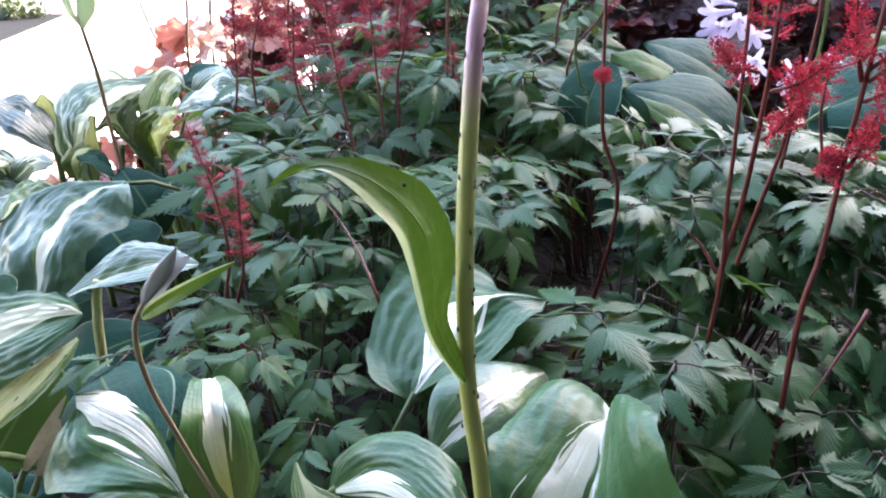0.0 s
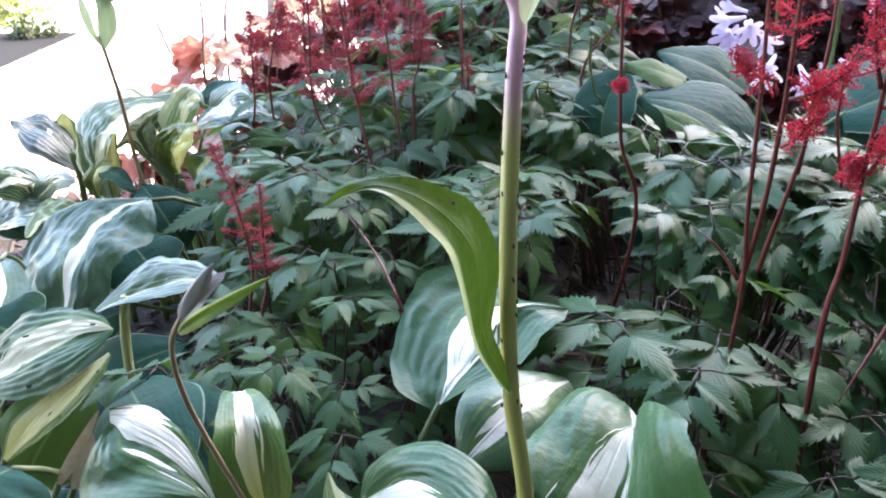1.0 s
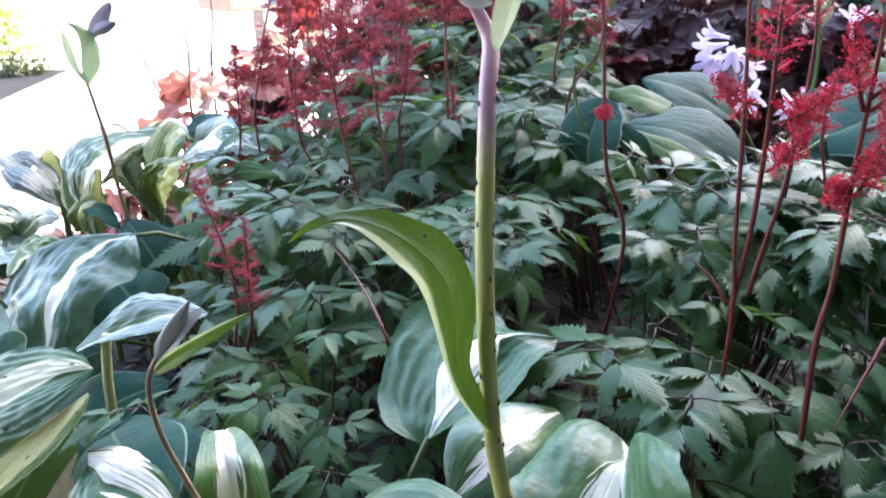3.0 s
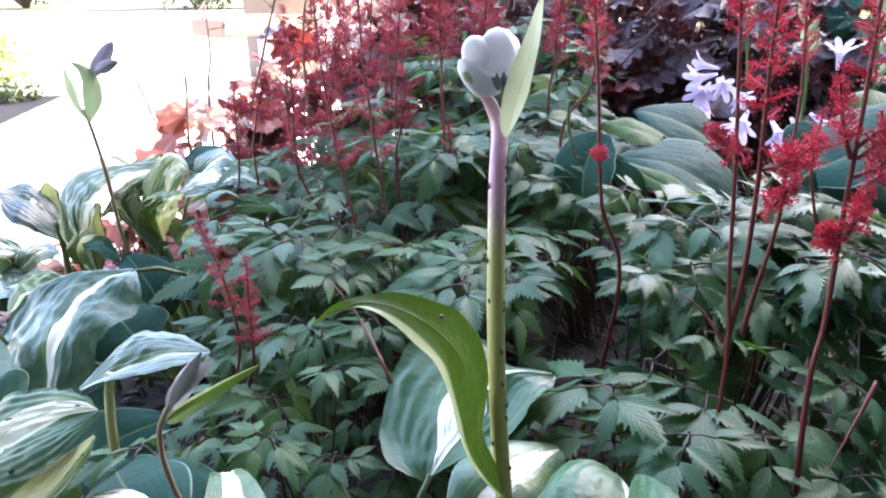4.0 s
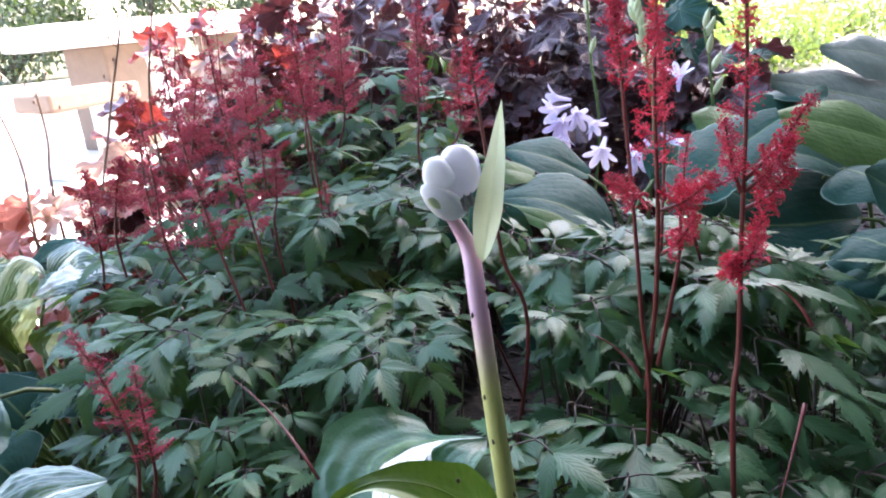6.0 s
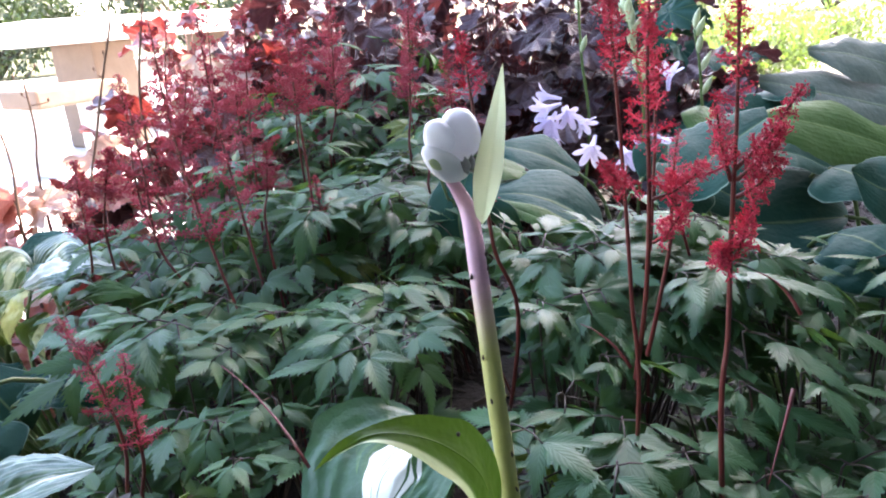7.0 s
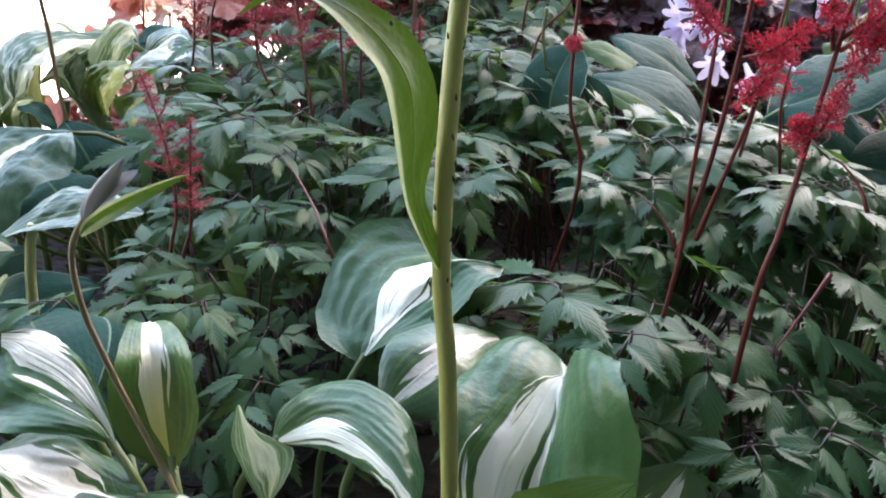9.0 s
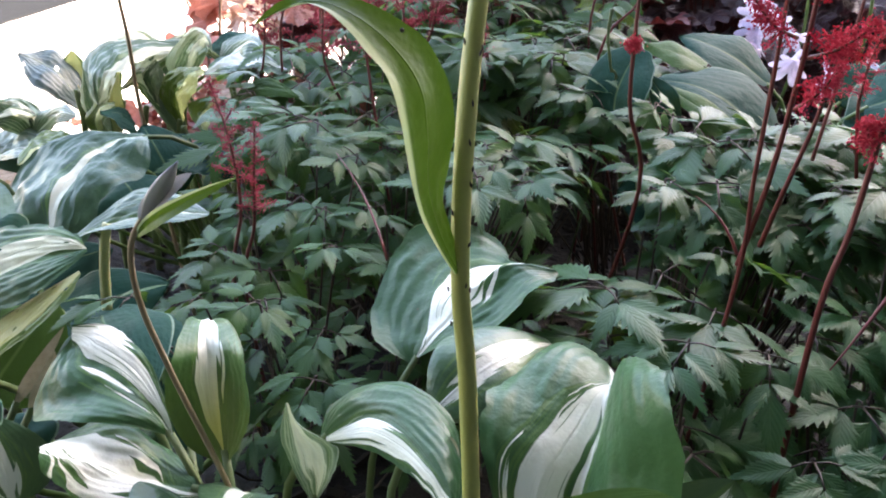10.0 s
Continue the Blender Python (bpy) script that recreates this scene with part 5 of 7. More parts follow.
for mid_, left_, right_, mt, ce, bd, vr, pk, ea, lb in (
    ([(-0.452, 1.12, 0.366), (-0.49, 1.09, 0.364), (-0.513, 1.04, 0.36), (-0.521, 1.0, 0.34), (-0.521, 0.99, 0.299)],
     [(-0.457, 1.13, 0.372), (-0.518, 1.12, 0.365), (-0.563, 1.09, 0.357), (-0.579, 1.05, 0.334), (-0.546, 1.01, 0.306), (-0.522, 0.99, 0.297)],
     [(-0.447, 1.11, 0.358), (-0.469, 1.06, 0.358), (-0.477, 1.01, 0.353), (-0.479, 0.98, 0.334), (-0.495, 0.98, 0.312), (-0.521, 0.99, 0.297)], M_HOSTA_STRIPE, 0.75, 0.8, (0.1, 0.9), 0.08, 0, STRIPED),
    ([(-0.456, 1.07, 0.323), (-0.415, 1.04, 0.365), (-0.388, 1.02, 0.395), (-0.346, 0.97, 0.412), (-0.329, 0.95, 0.392)],
     [(-0.458, 1.07, 0.325), (-0.447, 1.05, 0.361), (-0.422, 1.04, 0.388), (-0.386, 1.02, 0.411), (-0.341, 0.97, 0.411), (-0.329, 0.95, 0.392)],
     [(-0.452, 1.07, 0.322), (-0.388, 1.02, 0.349), (-0.36, 0.99, 0.38), (-0.357, 0.99, 0.392), (-0.338, 0.96, 0.401), (-0.328, 0.95, 0.39)], M_HOSTA_STRIPE, 0.55, 0.55, (0.1, 0.9), 0.08, 0, STRIPED),
    ([(-0.421, 1.1, 0.328), (-0.37, 1.08, 0.351), (-0.32, 1.06, 0.363), (-0.259, 1.02, 0.369)],
     [(-0.425, 1.11, 0.329), (-0.41, 1.14, 0.349), (-0.356, 1.13, 0.361), (-0.301, 1.08, 0.366), (-0.259, 1.02, 0.369)],
     [(-0.416, 1.09, 0.327), (-0.342, 1.03, 0.345), (-0.292, 1.01, 0.358), (-0.259, 1.02, 0.367)], M_HOSTA_WHITE, -0.2, 1.5, (0.1, 0.9), 0.08, 0, STRIPED),
    ([(-0.479, 1.22, 0.333), (-0.431, 1.21, 0.358), (-0.367, 1.18, 0.376)],
     [(-0.487, 1.23, 0.34), (-0.455, 1.25, 0.363), (-0.398, 1.22, 0.373), (-0.367, 1.18, 0.377)],
     [(-0.463, 1.2, 0.329), (-0.404, 1.16, 0.351), (-0.371, 1.15, 0.366), (-0.367, 1.18, 0.375)], M_HOSTA_BLUE, 0, 1.0, (0.1, 0.9), 0.08, 0, "ribbed blue-green hosta leaf"),
    ([(-0.423, 1.03, 0.276), (-0.409, 1.0, 0.318), (-0.387, 0.98, 0.351), (-0.354, 0.97, 0.369)],
     [(-0.427, 1.03, 0.276), (-0.445, 1.02, 0.311), (-0.437, 1.02, 0.338), (-0.401, 1.0, 0.359), (-0.355, 0.97, 0.372)],
     [(-0.419, 1.03, 0.276), (-0.374, 0.97, 0.325), (-0.35, 0.95, 0.354), (-0.345, 0.96, 0.37)], M_HOSTA_LEMON, 0.7, 0.75, (0.1, 0.9), 0.08, 0, STRIPED),
    ([(-0.35, 0.96, 0.283), (-0.369, 0.98, 0.301), (-0.364, 0.99, 0.318), (-0.35, 1.0, 0.327)],
     [(-0.351, 0.96, 0.284), (-0.378, 0.98, 0.299), (-0.384, 0.99, 0.316), (-0.364, 1.0, 0.327), (-0.351, 1.0, 0.328)],
     [(-0.348, 0.96, 0.282), (-0.342, 0.96, 0.305), (-0.344, 0.98, 0.317), (-0.348, 1.0, 0.325)], M_HOSTA_LEMON, 0.75, 0.8, (0.1, 0.9), 0.08, 0, STRIPED),
    ([(-0.48, 1.1, 0.241), (-0.481, 1.07, 0.293), (-0.482, 1.06, 0.326), (-0.463, 1.05, 0.353)],
     [(-0.484, 1.1, 0.241), (-0.506, 1.09, 0.286), (-0.509, 1.08, 0.318), (-0.466, 1.05, 0.355)],
     [(-0.47, 1.09, 0.245), (-0.452, 1.05, 0.304), (-0.451, 1.04, 0.335), (-0.46, 1.05, 0.351)], M_HOSTA_NARROW, -0.6, 0.6, (0.1, 0.9), 0.08, 0, STRIPED),
    ([(-0.546, 1.05, 0.217), (-0.545, 1.03, 0.261), (-0.554, 1.02, 0.299), (-0.558, 1.02, 0.336)],
     [(-0.552, 1.05, 0.215), (-0.573, 1.04, 0.257), (-0.574, 1.03, 0.295), (-0.559, 1.02, 0.339)],
     [(-0.54, 1.05, 0.217), (-0.507, 1.01, 0.269), (-0.52, 1.01, 0.303), (-0.555, 1.02, 0.335)], M_HOSTA_STRIPE, -0.8, 0.5, (0.1, 0.9), 0.08, 0, STRIPED),
    ([(-0.607, 1.08, 0.263), (-0.638, 1.08, 0.301), (-0.67, 1.08, 0.322), (-0.69, 1.06, 0.337)],
     [(-0.614, 1.09, 0.269), (-0.642, 1.12, 0.306), (-0.678, 1.13, 0.33), (-0.703, 1.11, 0.328), (-0.691, 1.06, 0.339)],
     [(-0.596, 1.06, 0.263), (-0.616, 1.03, 0.282), (-0.639, 1.02, 0.306), (-0.672, 1.04, 0.321), (-0.692, 1.06, 0.334)], M_HOSTA_GREY, 0, 1, (0.1, 0.9), 0.03, 9, "slug-eaten grey-green hosta leaf"),
    ([(-0.61, 1.09, 0.264), (-0.632, 1.11, 0.294), (-0.644, 1.12, 0.316), (-0.645, 1.12, 0.336)],
     [(-0.613, 1.09, 0.262), (-0.655, 1.11, 0.293), (-0.666, 1.12, 0.313), (-0.649, 1.12, 0.336)],
     [(-0.606, 1.09, 0.264), (-0.616, 1.11, 0.295), (-0.627, 1.12, 0.317), (-0.642, 1.12, 0.336)], M_HOSTA_CREAM, 0, 1, (0.1, 0.6), 0.05, 0, STRIPED),
    ([(-0.599, 0.96, 0.248), (-0.599, 0.96, 0.273), (-0.619, 0.96, 0.288), (-0.656, 0.96, 0.292)],
     [(-0.604, 0.96, 0.248), (-0.635, 0.96, 0.26), (-0.658, 0.96, 0.272), (-0.661, 0.96, 0.291)],
     [(-0.593, 0.96, 0.249), (-0.599, 0.98, 0.268), (-0.624, 1.0, 0.281), (-0.658, 0.99, 0.29), (-0.653, 0.96, 0.295)], M_HOSTA_STRIPE, 0.1, 0.8, (0.1, 0.9), 0.08, 0, STRIPED),
    ([(-0.509, 0.93, 0.245), (-0.548, 0.93, 0.254), (-0.6, 0.93, 0.245), (-0.649, 0.93, 0.221)],
     [(-0.523, 0.95, 0.242), (-0.583, 0.98, 0.248), (-0.636, 0.97, 0.251), (-0.665, 0.95, 0.229), (-0.65, 0.93, 0.221)],
     [(-0.511, 0.93, 0.241), (-0.53, 0.9, 0.249), (-0.58, 0.9, 0.24), (-0.65, 0.93, 0.217)], M_HOSTA_NARROW, 0.2, 0.8, (0.1, 0.9), 0.08, 0, STRIPED),
    ([(-0.422, 0.82, 0.302), (-0.459, 0.82, 0.301), (-0.473, 0.8, 0.297), (-0.471, 0.77, 0.288)],
     [(-0.437, 0.84, 0.301), (-0.483, 0.86, 0.298), (-0.504, 0.84, 0.293), (-0.492, 0.8, 0.289), (-0.472, 0.77, 0.287)],
     [(-0.408, 0.8, 0.303), (-0.438, 0.79, 0.298), (-0.449, 0.77, 0.296), (-0.47, 0.77, 0.287)], M_HOSTA_LEMON, 0.8, 0.9, (0.1, 0.9), 0.08, 0, STRIPED),
    ([(-0.349, 0.88, 0.27), (-0.307, 0.86, 0.294), (-0.262, 0.84, 0.3), (-0.22, 0.82, 0.29)],
     [(-0.354, 0.89, 0.272), (-0.332, 0.9, 0.291), (-0.282, 0.88, 0.297), (-0.219, 0.82, 0.293)],
     [(-0.343, 0.87, 0.269), (-0.293, 0.83, 0.282), (-0.254, 0.82, 0.284), (-0.221, 0.82, 0.287)], M_HOSTA_BLUE, 0, 1, (0.1, 0.9), 0.08, 0, "plain green hosta leaf"),
    ([(-0.453, 0.97, 0.221), (-0.417, 0.95, 0.256), (-0.384, 0.93, 0.278), (-0.371, 0.95, 0.285)],
     [(-0.457, 0.97, 0.222), (-0.445, 0.97, 0.253), (-0.419, 0.97, 0.273), (-0.372, 0.95, 0.288)],
     [(-0.449, 0.97, 0.218), (-0.386, 0.93, 0.251), (-0.365, 0.93, 0.271), (-0.369, 0.95, 0.282)], M_HOSTA_BLUE, 0, 1, (0.1, 0.9), 0.08, 0, "plain green hosta leaf"),
    ([(-0.322, 1.0, 0.328), (-0.289, 0.98, 0.349), (-0.25, 0.96, 0.358), (-0.217, 0.95, 0.354)],
     [(-0.327, 1.01, 0.331), (-0.306, 1.01, 0.35), (-0.267, 1.0, 0.357), (-0.216, 0.95, 0.355)],
     [(-0.323, 1.0, 0.324), (-0.277, 0.96, 0.345), (-0.246, 0.95, 0.35), (-0.218, 0.95, 0.352)], M_HOSTA_GREEN, 0, 1, (0.1, 0.9), 0.05, 0, "yellow-green hosta leaf"),
    ([(-0.465, 1.15, 0.351), (-0.487, 1.12, 0.346), (-0.511, 1.1, 0.329), (-0.514, 1.08, 0.31)],
     [(-0.473, 1.16, 0.355), (-0.506, 1.14, 0.35), (-0.54, 1.12, 0.332), (-0.528, 1.09, 0.31)],
     [(-0.458, 1.14, 0.346), (-0.468, 1.1, 0.337), (-0.489, 1.08, 0.318), (-0.509, 1.08, 0.301)], M_HOSTA_STRIPE, -0.3, 1.6, (0.1, 0.9), 0.03, 0, STRIPED),
    ([(-0.52, 1.02, 0.23), (-0.501, 1.0, 0.281), (-0.487, 0.98, 0.322), (-0.478, 0.98, 0.349)],
     [(-0.523, 1.02, 0.23), (-0.512, 1.0, 0.281), (-0.496, 0.98, 0.32), (-0.482, 0.98, 0.348)],
     [(-0.516, 1.02, 0.23), (-0.489, 1.0, 0.281), (-0.476, 0.98, 0.322), (-0.473, 0.98, 0.348)], M_HOSTA_CREAM, 0, 1.2, (0.1, 0.9), 0.03, 0, STRIPED),
    ([(-0.529, 1.2, 0.318), (-0.504, 1.18, 0.346), (-0.48, 1.16, 0.364), (-0.465, 1.14, 0.376)],
     [(-0.539, 1.2, 0.316), (-0.559, 1.21, 0.334), (-0.531, 1.2, 0.354), (-0.467, 1.14, 0.38)],
     [(-0.524, 1.2, 0.316), (-0.476, 1.16, 0.339), (-0.459, 1.14, 0.36), (-0.461, 1.14, 0.374)], M_HOSTA_STRIPE, 0, 1.2, (0.1, 0.9), 0.03, 0, STRIPED),
    ([(-0.445, 0.97, 0.253), (-0.459, 0.97, 0.279), (-0.471, 0.96, 0.298), (-0.484, 0.94, 0.304)],
     [(-0.454, 0.98, 0.255), (-0.476, 1.0, 0.277), (-0.49, 0.99, 0.295), (-0.484, 0.94, 0.306)],
     [(-0.442, 0.97, 0.246), (-0.439, 0.94, 0.278), (-0.455, 0.93, 0.296), (-0.484, 0.94, 0.301)], M_HOSTA_BLUE, 0, 1, (0.1, 0.9), 0.03, 0, "plain green hosta leaf"),
    ([(-0.603, 0.96, 0.25), (-0.549, 0.93, 0.288), (-0.516, 0.91, 0.306), (-0.489, 0.9, 0.309)],
     [(-0.61, 0.96, 0.251), (-0.584, 0.96, 0.286), (-0.545, 0.95, 0.304), (-0.488, 0.9, 0.312)],
     [(-0.587, 0.95, 0.253), (-0.527, 0.91, 0.287), (-0.502, 0.9, 0.3), (-0.489, 0.9, 0.306)], M_HOSTA_NARROW, 0, 1, (0.1, 0.9), 0.03, 0, STRIPED),
    ([(-0.613, 0.97, 0.24), (-0.602, 0.95, 0.274), (-0.607, 0.93, 0.286), (-0.634, 0.92, 0.278)],
     [(-0.62, 0.97, 0.239), (-0.611, 0.93, 0.263), (-0.623, 0.92, 0.269), (-0.635, 0.92, 0.275)],
     [(-0.605, 0.97, 0.242), (-0.602, 0.98, 0.271), (-0.622, 0.97, 0.287), (-0.631, 0.92, 0.283)], M_HOSTA_STRIPE, 0.2, 0.9, (0.1, 0.9), 0.03, 0, STRIPED),
    ([(-0.48, 1.13, 0.309), (-0.514, 1.12, 0.35), (-0.541, 1.1, 0.366), (-0.561, 1.07, 0.353)],
     [(-0.488, 1.13, 0.306), (-0.517, 1.1, 0.346), (-0.539, 1.08, 0.358), (-0.563, 1.07, 0.35)],
     [(-0.474, 1.13, 0.314), (-0.524, 1.16, 0.356), (-0.56, 1.14, 0.37), (-0.559, 1.07, 0.357)], M_HOSTA_STRIPE, 0.2, 1.3, (0.1, 0.9), 0.03, 0, STRIPED),
    ([(-0.471, 1.08, 0.267), (-0.491, 1.08, 0.299), (-0.499, 1.06, 0.323), (-0.51, 1.03, 0.313)],
     [(-0.477, 1.08, 0.265), (-0.493, 1.06, 0.296), (-0.498, 1.04, 0.314), (-0.512, 1.03, 0.309)],
     [(-0.465, 1.08, 0.269), (-0.484, 1.1, 0.304), (-0.51, 1.09, 0.33), (-0.509, 1.03, 0.316)], M_HOSTA_STRIPE, -0.2, 1.4, (0.1, 0.9), 0.03, 0, STRIPED),
    ([(-0.424, 1.05, 0.24), (-0.439, 1.04, 0.281), (-0.445, 1.03, 0.308), (-0.415, 1.01, 0.341)],
     [(-0.43, 1.05, 0.238), (-0.452, 1.04, 0.276), (-0.463, 1.04, 0.305), (-0.418, 1.01, 0.342)],
     [(-0.419, 1.05, 0.241), (-0.42, 1.03, 0.286), (-0.419, 1.01, 0.313), (-0.412, 1.01, 0.339)], M_HOSTA_NARROW, 0.3, 1.0, (0.1, 0.9), 0.03, 0, STRIPED),
    ([(-0.423, 1.15, 0.324), (-0.392, 1.14, 0.358), (-0.354, 1.12, 0.381), (-0.32, 1.09, 0.373)],
     [(-0.428, 1.15, 0.328), (-0.418, 1.17, 0.364), (-0.366, 1.15, 0.388), (-0.319, 1.09, 0.376)],
     [(-0.418, 1.15, 0.32), (-0.36, 1.1, 0.352), (-0.332, 1.09, 0.368), (-0.321, 1.09, 0.369)], M_HOSTA_NARROW, 0, 1.0, (0.1, 0.9), 0.03, 0, STRIPED),
    ([(-0.548, 1.02, 0.243), (-0.534, 1.0, 0.274), (-0.513, 0.99, 0.297), (-0.488, 0.98, 0.305)],
     [(-0.558, 1.02, 0.242), (-0.556, 1.01, 0.272), (-0.533, 1.01, 0.3), (-0.488, 0.98, 0.308)],
     [(-0.538, 1.02, 0.243), (-0.504, 0.98, 0.277), (-0.489, 0.97, 0.295), (-0.488, 0.98, 0.302)], M_HOSTA_LEMON, 0.4, 1.0, (0.1, 0.9), 0.03, 0, STRIPED),
):
    loft_leaf(hb, mid_, left_, right_, mt, lb, rb, M_PETIOLE_GREEN, puff=0.10, centre=ce, ripple=0.04, relief=0.012, nu=40, nv=40, ribs=6, band=bd, v_range=vr, pucker=pk, eaten=ea)

for a, b2, c in (((-0.544, 1.04, 0.185), (-0.522, 1.03, 0.243), (-0.502, 1.02, 0.299)), ((-0.43, 1.02, 0.195), (-0.418, 1.01, 0.243), (-0.412, 1.01, 0.286)), ((-0.501, 1.06, 0.185), (-0.493, 1.05, 0.244), (-0.486, 1.05, 0.287)), ((-0.589, 1.05, 0.198), (-0.582, 1.04, 0.257), (-0.588, 1.04, 0.3)), ((-0.416, 1.02, 0.195), (-0.401, 1.0, 0.248), (-0.402, 1.0, 0.281))):
    tube("petiole", smooth_path([(a[0], a[1] + 0.01, 0.0), a, b2, c], 5), 0.0055, 0.0042, M_PETIOLE_PALE, hb, "pale green grooved leaf stalk")

# ---- blue-green hostas behind the astilbe ----
BLUE = "large ribbed blue-green hosta leaf"
hk = thing("hosta", (0.36, 1.08, 0), "blue-green hosta with big ribbed leaves", "hosta plant", "blue-green hostas")
rk = (0.36, 1.1, 0.0)
for b0, t0, upv, wd, bw, fo, mt in (
    ((0.438, 1.1, 0.392), (0.505, 1.15, 0.426), (0.0, -0.8, 0.6), 0.08, 0.1, 6, M_HOSTA_BLUE),
):
    hosta_leaf(hk, b0, t0, upv, wd, mt, bw, fo, BLUE if mt is M_HOSTA_BLUE else "yellow-green turned edge of a hosta leaf", rk, M_PETIOLE_GREEN, curl=12, wave=0.03)
hosta_leaf(hk, (0.183, 0.8, 0.355), (0.221, 0.76, 0.339), (0.1, -0.8, 0.5), 0.028, M_HOSTA_GREEN, 0.1, 15, "yellow-green narrow hosta leaf", rk, M_PETIOLE_GREEN)
hosta_leaf(hk, (0.223, 0.82, 0.326), (0.166, 0.8, 0.34), (0.0, -0.8, 0.6), 0.075, M_HOSTA_BLUE, 0.1, 6, BLUE, rk, M_PETIOLE_GREEN)
hq = thing("hosta", (0.62, 0.98, 0), "blue-green hosta with broad overlapping leaves", "hosta plant", "blue-green hostas")
rq = (0.64, 1.0, 0.0)
loft_leaf(hk, [(0.357, 1.0, 0.342), (0.304, 1.0, 0.387), (0.258, 1.02, 0.407), (0.208, 1.04, 0.408)],
          [(0.358, 1.02, 0.343), (0.371, 1.1, 0.374), (0.339, 1.13, 0.4), (0.28, 1.11, 0.416), (0.229, 1.07, 0.413), (0.208, 1.04, 0.409)],
          [(0.344, 0.98, 0.346), (0.293, 0.94, 0.367), (0.254, 0.95, 0.383), (0.224, 1.0, 0.395), (0.209, 1.04, 0.406)],
          M_HOSTA_BLUE, BLUE, rk, M_PETIOLE_GREEN, puff=0.07, ripple=0.02, relief=0.0025, ribs=7, lumpy=0.3, nu=36, nv=32)
loft_leaf(hk, [(0.208, 0.99, 0.413), (0.251, 0.94, 0.399), (0.313, 0.93, 0.37)],
          [(0.209, 1.0, 0.413), (0.258, 0.96, 0.406), (0.321, 0.95, 0.368)],
          [(0.211, 0.98, 0.407), (0.244, 0.93, 0.392), (0.304, 0.93, 0.366)],
          M_HOSTA_GREEN, "yellow-green turned edge of a hosta leaf", None, M_PETIOLE_GREEN, puff=0.07, ripple=0.02, relief=0.0025, ribs=7, lumpy=0.3, nu=36, nv=32)
loft_leaf(hk, [(0.166, 0.96, 0.349), (0.158, 0.96, 0.392), (0.165, 0.98, 0.422), (0.178, 1.0, 0.449)],
          [(0.163, 0.96, 0.349), (0.125, 0.98, 0.39), (0.128, 1.0, 0.423), (0.153, 1.01, 0.443), (0.178, 1.0, 0.45)],
          [(0.17, 0.96, 0.349), (0.188, 0.94, 0.394), (0.195, 0.96, 0.427), (0.192, 0.99, 0.443), (0.179, 1.0, 0.449)],
          M_HOSTA_BLUE, BLUE, rk, M_PETIOLE_GREEN, puff=0.07, ripple=0.02, relief=0.0025, ribs=7, lumpy=0.3, nu=36, nv=32)
loft_leaf(hk, [(0.229, 0.95, 0.377), (0.21, 0.95, 0.405), (0.191, 0.97, 0.423)],
          [(0.222, 0.95, 0.375), (0.198, 0.95, 0.396), (0.19, 0.97, 0.421)],
          [(0.234, 0.95, 0.384), (0.222, 0.95, 0.414), (0.195, 0.97, 0.425)],
          M_HOSTA_BLUE, BLUE, rk, M_PETIOLE_GREEN, puff=0.07, ripple=0.02, relief=0.0025, ribs=7, lumpy=0.3, nu=36, nv=32)
loft_leaf(hk, [(0.366, 1.16, 0.395), (0.312, 1.16, 0.426), (0.271, 1.18, 0.439), (0.242, 1.19, 0.442)],
          [(0.375, 1.19, 0.399), (0.354, 1.24, 0.43), (0.301, 1.24, 0.445), (0.244, 1.19, 0.444)],
          [(0.356, 1.14, 0.395), (0.296, 1.11, 0.412), (0.261, 1.14, 0.426), (0.242, 1.19, 0.439)],
          M_HOSTA_BLUE, BLUE, rk, M_PETIOLE_GREEN, puff=0.07, ripple=0.02, relief=0.0025, ribs=7, lumpy=0.3, nu=36, nv=32)
loft_leaf(hk, [(0.271, 1.1, 0.418), (0.232, 1.1, 0.432), (0.192, 1.12, 0.436)],
          [(0.276, 1.13, 0.419), (0.237, 1.14, 0.439), (0.191, 1.12, 0.438)],
          [(0.266, 1.08, 0.413), (0.229, 1.07, 0.42), (0.193, 1.12, 0.428)],
          M_HOSTA_GREEN, "light green shaded hosta leaf", rk, M_PETIOLE_GREEN, puff=0.07, ripple=0.02, relief=0.0025, ribs=7, lumpy=0.3, nu=36, nv=32)
loft_leaf(hk, [(0.356, 1.02, 0.297), (0.346, 1.02, 0.328), (0.341, 1.04, 0.348)],
          [(0.334, 1.02, 0.293), (0.324, 1.02, 0.324), (0.334, 1.04, 0.348)],
          [(0.377, 1.02, 0.297), (0.376, 1.04, 0.325), (0.355, 1.05, 0.347)],
          M_HOSTA_BLUE, BLUE, rk, M_PETIOLE_GREEN, puff=0.07, ripple=0.02, relief=0.0025, ribs=7, lumpy=0.3, nu=36, nv=32)
loft_leaf(hq, [(0.416, 0.95, 0.419), (0.454, 0.95, 0.438), (0.497, 0.97, 0.457), (0.559, 0.99, 0.483)],
          [(0.422, 0.97, 0.422), (0.445, 1.02, 0.453), (0.491, 1.04, 0.476), (0.565, 1.01, 0.492)],
          [(0.415, 0.93, 0.403), (0.444, 0.9, 0.415), (0.486, 0.91, 0.435), (0.544, 0.95, 0.474)],
          M_HOSTA_BLUE, BLUE, rq, M_PETIOLE_GREEN, puff=0.07, ripple=0.02, relief=0.0025, ribs=7, lumpy=0.3, nu=36, nv=32)
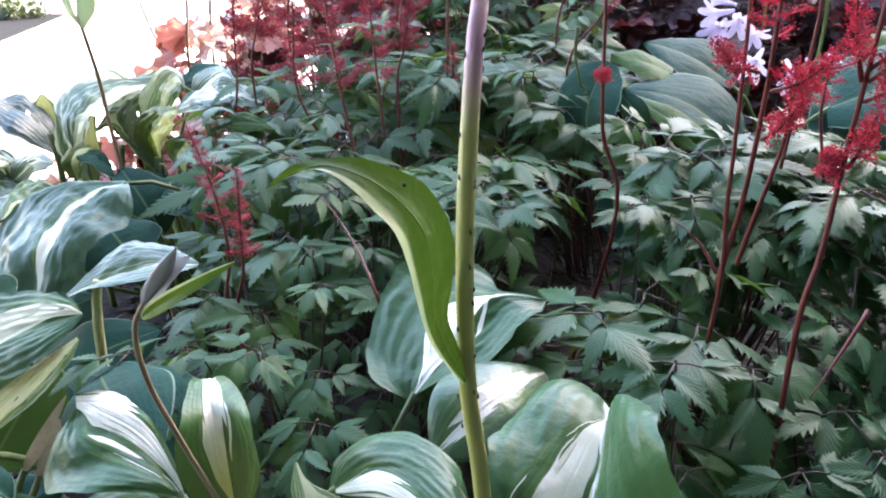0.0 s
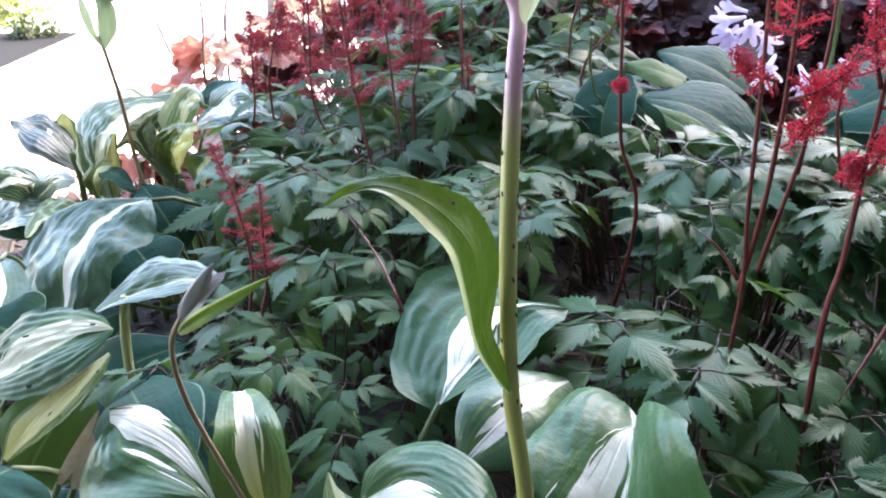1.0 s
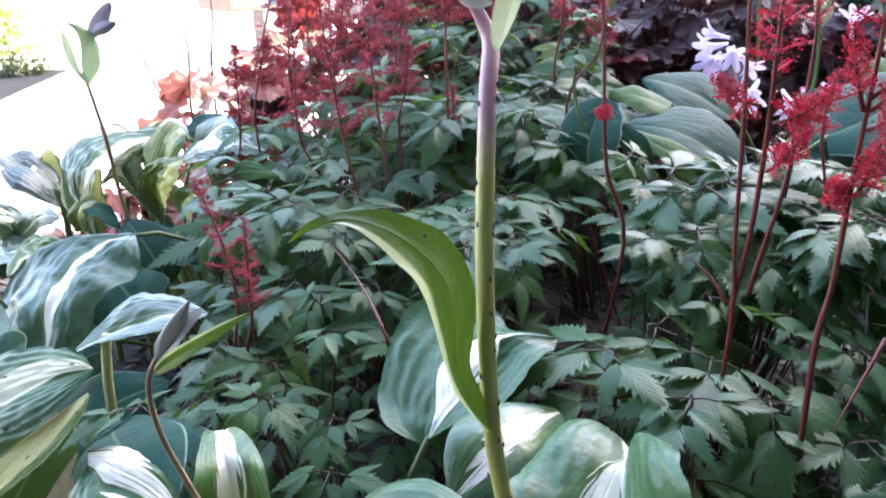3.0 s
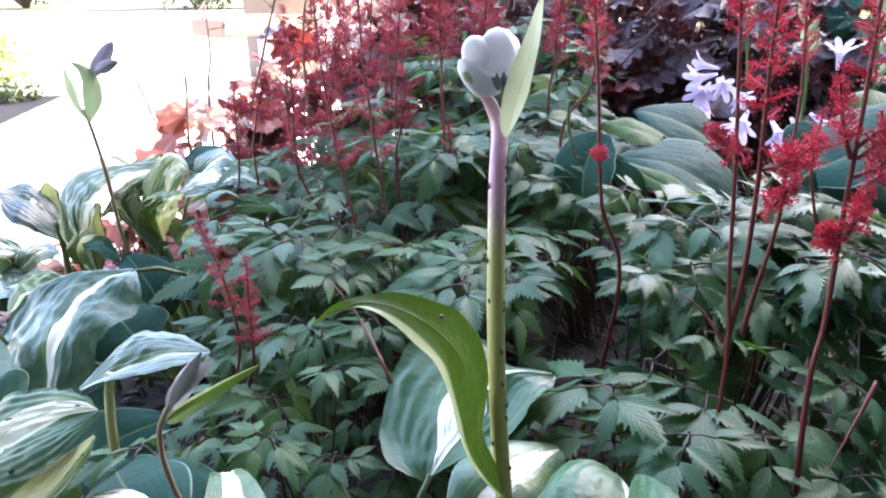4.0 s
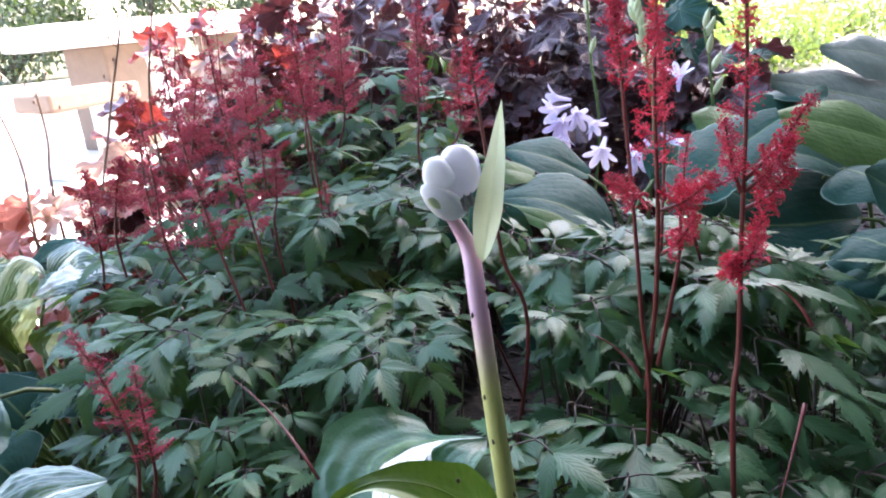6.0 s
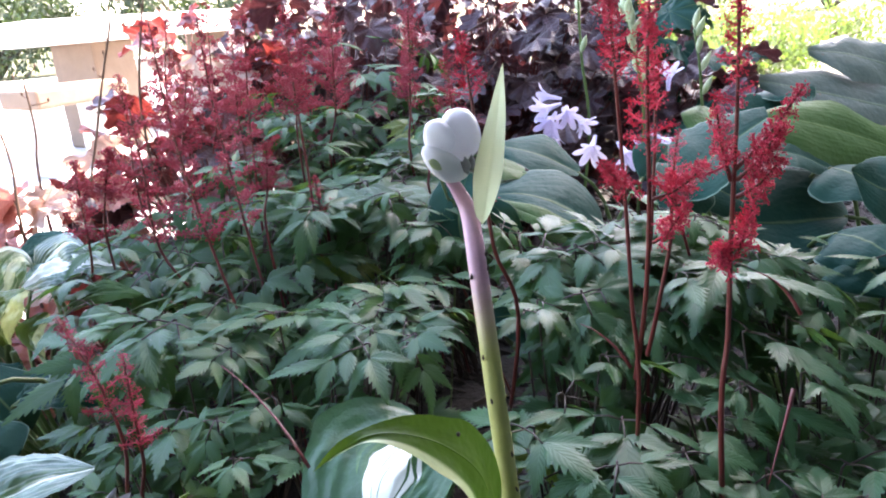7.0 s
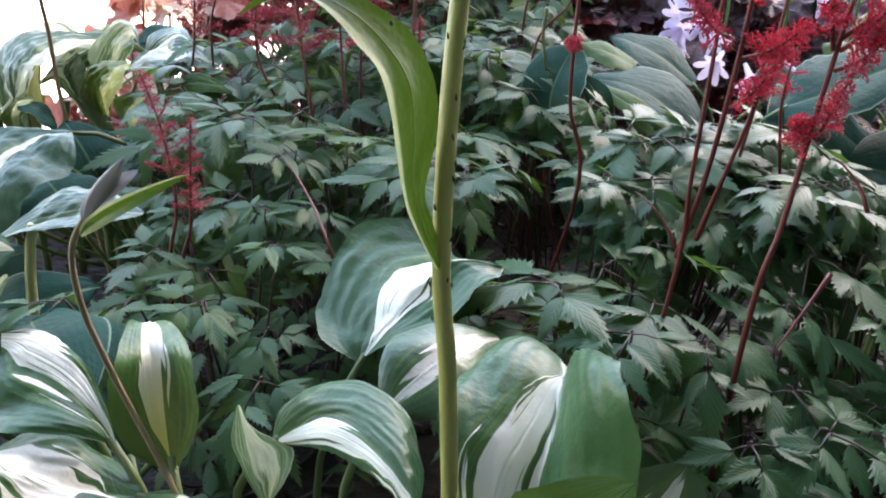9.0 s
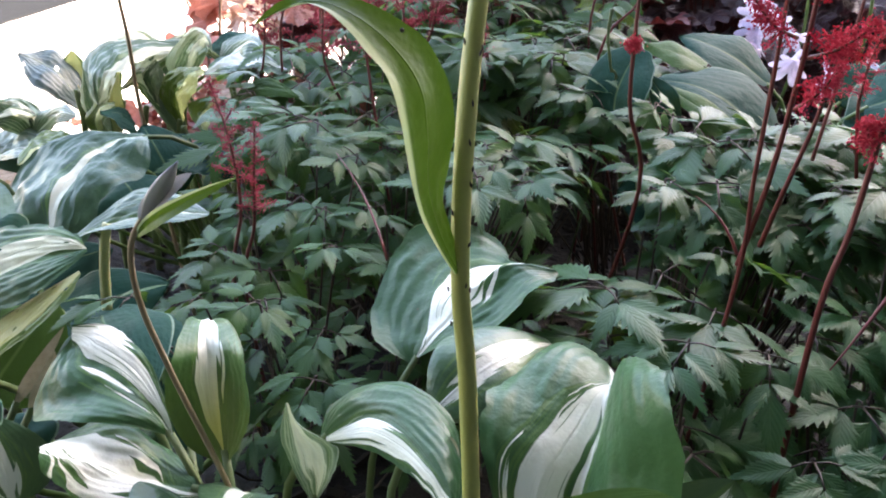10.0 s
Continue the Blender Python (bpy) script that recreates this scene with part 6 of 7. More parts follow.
loft_leaf(hq, [(0.629, 0.92, 0.365), (0.576, 0.92, 0.365), (0.533, 0.92, 0.367), (0.488, 0.92, 0.374)],
          [(0.648, 0.95, 0.364), (0.648, 0.99, 0.391), (0.591, 1.0, 0.41), (0.521, 0.96, 0.397), (0.488, 0.92, 0.377)],
          [(0.615, 0.9, 0.364), (0.568, 0.87, 0.342), (0.511, 0.86, 0.328), (0.487, 0.89, 0.345), (0.488, 0.92, 0.371)],
          M_HOSTA_BLUE, BLUE, rq, M_PETIOLE_GREEN, puff=0.07, ripple=0.02, relief=0.0025, ribs=7, lumpy=0.3, nu=36, nv=32)
loft_leaf(hq, [(0.754, 1.02, 0.42), (0.669, 1.02, 0.453), (0.606, 1.02, 0.471), (0.544, 1.02, 0.477)],
          [(0.771, 1.05, 0.439), (0.723, 1.08, 0.469), (0.657, 1.08, 0.485), (0.545, 1.02, 0.48)],
          [(0.74, 1.0, 0.393), (0.639, 0.97, 0.418), (0.584, 0.98, 0.445), (0.546, 1.02, 0.473)],
          M_HOSTA_GREEN, "light green sunlit hosta leaf", rq, M_PETIOLE_GREEN, puff=0.07, ripple=0.02, relief=0.0025, ribs=7, lumpy=0.3, nu=36, nv=32)
loft_leaf(hq, [(0.629, 0.96, 0.414), (0.58, 0.96, 0.439), (0.534, 0.96, 0.448)],
          [(0.642, 0.98, 0.417), (0.617, 1.01, 0.442), (0.535, 0.96, 0.452)],
          [(0.613, 0.94, 0.413), (0.557, 0.92, 0.432), (0.535, 0.96, 0.444)],
          M_HOSTA_BLUE, BLUE, rq, M_PETIOLE_GREEN, puff=0.07, ripple=0.02, relief=0.0025, ribs=7, lumpy=0.3, nu=36, nv=32)
loft_leaf(hq, [(0.877, 1.2, 0.506), (0.797, 1.2, 0.53), (0.734, 1.2, 0.541)],
          [(0.893, 1.23, 0.534), (0.836, 1.26, 0.55), (0.736, 1.2, 0.546)],
          [(0.863, 1.18, 0.475), (0.782, 1.16, 0.498), (0.737, 1.2, 0.533)],
          M_HOSTA_GREY, BLUE, rq, M_PETIOLE_GREEN, puff=0.07, ripple=0.02, relief=0.0025, ribs=7, lumpy=0.3, nu=36, nv=32)
loft_leaf(hq, [(0.843, 1.14, 0.45), (0.727, 1.14, 0.483), (0.626, 1.14, 0.51)],
          [(0.868, 1.18, 0.476), (0.779, 1.21, 0.506), (0.627, 1.14, 0.518)],
          [(0.828, 1.12, 0.427), (0.704, 1.1, 0.456), (0.628, 1.14, 0.499)],
          M_HOSTA_GREY, BLUE, rq, M_PETIOLE_GREEN, puff=0.07, ripple=0.02, relief=0.0025, ribs=7, lumpy=0.3, nu=36, nv=32)
loft_leaf(hq, [(0.661, 0.86, 0.402), (0.62, 0.86, 0.416), (0.585, 0.86, 0.439)],
          [(0.681, 0.89, 0.425), (0.653, 0.91, 0.439), (0.586, 0.86, 0.443)],
          [(0.647, 0.84, 0.363), (0.595, 0.83, 0.392), (0.587, 0.86, 0.435)],
          M_HOSTA_BLUE, BLUE, rq, M_PETIOLE_GREEN, puff=0.07, ripple=0.02, relief=0.0025, ribs=7, lumpy=0.3, nu=36, nv=32)
loft_leaf(hq, [(0.591, 1.1, 0.401), (0.549, 1.1, 0.43), (0.503, 1.1, 0.45)],
          [(0.597, 1.12, 0.413), (0.572, 1.15, 0.45), (0.505, 1.1, 0.455)],
          [(0.577, 1.08, 0.389), (0.522, 1.06, 0.412), (0.504, 1.1, 0.442)],
          M_HOSTA_BLUE, BLUE, rq, M_PETIOLE_GREEN, puff=0.07, ripple=0.02, relief=0.0025, ribs=7, lumpy=0.3, nu=36, nv=32)
loft_leaf(hq, [(0.578, 1.04, 0.35), (0.505, 1.04, 0.391), (0.45, 1.04, 0.42)],
          [(0.584, 1.06, 0.37), (0.528, 1.09, 0.41), (0.452, 1.04, 0.425)],
          [(0.56, 1.02, 0.335), (0.479, 1.0, 0.372), (0.452, 1.04, 0.413)],
          M_HOSTA_BLUE, BLUE, rq, M_PETIOLE_GREEN, puff=0.07, ripple=0.02, relief=0.0025, ribs=7, lumpy=0.3, nu=36, nv=32)
loft_leaf(hq, [(0.606, 0.9, 0.278), (0.561, 0.9, 0.295), (0.518, 0.9, 0.31)],
          [(0.624, 0.93, 0.287), (0.585, 0.94, 0.303), (0.519, 0.9, 0.315)],
          [(0.594, 0.88, 0.258), (0.531, 0.86, 0.286), (0.52, 0.9, 0.302)],
          M_HOSTA_BLUE, BLUE, rq, M_PETIOLE_GREEN, puff=0.07, ripple=0.02, relief=0.0025, ribs=7, lumpy=0.3, nu=36, nv=32)
ds = thing("dry_stalk", (0.12, 1.0, 0.0), "pale thin dried stalk hanging over a leaf", "dry stalk")
tube("stalk", smooth_path([(0.12, 1.0, 0.0), (0.155, 0.98, 0.374), (0.147, 0.97, 0.428), (0.139, 0.97, 0.46), (0.138, 0.97, 0.491)], 5), 0.0012, 0.0022, M_PETIOLE_PALE, ds, "", 6, 0.25)
for b0, t0, upv, wd, bw, fo, mt in (
    ((0.669, 1.2, 0.481), (0.679, 1.1, 0.477), (0.0, -0.6, 0.8), 0.10, 0.14, 6, M_HOSTA_BLUE),
    ((0.566, 1.2, 0.472), (0.548, 1.1, 0.424), (0.0, -0.8, 0.6), 0.08, 0.10, 6, M_HOSTA_GREEN),
    ((0.547, 0.8, 0.365), (0.556, 0.74, 0.339), (0.0, -0.8, 0.6), 0.10, 0.10, 6, M_HOSTA_BLUE),
    ((0.619, 0.95, 0.42), (0.635, 0.86, 0.398), (0.0, -0.75, 0.66), 0.12, 0.10, 6, M_HOSTA_BLUE),
    ((0.558, 0.84, 0.374), (0.577, 0.76, 0.366), (0.0, -0.75, 0.66), 0.12, 0.10, 6, M_HOSTA_BLUE),
    ((0.581, 1.1, 0.434), (0.683, 1.15, 0.473), (0.0, -0.8, 0.6), 0.10, 0.10, 6, M_HOSTA_BLUE),
    ((0.486, 1.05, 0.414), (0.401, 0.92, 0.383), (0.0, -0.85, 0.5), 0.09, 0.08, 6, M_HOSTA_BLUE),
):
    hosta_leaf(hq, b0, t0, upv, wd, mt, bw, fo, BLUE if mt is M_HOSTA_BLUE else "light green sunlit hosta leaf", rq, M_PETIOLE_GREEN, curl=12, wave=0.03)


# lilac hosta flowers
def lilac_flower(parent, at, heading, pitch, size, seed):
    """A six-lobed trumpet that opens along its local +x."""
    rng = random.Random(seed)
    verts, faces = [], []
    n, ring = 10, 48
    for j in range(n + 1):
        t = j / n
        for k in range(ring):
            a = 2 * math.pi * k / ring
            lobe = abs(math.cos(a * 3))
            petal = lobe ** 1.3
            r = size * (0.05 + 0.10 * t + (0.62 * max(0, t - 0.45) ** 1.2) * (0.25 + 0.9 * petal))
            x = size * t * (1 - 0.32 * (1 - lobe) * max(0, t - 0.55) / 0.45) - size * 0.5 * max(0, t - 0.75) * lobe
            verts.append((x, r * math.cos(a), r * math.sin(a)))
    for j in range(n):
        for k in range(ring):
            a, b2 = j * ring + k, j * ring + (k + 1) % ring
            faces.append((a, b2, b2 + ring, a + ring))
    m = Matrix.Translation(at) @ Euler((rng.uniform(0, 1), radians(pitch), radians(heading))).to_matrix().to_4x4()
    return link_mesh("flower", mesh_from("flower", verts, faces, M_LILAC), parent, "open pale lilac trumpet flower", m)


def lilac_stem(at, path, blooms, buds, label):
    st = thing("hosta_flower_stem", at, label, "flower stem", "lilac hosta stems")
    line = smooth_path([at] + path, 6)
    tube("stalk", line, 0.0032, 0.0018, M_PETIOLE_GREEN, st, "", 8)
    top = line[-1]
    rng = random.Random(int(at[0] * 1000))
    for i in range(buds):
        a = rng.uniform(0, 6.28)
        q = line[-1 - (i * 9 // max(buds, 1))] if i else top
        pod("bud", q, q + Vector((math.cos(a) * 0.016, math.sin(a) * 0.012, 0.030)), 0.0052, M_BUD_BRACT, st, "pale green bud", n=6, sides=7)
    for i, (p, h, pt, s) in enumerate(blooms):
        lilac_flower(st, p, h, pt, s, i)
    return st


lilac_stem((0.40, 1.42, 0.0), [(0.453, 1.4, 0.373), (0.437, 1.38, 0.552), (0.429, 1.37, 0.677)],
           [((0.399, 1.38, 0.47), 200, 10, 0.055), ((0.387, 1.37, 0.457), 235, 25, 0.055), ((0.406, 1.37, 0.466), 260, 20, 0.05), ((0.406, 1.4, 0.476), 160, -10, 0.05), ((0.419, 1.38, 0.454), 300, 35, 0.05), ((0.389, 1.36, 0.449), 220, 60, 0.05)], 3,
           "hosta stem with a cluster of lilac flowers")
lilac_stem((0.46, 1.25, 0.0), [(0.493, 1.24, 0.401), (0.476, 1.22, 0.542), (0.459, 1.22, 0.612)],
           [((0.419, 1.25, 0.432), 240, 30, 0.055), ((0.452, 1.24, 0.42), 280, 30, 0.055), ((0.479, 1.24, 0.424), 300, 45, 0.05), ((0.505, 1.24, 0.431), 320, 30, 0.05)], 14,
           "pale green hosta spike with buds and lilac flowers")
lilac_stem((0.56, 1.22, 0.0), [(0.573, 1.2, 0.359), (0.568, 1.2, 0.505), (0.555, 1.2, 0.586)],
           [((0.525, 1.22, 0.497), 250, -68, 0.045)], 5,
           "hosta stem with a nodding lilac flower")


# ---- astilbe ----
def astilbe_plant(at, label):
    return thing("astilbe", at, label, "astilbe plant", "red astilbe")


ASTILBE_LABEL = "dark green serrated astilbe with deep red feathery plumes"
roots = [(-0.02, 0.78), (0.20, 0.66), (0.40, 0.62), (-0.14, 0.98), (0.06, 1.10), (-0.20, 1.25), (0.30, 0.84), (0.54, 0.76), (0.03, 1.42), (-0.12, 0.72), (0.24, 0.50), (0.46, 0.45), (0.20, 1.3)]
plants = [astilbe_plant((x, y, 0.0), ASTILBE_LABEL) for x, y in roots]
LEAVES = [astilbe_leaf_mesh(40 + i, (0.85, 1.0, 1.12, 1.25)[i % 4]) for i in range(14)]
LIME = [astilbe_leaf_mesh(80 + i, 0.9, True) for i in range(2)]


def blocked(x, y, low=False):
    """Where other plants stand or the bare soil shows."""
    if x > 0.74 or (x > 0.44 and y < 0.70):
        return True
    if y < 0.52 and x < 0.20:
        return True
    if y < 0.47 and x < 0.26:
        return True
    if math.hypot(x - 0.05, (y - 0.59) * 0.9) < 0.098 and not (low and y > 0.62):
        return True
    if x < -0.20 and y < 0.93 and not (x > -0.24 and y > 0.75):
        return True
    if x < -0.30 and y < 1.36 or x < -0.18 and y > 1.25:
        return True
    if x > 0.14 and y > 0.90:
        return True
    if math.hypot((x - 0.15) / 0.075, (y - 0.74) / 0.10) < 1.0:
        return True
    if low and 0.05 < x < 0.23 and 0.66 < y < 1.25:
        return True
    return False


def canopy(x, y):
    z = 0.335 + 0.05 * (y - 0.5) + 0.03 * noise.noise(Vector((x * 7, y * 7, 5)))
    if y < 0.56:
        z -= 0.35 * (0.56 - y)
    if x < 0.08 and y < 0.78:
        z -= 0.045
    z -= 0.05 * max(0.0, min(1.0, (x - 0.22) / 0.15)) * max(0.0, min(1.0, (0.70 - y) / 0.12))
    return z


rng = random.Random(11)
spots = []
tries = 0
while len(spots) < 640 and tries < 60000:
    tries += 1
    x, y = rng.uniform(-0.55, 0.95), rng.uniform(0.40, 1.62)
    low = rng.random() < 0.34
    if blocked(x, y, low):
        continue
    z = canopy(x, y) - (rng.uniform(0.05, 0.18) if low else rng.uniform(-0.012, 0.025))
    gap = 0.050 if not low else 0.06
    if any(abs(x - a) < gap and abs(y - b2) < gap and (x - a) ** 2 + (y - b2) ** 2 < gap * gap and abs(z - c) < 0.045 for a, b2, c, _ in spots):
        continue
    spots.append((x, y, z, low))
for _ in range(34):
    x, y = rng.uniform(0.30, 0.74), rng.uniform(0.42, 0.85)
    if x < 0.44 or y > 0.70:
        spots.append((x, y, rng.uniform(0.08, 0.20), True))
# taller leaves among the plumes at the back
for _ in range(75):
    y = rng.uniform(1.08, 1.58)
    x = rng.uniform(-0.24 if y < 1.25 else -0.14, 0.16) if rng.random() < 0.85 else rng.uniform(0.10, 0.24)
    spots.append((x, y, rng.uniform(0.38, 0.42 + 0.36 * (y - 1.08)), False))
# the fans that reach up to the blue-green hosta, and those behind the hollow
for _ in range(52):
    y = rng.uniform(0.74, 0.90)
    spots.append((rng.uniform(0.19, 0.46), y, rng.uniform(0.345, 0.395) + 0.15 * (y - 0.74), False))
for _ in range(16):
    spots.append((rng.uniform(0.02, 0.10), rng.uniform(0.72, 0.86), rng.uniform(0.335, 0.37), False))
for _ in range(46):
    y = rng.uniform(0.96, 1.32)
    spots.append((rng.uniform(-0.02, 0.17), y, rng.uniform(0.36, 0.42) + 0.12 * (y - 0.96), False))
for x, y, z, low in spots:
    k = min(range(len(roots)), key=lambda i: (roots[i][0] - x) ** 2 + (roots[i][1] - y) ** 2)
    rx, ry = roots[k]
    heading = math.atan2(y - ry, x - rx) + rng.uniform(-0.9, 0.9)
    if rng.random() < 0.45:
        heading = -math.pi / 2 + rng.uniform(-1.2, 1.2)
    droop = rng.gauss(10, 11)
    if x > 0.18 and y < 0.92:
        # tipped towards the added dark walls, so that these leaves come out darker
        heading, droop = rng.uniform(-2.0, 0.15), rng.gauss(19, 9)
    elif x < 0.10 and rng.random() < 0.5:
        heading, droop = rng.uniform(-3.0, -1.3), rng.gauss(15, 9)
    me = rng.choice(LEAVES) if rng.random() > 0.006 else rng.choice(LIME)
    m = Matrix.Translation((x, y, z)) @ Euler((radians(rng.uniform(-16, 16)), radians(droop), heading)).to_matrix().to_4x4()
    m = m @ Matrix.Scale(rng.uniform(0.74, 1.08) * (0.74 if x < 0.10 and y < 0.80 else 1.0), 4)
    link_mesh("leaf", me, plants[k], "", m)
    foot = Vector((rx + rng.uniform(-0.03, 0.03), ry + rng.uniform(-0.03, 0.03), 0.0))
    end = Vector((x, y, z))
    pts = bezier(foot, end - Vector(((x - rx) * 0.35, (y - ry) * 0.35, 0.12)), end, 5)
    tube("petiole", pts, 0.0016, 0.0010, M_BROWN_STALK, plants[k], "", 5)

for k, spot in ((1, (0.159, 0.64, 0.309)), (6, (0.174, 0.66, 0.288)), (4, (-0.115, 1.12, 0.415))):
    link_mesh("leaf", LIME[k % 2], plants[k], "yellowing astilbe leaf", Matrix.Translation(spot) @ Euler((0.1, 0.4, -1.2)).to_matrix().to_4x4() @ Matrix.Scale(0.55, 4))

# flower stalks with their plumes
PL = "feathery deep red flower plume"
flower_stalk(plants[0], [(0.12, 0.76, 0), (0.176, 0.72, 0.343), (0.154, 0.69, 0.452), (0.146, 0.685, 0.537), (0.141, 0.685, 0.589), (0.137, 0.69, 0.626)], 0.74, 0.017, M_PLUME, 0.0020, PL, branches=20)
link_mesh("floret_head", plume_mesh([(0.147, 0.686, 0.493), (0.151, 0.68, 0.499)], 0.0065, 31, M_PLUME, branches=14, dense=1.0), plants[0], "round red floret cluster")
flower_stalk(plants[1], [(0.235, 0.62, 0), (0.239, 0.585, 0.334), (0.23, 0.575, 0.44), (0.223, 0.57, 0.521), (0.216, 0.565, 0.585), (0.212, 0.565, 0.631), (0.21, 0.565, 0.652)], 0.70, 0.013, M_PLUME, 0.0017, PL, branches=30)
flower_stalk(plants[1], [(0.237, 0.585, 0.373), (0.238, 0.57, 0.442), (0.234, 0.555, 0.514), (0.23, 0.55, 0.577), (0.23, 0.55, 0.615), (0.231, 0.55, 0.648)], 0.50, 0.019, M_PLUME, 0.0018, PL, branches=30)
flower_stalk(plants[1], [(0.252, 0.6, 0.383), (0.251, 0.58, 0.429), (0.255, 0.57, 0.482), (0.251, 0.56, 0.516), (0.255, 0.56, 0.527)], 0.80, 0.022, M_PLUME, 0.0017, PL, branches=14)
for a, b2, s in (((0.236, 0.555, 0.517), (0.26, 0.53, 0.543), 0.0125), ((0.237, 0.555, 0.488), (0.248, 0.53, 0.519), 0.0140), ((0.229, 0.56, 0.527), (0.195, 0.53, 0.548), 0.0117)):
    flower_stalk(plants[1], [a, tuple((p + q) / 2 + (0 if i < 2 else -0.004) for i, (p, q) in enumerate(zip(a, b2))), b2], 0.3, s, M_PLUME, 0.0012, PL, branches=16)
flower_stalk(plants[2], [(0.315, 0.56, 0), (0.277, 0.53, 0.344), (0.278, 0.53, 0.428), (0.277, 0.53, 0.496), (0.277, 0.53, 0.563), (0.276, 0.53, 0.612), (0.274, 0.53, 0.652)], 0.70, 0.016, M_PLUME, 0.0020, PL, branches=20)
for a, b2, s in (((0.279, 0.53, 0.531), (0.288, 0.5, 0.567), 0.0109), ((0.279, 0.53, 0.52), (0.295, 0.51, 0.546), 0.012), ((0.28, 0.53, 0.481), (0.284, 0.52, 0.516), 0.0140), ((0.275, 0.53, 0.531), (0.254, 0.51, 0.579), 0.0125), ((0.277, 0.53, 0.481), (0.264, 0.52, 0.492), 0.012), ((0.277, 0.53, 0.537), (0.312, 0.52, 0.586), 0.0109)):
    flower_stalk(plants[2], [a, tuple((p + q) / 2 + (0 if i < 2 else -0.004) for i, (p, q) in enumerate(zip(a, b2))), b2], 0.3, s, M_PLUME, 0.0014, PL, branches=16)
flower_stalk(plants[6], [(0.34, 0.82, 0), (0.332, 0.8, 0.343), (0.336, 0.8, 0.514), (0.332, 0.8, 0.575), (0.328, 0.8, 0.622)], 0.66, 0.018, M_PLUME, 0.002, PL, branches=20)
flower_stalk(plants[6], [(0.5, 0.84, 0), (0.372, 0.8, 0.391), (0.352, 0.79, 0.468), (0.355, 0.79, 0.515)], 0.6, 0.02, M_PLUME, 0.0018, PL, branches=14)

DARKPL = "dark red feathery flower plume going over"
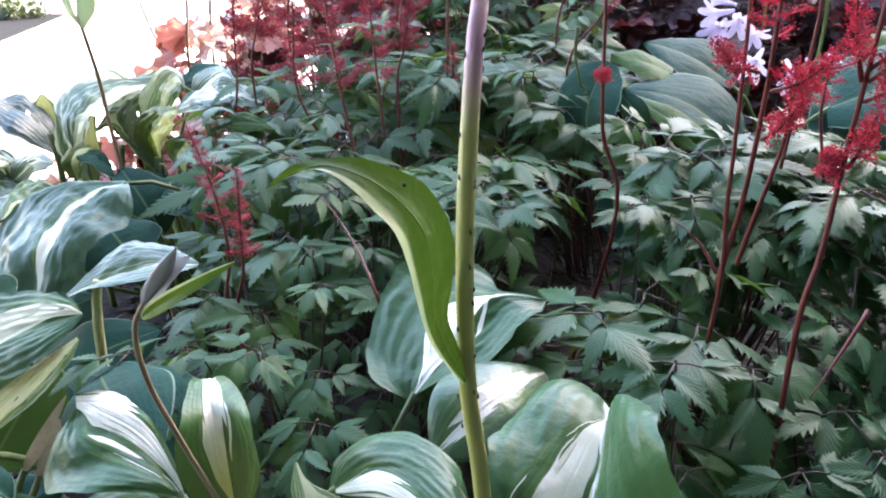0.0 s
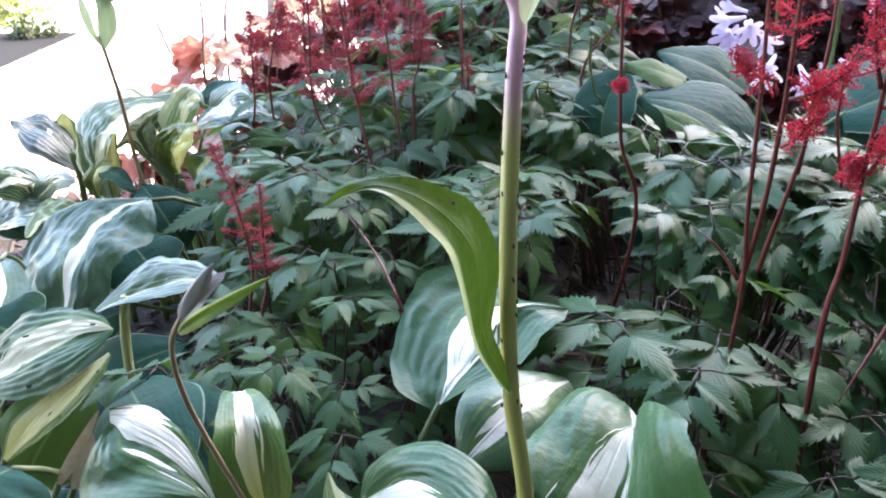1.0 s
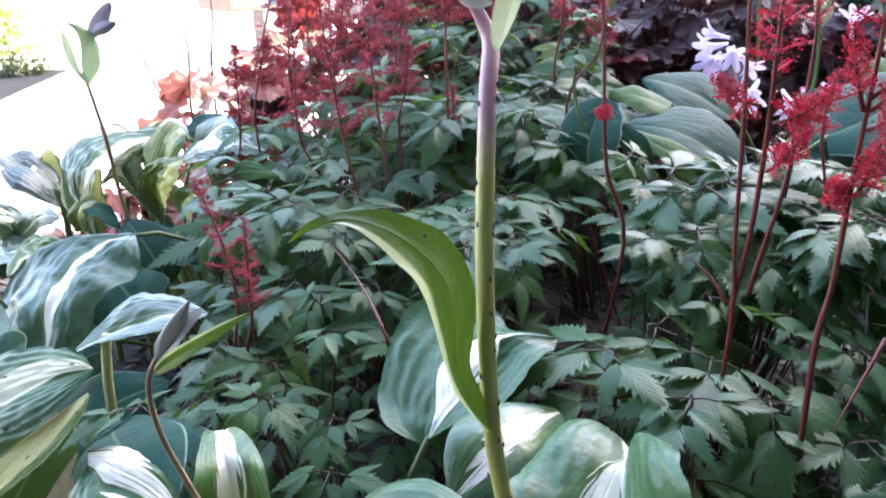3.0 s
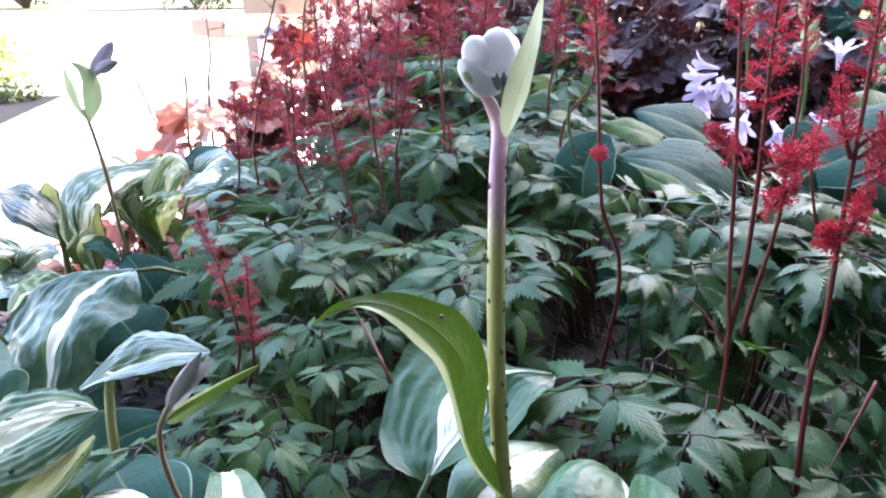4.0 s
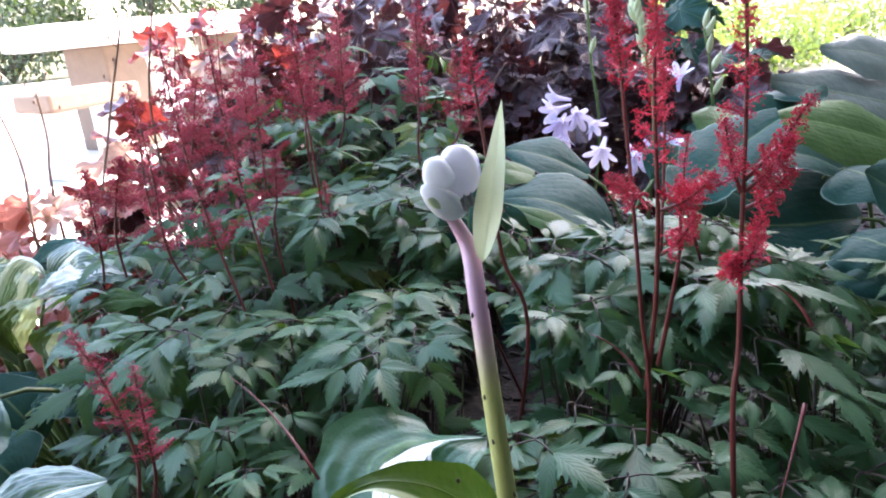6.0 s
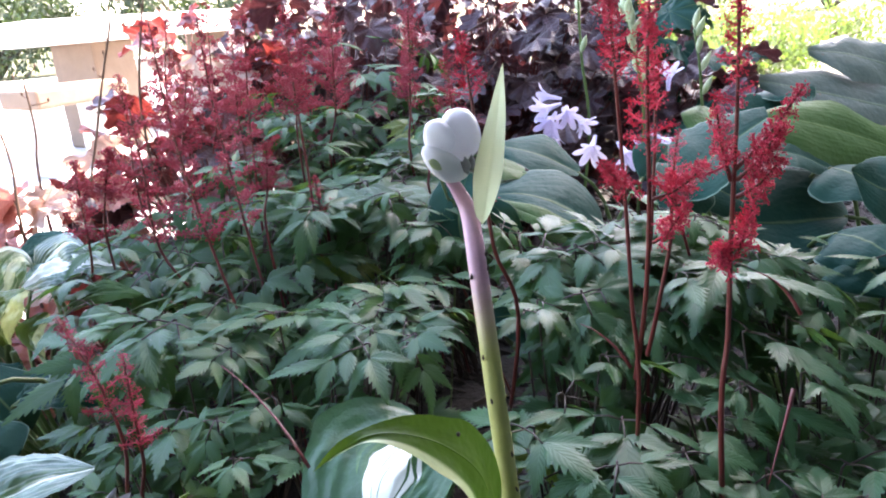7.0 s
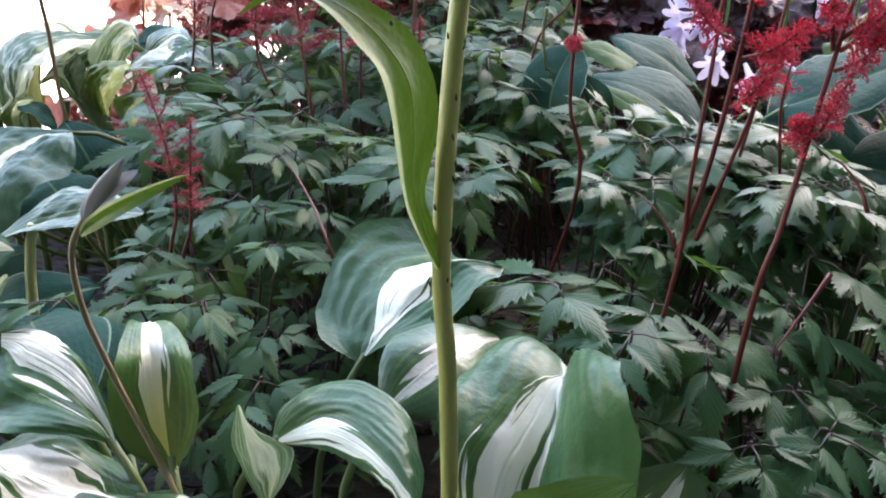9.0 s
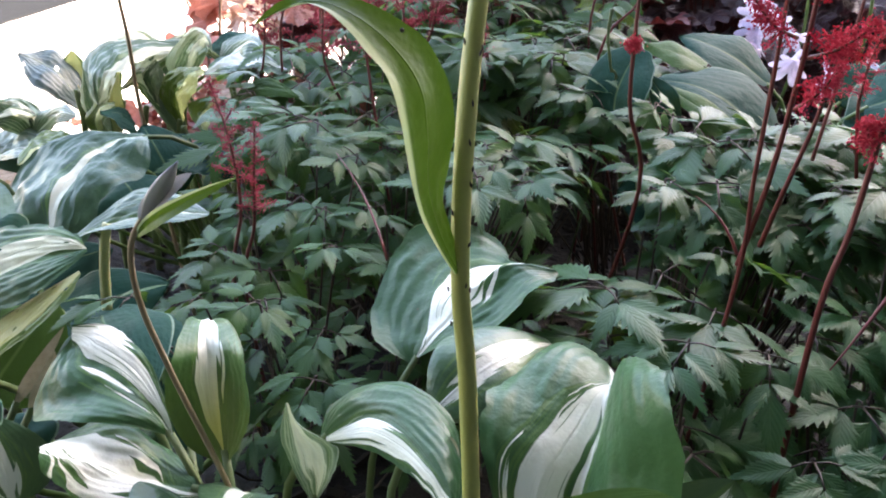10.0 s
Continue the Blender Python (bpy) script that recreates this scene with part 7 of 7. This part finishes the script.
for root, foot, p1, p2, p3, p4, share, spread, nb in (
    (3, (-0.06, 0.94, 0), (-0.08, 0.9, 0.224), (-0.127, 0.93, 0.41), (-0.151, 0.95, 0.546), (-0.159, 0.97, 0.655), 0.50, 0.054, 28),
    (3, (-0.06, 1.0, 0), (-0.068, 0.95, 0.247), (-0.094, 0.98, 0.41), (-0.112, 1.0, 0.552), (-0.114, 1.0, 0.654), 0.54, 0.050, 27),
    (4, (0.02, 1.1, 0), (-0.012, 1.06, 0.265), (-0.021, 1.06, 0.487), (-0.024, 1.06, 0.585), (-0.024, 1.06, 0.658), 0.62, 0.054, 25),
    (5, (-0.26, 1.1, 0), (-0.303, 1.02, 0.265), (-0.292, 1.02, 0.386), (-0.289, 1.02, 0.461), (-0.287, 1.02, 0.505), 0.55, 0.043, 18),
    (5, (-0.22, 1.2, 0), (-0.223, 1.12, 0.296), (-0.258, 1.14, 0.42), (-0.26, 1.16, 0.522), (-0.26, 1.16, 0.592), 0.45, 0.061, 25),
    (4, (0.0, 1.2, 0), (-0.093, 1.15, 0.285), (-0.1, 1.16, 0.471), (-0.097, 1.18, 0.564), (-0.087, 1.18, 0.654), 0.5, 0.061, 25),
    (8, (0.1, 1.42, 0), (0.001, 1.32, 0.377), (0.014, 1.32, 0.498), (0.02, 1.32, 0.585), (0.027, 1.32, 0.676), 0.5, 0.065, 25),
    (12, (0.2, 1.3, 0), (0.124, 1.18, 0.398), (0.126, 1.18, 0.513), (0.131, 1.18, 0.582), (0.134, 1.18, 0.648), 0.5, 0.036, 20),
    (5, (-0.3, 1.3, 0), (-0.207, 1.28, 0.312), (-0.237, 1.3, 0.45), (-0.236, 1.3, 0.557), (-0.217, 1.3, 0.658), 0.4, 0.072, 25),
    (4, (0.0, 1.05, 0), (-0.004, 1.05, 0.375), (-0.008, 1.04, 0.401), (-0.01, 1.04, 0.431), (-0.011, 1.04, 0.454), 0.3, 0.025, 12),
    (3, (-0.2, 1.05, 0), (-0.159, 1.0, 0.273), (-0.203, 1.0, 0.391), (-0.21, 1.02, 0.482), (-0.218, 1.04, 0.557), 0.5, 0.043, 20),
    (8, (0.0, 1.5, 0), (-0.199, 1.45, 0.351), (-0.199, 1.45, 0.486), (-0.191, 1.45, 0.593), (-0.183, 1.45, 0.685), 0.4, 0.072, 23),
    (9, (-0.15, 0.68, 0), (-0.169, 0.66, 0.238), (-0.165, 0.67, 0.321), (-0.179, 0.68, 0.383), (-0.206, 0.7, 0.429), 0.62, 0.022, 20),
    (9, (-0.13, 0.68, 0), (-0.157, 0.66, 0.238), (-0.153, 0.67, 0.304), (-0.152, 0.67, 0.344), (-0.154, 0.68, 0.4), 0.62, 0.020, 16),
    (3, (-0.249, 1.06, 0), (-0.261, 1.03, 0.248), (-0.269, 1.02, 0.4), (-0.262, 1.02, 0.452), (-0.243, 1.02, 0.515), 0.75, 0.05, 24),
    (5, (-0.195, 1.26, 0), (-0.207, 1.23, 0.273), (-0.215, 1.22, 0.44), (-0.202, 1.22, 0.506), (-0.183, 1.22, 0.586), 0.73, 0.06, 24),
    (8, (-0.125, 1.4, 0), (-0.137, 1.37, 0.281), (-0.145, 1.36, 0.454), (-0.144, 1.36, 0.531), (-0.136, 1.36, 0.625), 0.7, 0.07, 24),
    (4, (-0.02, 1.24, 0), (-0.032, 1.21, 0.288), (-0.04, 1.2, 0.465), (-0.034, 1.2, 0.532), (-0.017, 1.2, 0.615), 0.73, 0.06, 24),
    (8, (0.015, 1.46, 0), (0.003, 1.43, 0.299), (-0.005, 1.42, 0.483), (0.01, 1.42, 0.558), (0.017, 1.42, 0.65), 0.72, 0.065, 24),
    (12, (0.156, 1.34, 0), (0.144, 1.31, 0.281), (0.136, 1.3, 0.453), (0.13, 1.3, 0.512), (0.13, 1.3, 0.585), 0.75, 0.04, 24),
    (3, (-0.054, 1.04, 0), (-0.066, 1.01, 0.251), (-0.074, 1.0, 0.405), (-0.066, 1.0, 0.451), (-0.059, 1.0, 0.508), 0.77, 0.03, 24),
    (12, (0.169, 1.44, 0), (0.157, 1.41, 0.324), (0.149, 1.4, 0.523), (0.152, 1.4, 0.596), (0.151, 1.4, 0.686), 0.74, 0.05, 24),
    (12, (0.26, 1.2, 0), (0.138, 1.1, 0.384), (0.175, 1.12, 0.489), (0.177, 1.12, 0.548), (0.176, 1.12, 0.591), 0.5, 0.045, 18),
):
    flower_stalk(plants[root], [foot, p1, p2, p3, p4], share, spread * (0.72 if spread > 0.03 else 1.0), M_PLUME_DARK, 0.0020, DARKPL, branches=nb, dense=0.6 if spread > 0.03 else 1.2, floret=0.0019 if spread > 0.03 else 0.0010)
# bare red stalks that lean through the leaves
for k, a, b2 in ((9, (-0.007, 0.58, 0.338), (-0.074, 0.66, 0.388)), (2, (0.275, 0.45, 0.432), (0.246, 0.42, 0.397)), (1, (0.239, 0.6, 0.374), (0.206, 0.62, 0.406)), (7, (0.308, 0.5, 0.451), (0.289, 0.52, 0.474))):
    tube("stalk", bezier(a, tuple((p + q) / 2 + 0.006 for p, q in zip(a, b2)), b2, 6), 0.0014, 0.0003, M_RED_STALK, plants[k], "bare red stalk", 6)


# ---- heuchera ----
def heuchera_blade(size, seed, ruffle=0.12):
    """A rounded, lobed and ruffled leaf; its stalk meets it at the origin."""
    rng = random.Random(seed)
    verts, uvs, faces = [(0, 0, 0)], [(0.5, 0.0)], []
    rings, seg = 5, 42
    ph = rng.uniform(0, 6.28)
    for j in range(1, rings + 1):
        t = j / rings
        for k in range(seg):
            a = 2 * math.pi * k / seg
            lobes = 1 + 0.13 * math.cos(a * 7 + ph) * t + 0.05 * math.cos(a * 21) * t
            notch = 1 - 0.45 * math.exp(-((a - math.pi) / 0.25) ** 2)
            r = size * t * lobes * notch * 0.5
            z = ruffle * size * t * t * math.sin(a * 7 + ph * 2) * 0.6 + 0.10 * size * t * math.cos(a * 2 + ph) * t
            verts.append((r * math.cos(a) + 0.2 * size * t, r * math.sin(a), z))
            uvs.append((0.5 + 0.5 * t * abs(math.sin(a * 3.5)), t))
    for k in range(seg):
        faces.append((0, 1 + k, 1 + (k + 1) % seg))
    for j in range(rings - 1):
        for k in range(seg):
            a, b2 = 1 + j * seg + k, 1 + j * seg + (k + 1) % seg
            faces.append((a, a + seg, b2 + seg, b2))
    return verts, faces, uvs


def heuchera(at, spread, top, count, mats, label, seed, size=0.07):
    rng = random.Random(seed)
    plant = thing("heuchera", at, label, "heuchera plant", "heucheras")
    shapes = {}
    for mi, mat in enumerate(mats):
        for s in range(3):
            v, f, uv = heuchera_blade(size, seed * 10 + mi * 3 + s)
            shapes[mi, s] = mesh_from("heuchera_leaf", v, f, mat, uv)
    for i in range(count):
        a, r = rng.uniform(0, 6.28), spread * math.sqrt(rng.random())
        x, y = at[0] + r * math.cos(a), at[1] + r * math.sin(a)
        z = top * (1 - 0.55 * (r / spread) ** 2) * rng.uniform(0.6, 1.05)
        mi = min(int(rng.random() * len(mats)), len(mats) - 1)
        m = Matrix.Translation((x, y, z)) @ Euler((radians(rng.uniform(-30, 60)), radians(rng.uniform(-20, 45)), a + rng.uniform(-0.7, 0.7))).to_matrix().to_4x4() @ Matrix.Scale(rng.uniform(0.7, 1.3), 4)
        link_mesh("leaf", shapes[mi, i % 3], plant, "", m)
        foot = Vector((at[0] + rng.uniform(-0.02, 0.02), at[1] + rng.uniform(-0.02, 0.02), 0))
        end = Vector((x, y, z))
        tube("petiole", bezier(foot, foot.lerp(end, 0.4) + Vector((0, 0, 0.08)), end, 5), 0.0016, 0.0012, M_RED_STALK, plant, "", 5)
    return plant


heu = heuchera((-0.50, 1.46, 0), 0.18, 0.42, 60, [M_HEUCHERA, M_HEUCHERA, M_HEUCHERA_DRY], "heuchera with orange-red and tan ruffled leaves", 21, 0.075)
heuchera((-0.659, 1.32, 0), 0.15, 0.212, 60, [M_HEUCHERA, M_HEUCHERA_DRY, M_HEUCHERA_WINE], "low heuchera with tan and brick-red leaves", 29, 0.055)
heuchera((-0.26, 1.66, 0), 0.28, 0.66, 170, [M_HEUCHERA_WINE, M_HEUCHERA_WINE, M_HEUCHERA_DARK, M_HEUCHERA_DRY], "heuchera with faded tan and red leaves", 22, 0.075)
heuchera((0.0, 1.80, 0), 0.36, 0.74, 400, [M_HEUCHERA_DARK, M_HEUCHERA_DARK, M_HEUCHERA_DARK, M_HEUCHERA_WINE], "dark purple-leaved heuchera with dry brown leaves", 23, 0.07)
heuchera((0.42, 1.95, 0), 0.40, 0.76, 440, [M_HEUCHERA_DARK], "dark purple-leaved heuchera in deep shade", 24, 0.07)
heuchera((0.80, 1.95, 0), 0.34, 0.62, 170, [M_HEUCHERA_DARK, M_HEUCHERA_DARK, M_HOSTA_BLUE], "dark purple-leaved heuchera among hostas", 25, 0.085)
heuchera((0.15, 2.3, 0), 0.40, 0.80, 300, [M_HEUCHERA_DARK], "dark purple-leaved heuchera in deep shade", 27, 0.085)
heuchera((0.75, 2.45, 0), 0.40, 0.74, 280, [M_HEUCHERA_DARK], "dark purple-leaved heuchera in deep shade", 28, 0.085)
heuchera((0.30, 1.62, 0), 0.16, 0.30, 50, [M_HEUCHERA_DARK], "dark purple-leaved heuchera among hostas", 26, 0.075)

heuchera((-0.375, 1.27, 0), 0.12, 0.422, 44, [M_HEUCHERA_DRY, M_HEUCHERA, M_HEUCHERA_DRY, M_HEUCHERA_WINE], "heuchera with pale tan and pink leaves among the plumes", 30, 0.062)

# airy heuchera stalks against the light
for i, (a, b2, c) in enumerate((((-0.518, 1.35, 0.339), (-0.514, 1.36, 0.48), (-0.557, 1.38, 0.643)), ((-0.423, 1.4, 0.337), (-0.384, 1.4, 0.493), (-0.327, 1.4, 0.663)), ((-0.516, 1.45, 0.384), (-0.502, 1.45, 0.494), (-0.501, 1.45, 0.581)), ((-0.308, 1.4, 0.41), (-0.303, 1.4, 0.553), (-0.268, 1.4, 0.703)), ((-0.569, 1.4, 0.291), (-0.606, 1.4, 0.388), (-0.638, 1.4, 0.49)))):
    st = thing("heuchera_stalk", (a[0], a[1], 0), "thin brown airy flower stalk with tiny dry bells", "flower stalk", "airy stalks")
    line = smooth_path([(a[0], a[1], 0), a, b2, c], 6)
    tube("stalk", line, 0.0030, 0.0018, M_TWIG, st, "", 6)
    r2 = random.Random(60 + i)
    for k in range(4):
        q = line[-1 - k]
        e = q + Vector((r2.uniform(-0.03, 0.03), r2.uniform(-0.01, 0.01), r2.uniform(0.0, 0.02)))
        tube("sprig", [q, q.lerp(e, 0.6), e], 0.0012, 0.0009, M_TWIG, st, "", 5)
        pod("bell", e, e + Vector((0.002, 0, 0.008)), 0.0022, M_TWIG, st, n=5, sides=6)

# dry twigs over the dark leaves
for i, (a, b2) in enumerate((((0.302, 1.7, 0.519), (0.405, 1.7, 0.648)), ((0.445, 1.75, 0.458), (0.568, 1.75, 0.616)), ((0.187, 1.75, 0.535), (0.446, 1.75, 0.658)), ((0.262, 1.6, 0.452), (0.332, 1.6, 0.535)), ((0.348, 1.75, 0.584), (0.471, 1.75, 0.69)))):
    tg = tube("twig", bezier(a, tuple((p + q) / 2 + 0.01 for p, q in zip(a, b2)), b2, 7), 0.0028, 0.0014, M_TWIG, None, "", 6, 0.05)
    tagged(tg, "dry brown twig lying over dark leaves", "twig", "dry twigs")

# ---- beyond the bed ----
def leaf_cloud(name, blobs, count, size, mat, seed):
    """A crown of many small leaves gathered in uneven clumps."""
    r3 = random.Random(seed)
    verts, faces, uvs = [], [], []
    for i in range(count):
        c, rad = r3.choice(blobs)
        d = Vector((r3.gauss(0, 1), r3.gauss(0, 1), r3.gauss(0, 1)))
        d = d.normalized() * rad * (r3.random() ** 0.45)
        p = Vector(c) + d
        m = Matrix.Translation(p) @ Euler((r3.uniform(0, 6.28), r3.uniform(0, 6.28), r3.uniform(0, 6.28))).to_matrix().to_4x4()
        s = size * r3.uniform(0.6, 1.3)
        o = len(verts)
        verts += [tuple(m @ Vector(q)) for q in ((0, 0, 0), (0.45 * s, 0.26 * s, 0.05 * s), (s, 0, 0), (0.45 * s, -0.26 * s, 0.05 * s))]
        uvs += [(0.5, 0), (1, 0.45), (0.5, 1), (0, 0.45)]
        faces += [(o, o + 1, o + 2), (o, o + 2, o + 3)]
    return mesh_from(name, verts, faces, mat, uvs, smooth=False)


def shrub(at, radius, height, mat, label, seed, count=5000, size=0.06):
    r4 = random.Random(seed)
    sh = thing("shrub", at, label, "shrub")
    blobs = []
    for i in range(14):
        a, r = r4.uniform(0, 6.28), radius * math.sqrt(r4.random()) * 0.75
        c = Vector((at[0] + r * math.cos(a), at[1] + r * math.sin(a), at[2] + height * r4.uniform(0.25, 0.9)))
        blobs.append((c, radius * r4.uniform(0.25, 0.42)))
        tube("branch", bezier(at, Vector(at).lerp(c, 0.5) + Vector((0, 0, 0.1 * height)), c, 6), 0.02 * radius, 0.006 * radius, M_BARK, sh, "", 6)
    link_mesh("crown", leaf_cloud("crown", blobs, count, size, mat, seed), sh)
    return sh


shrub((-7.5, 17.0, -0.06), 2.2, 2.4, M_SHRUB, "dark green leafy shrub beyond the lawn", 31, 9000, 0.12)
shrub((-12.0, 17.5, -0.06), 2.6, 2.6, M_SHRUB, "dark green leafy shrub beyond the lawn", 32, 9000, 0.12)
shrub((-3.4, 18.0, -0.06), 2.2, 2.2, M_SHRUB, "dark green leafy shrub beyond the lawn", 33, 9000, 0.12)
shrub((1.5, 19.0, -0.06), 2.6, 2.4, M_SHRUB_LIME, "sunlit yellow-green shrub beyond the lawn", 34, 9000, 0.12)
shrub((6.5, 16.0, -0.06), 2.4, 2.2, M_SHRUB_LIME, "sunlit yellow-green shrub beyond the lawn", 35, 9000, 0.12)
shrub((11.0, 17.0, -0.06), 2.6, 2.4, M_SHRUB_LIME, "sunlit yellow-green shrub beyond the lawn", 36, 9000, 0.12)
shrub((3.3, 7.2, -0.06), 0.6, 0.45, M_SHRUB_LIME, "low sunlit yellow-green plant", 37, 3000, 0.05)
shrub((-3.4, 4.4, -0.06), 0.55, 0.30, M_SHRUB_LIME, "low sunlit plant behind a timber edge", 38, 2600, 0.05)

shrub((-2.72, 3.92, -0.004), 0.16, 0.07, M_SHRUB, "low dark green plant on the strip of painted shadow", 39, 900, 0.025)
# concrete table and its seats in full sun
tb = thing("garden_table", (-1.214, 5.4, -0.012), "pale concrete garden table with slab seats in full sun", "garden table")
link_mesh("table_top", box_mesh("table_top", -0.99, 0.99, -0.32, 0.32, -0.07, 0.07, M_STONE, 0.02, 2, 0.008, 4), tb, "pale concrete slab", pose(-1.214, 5.4, 0.68, 0, 0, 54.1))
for dx in (-0.55, 0.5):
    link_mesh("support", box_mesh("support", -0.14, 0.14, -0.2, 0.2, 0, 0.622, M_TABLE_BROWN, 0.015, 2, 0.006, 5), tb, "brown block support", pose(-1.214, 5.4, -0.012, 0, 0, 54.1) @ pose(dx, 0, 0))
# the short seat is brown all over, to give its face in shadow
for x, y, z, half, mt in ((-1.361, 5.9, 0.428, 0.50, M_STONE), (-1.423, 4.1, 0.378, 0.26, M_TABLE_BROWN)):
    seat = link_mesh("seat", box_mesh("seat", -half, half, -0.15, 0.15, -0.045, 0.045, mt, 0.015, 2, 0.006, 6), tb, "seat slab", pose(x, y, z, 0, 0, 54.1))
    for dx in (-0.6, 0.6):
        link_mesh("seat_leg", box_mesh("seat_leg", -0.05, 0.05, -0.10, 0.10, 0, z - 0.045 + 0.012, M_STONE, 0.012, 2, 0.006, 7), seat, "", pose(x, y, -0.012, 0, 0, 54.1) @ pose(dx * half, 0, 0))
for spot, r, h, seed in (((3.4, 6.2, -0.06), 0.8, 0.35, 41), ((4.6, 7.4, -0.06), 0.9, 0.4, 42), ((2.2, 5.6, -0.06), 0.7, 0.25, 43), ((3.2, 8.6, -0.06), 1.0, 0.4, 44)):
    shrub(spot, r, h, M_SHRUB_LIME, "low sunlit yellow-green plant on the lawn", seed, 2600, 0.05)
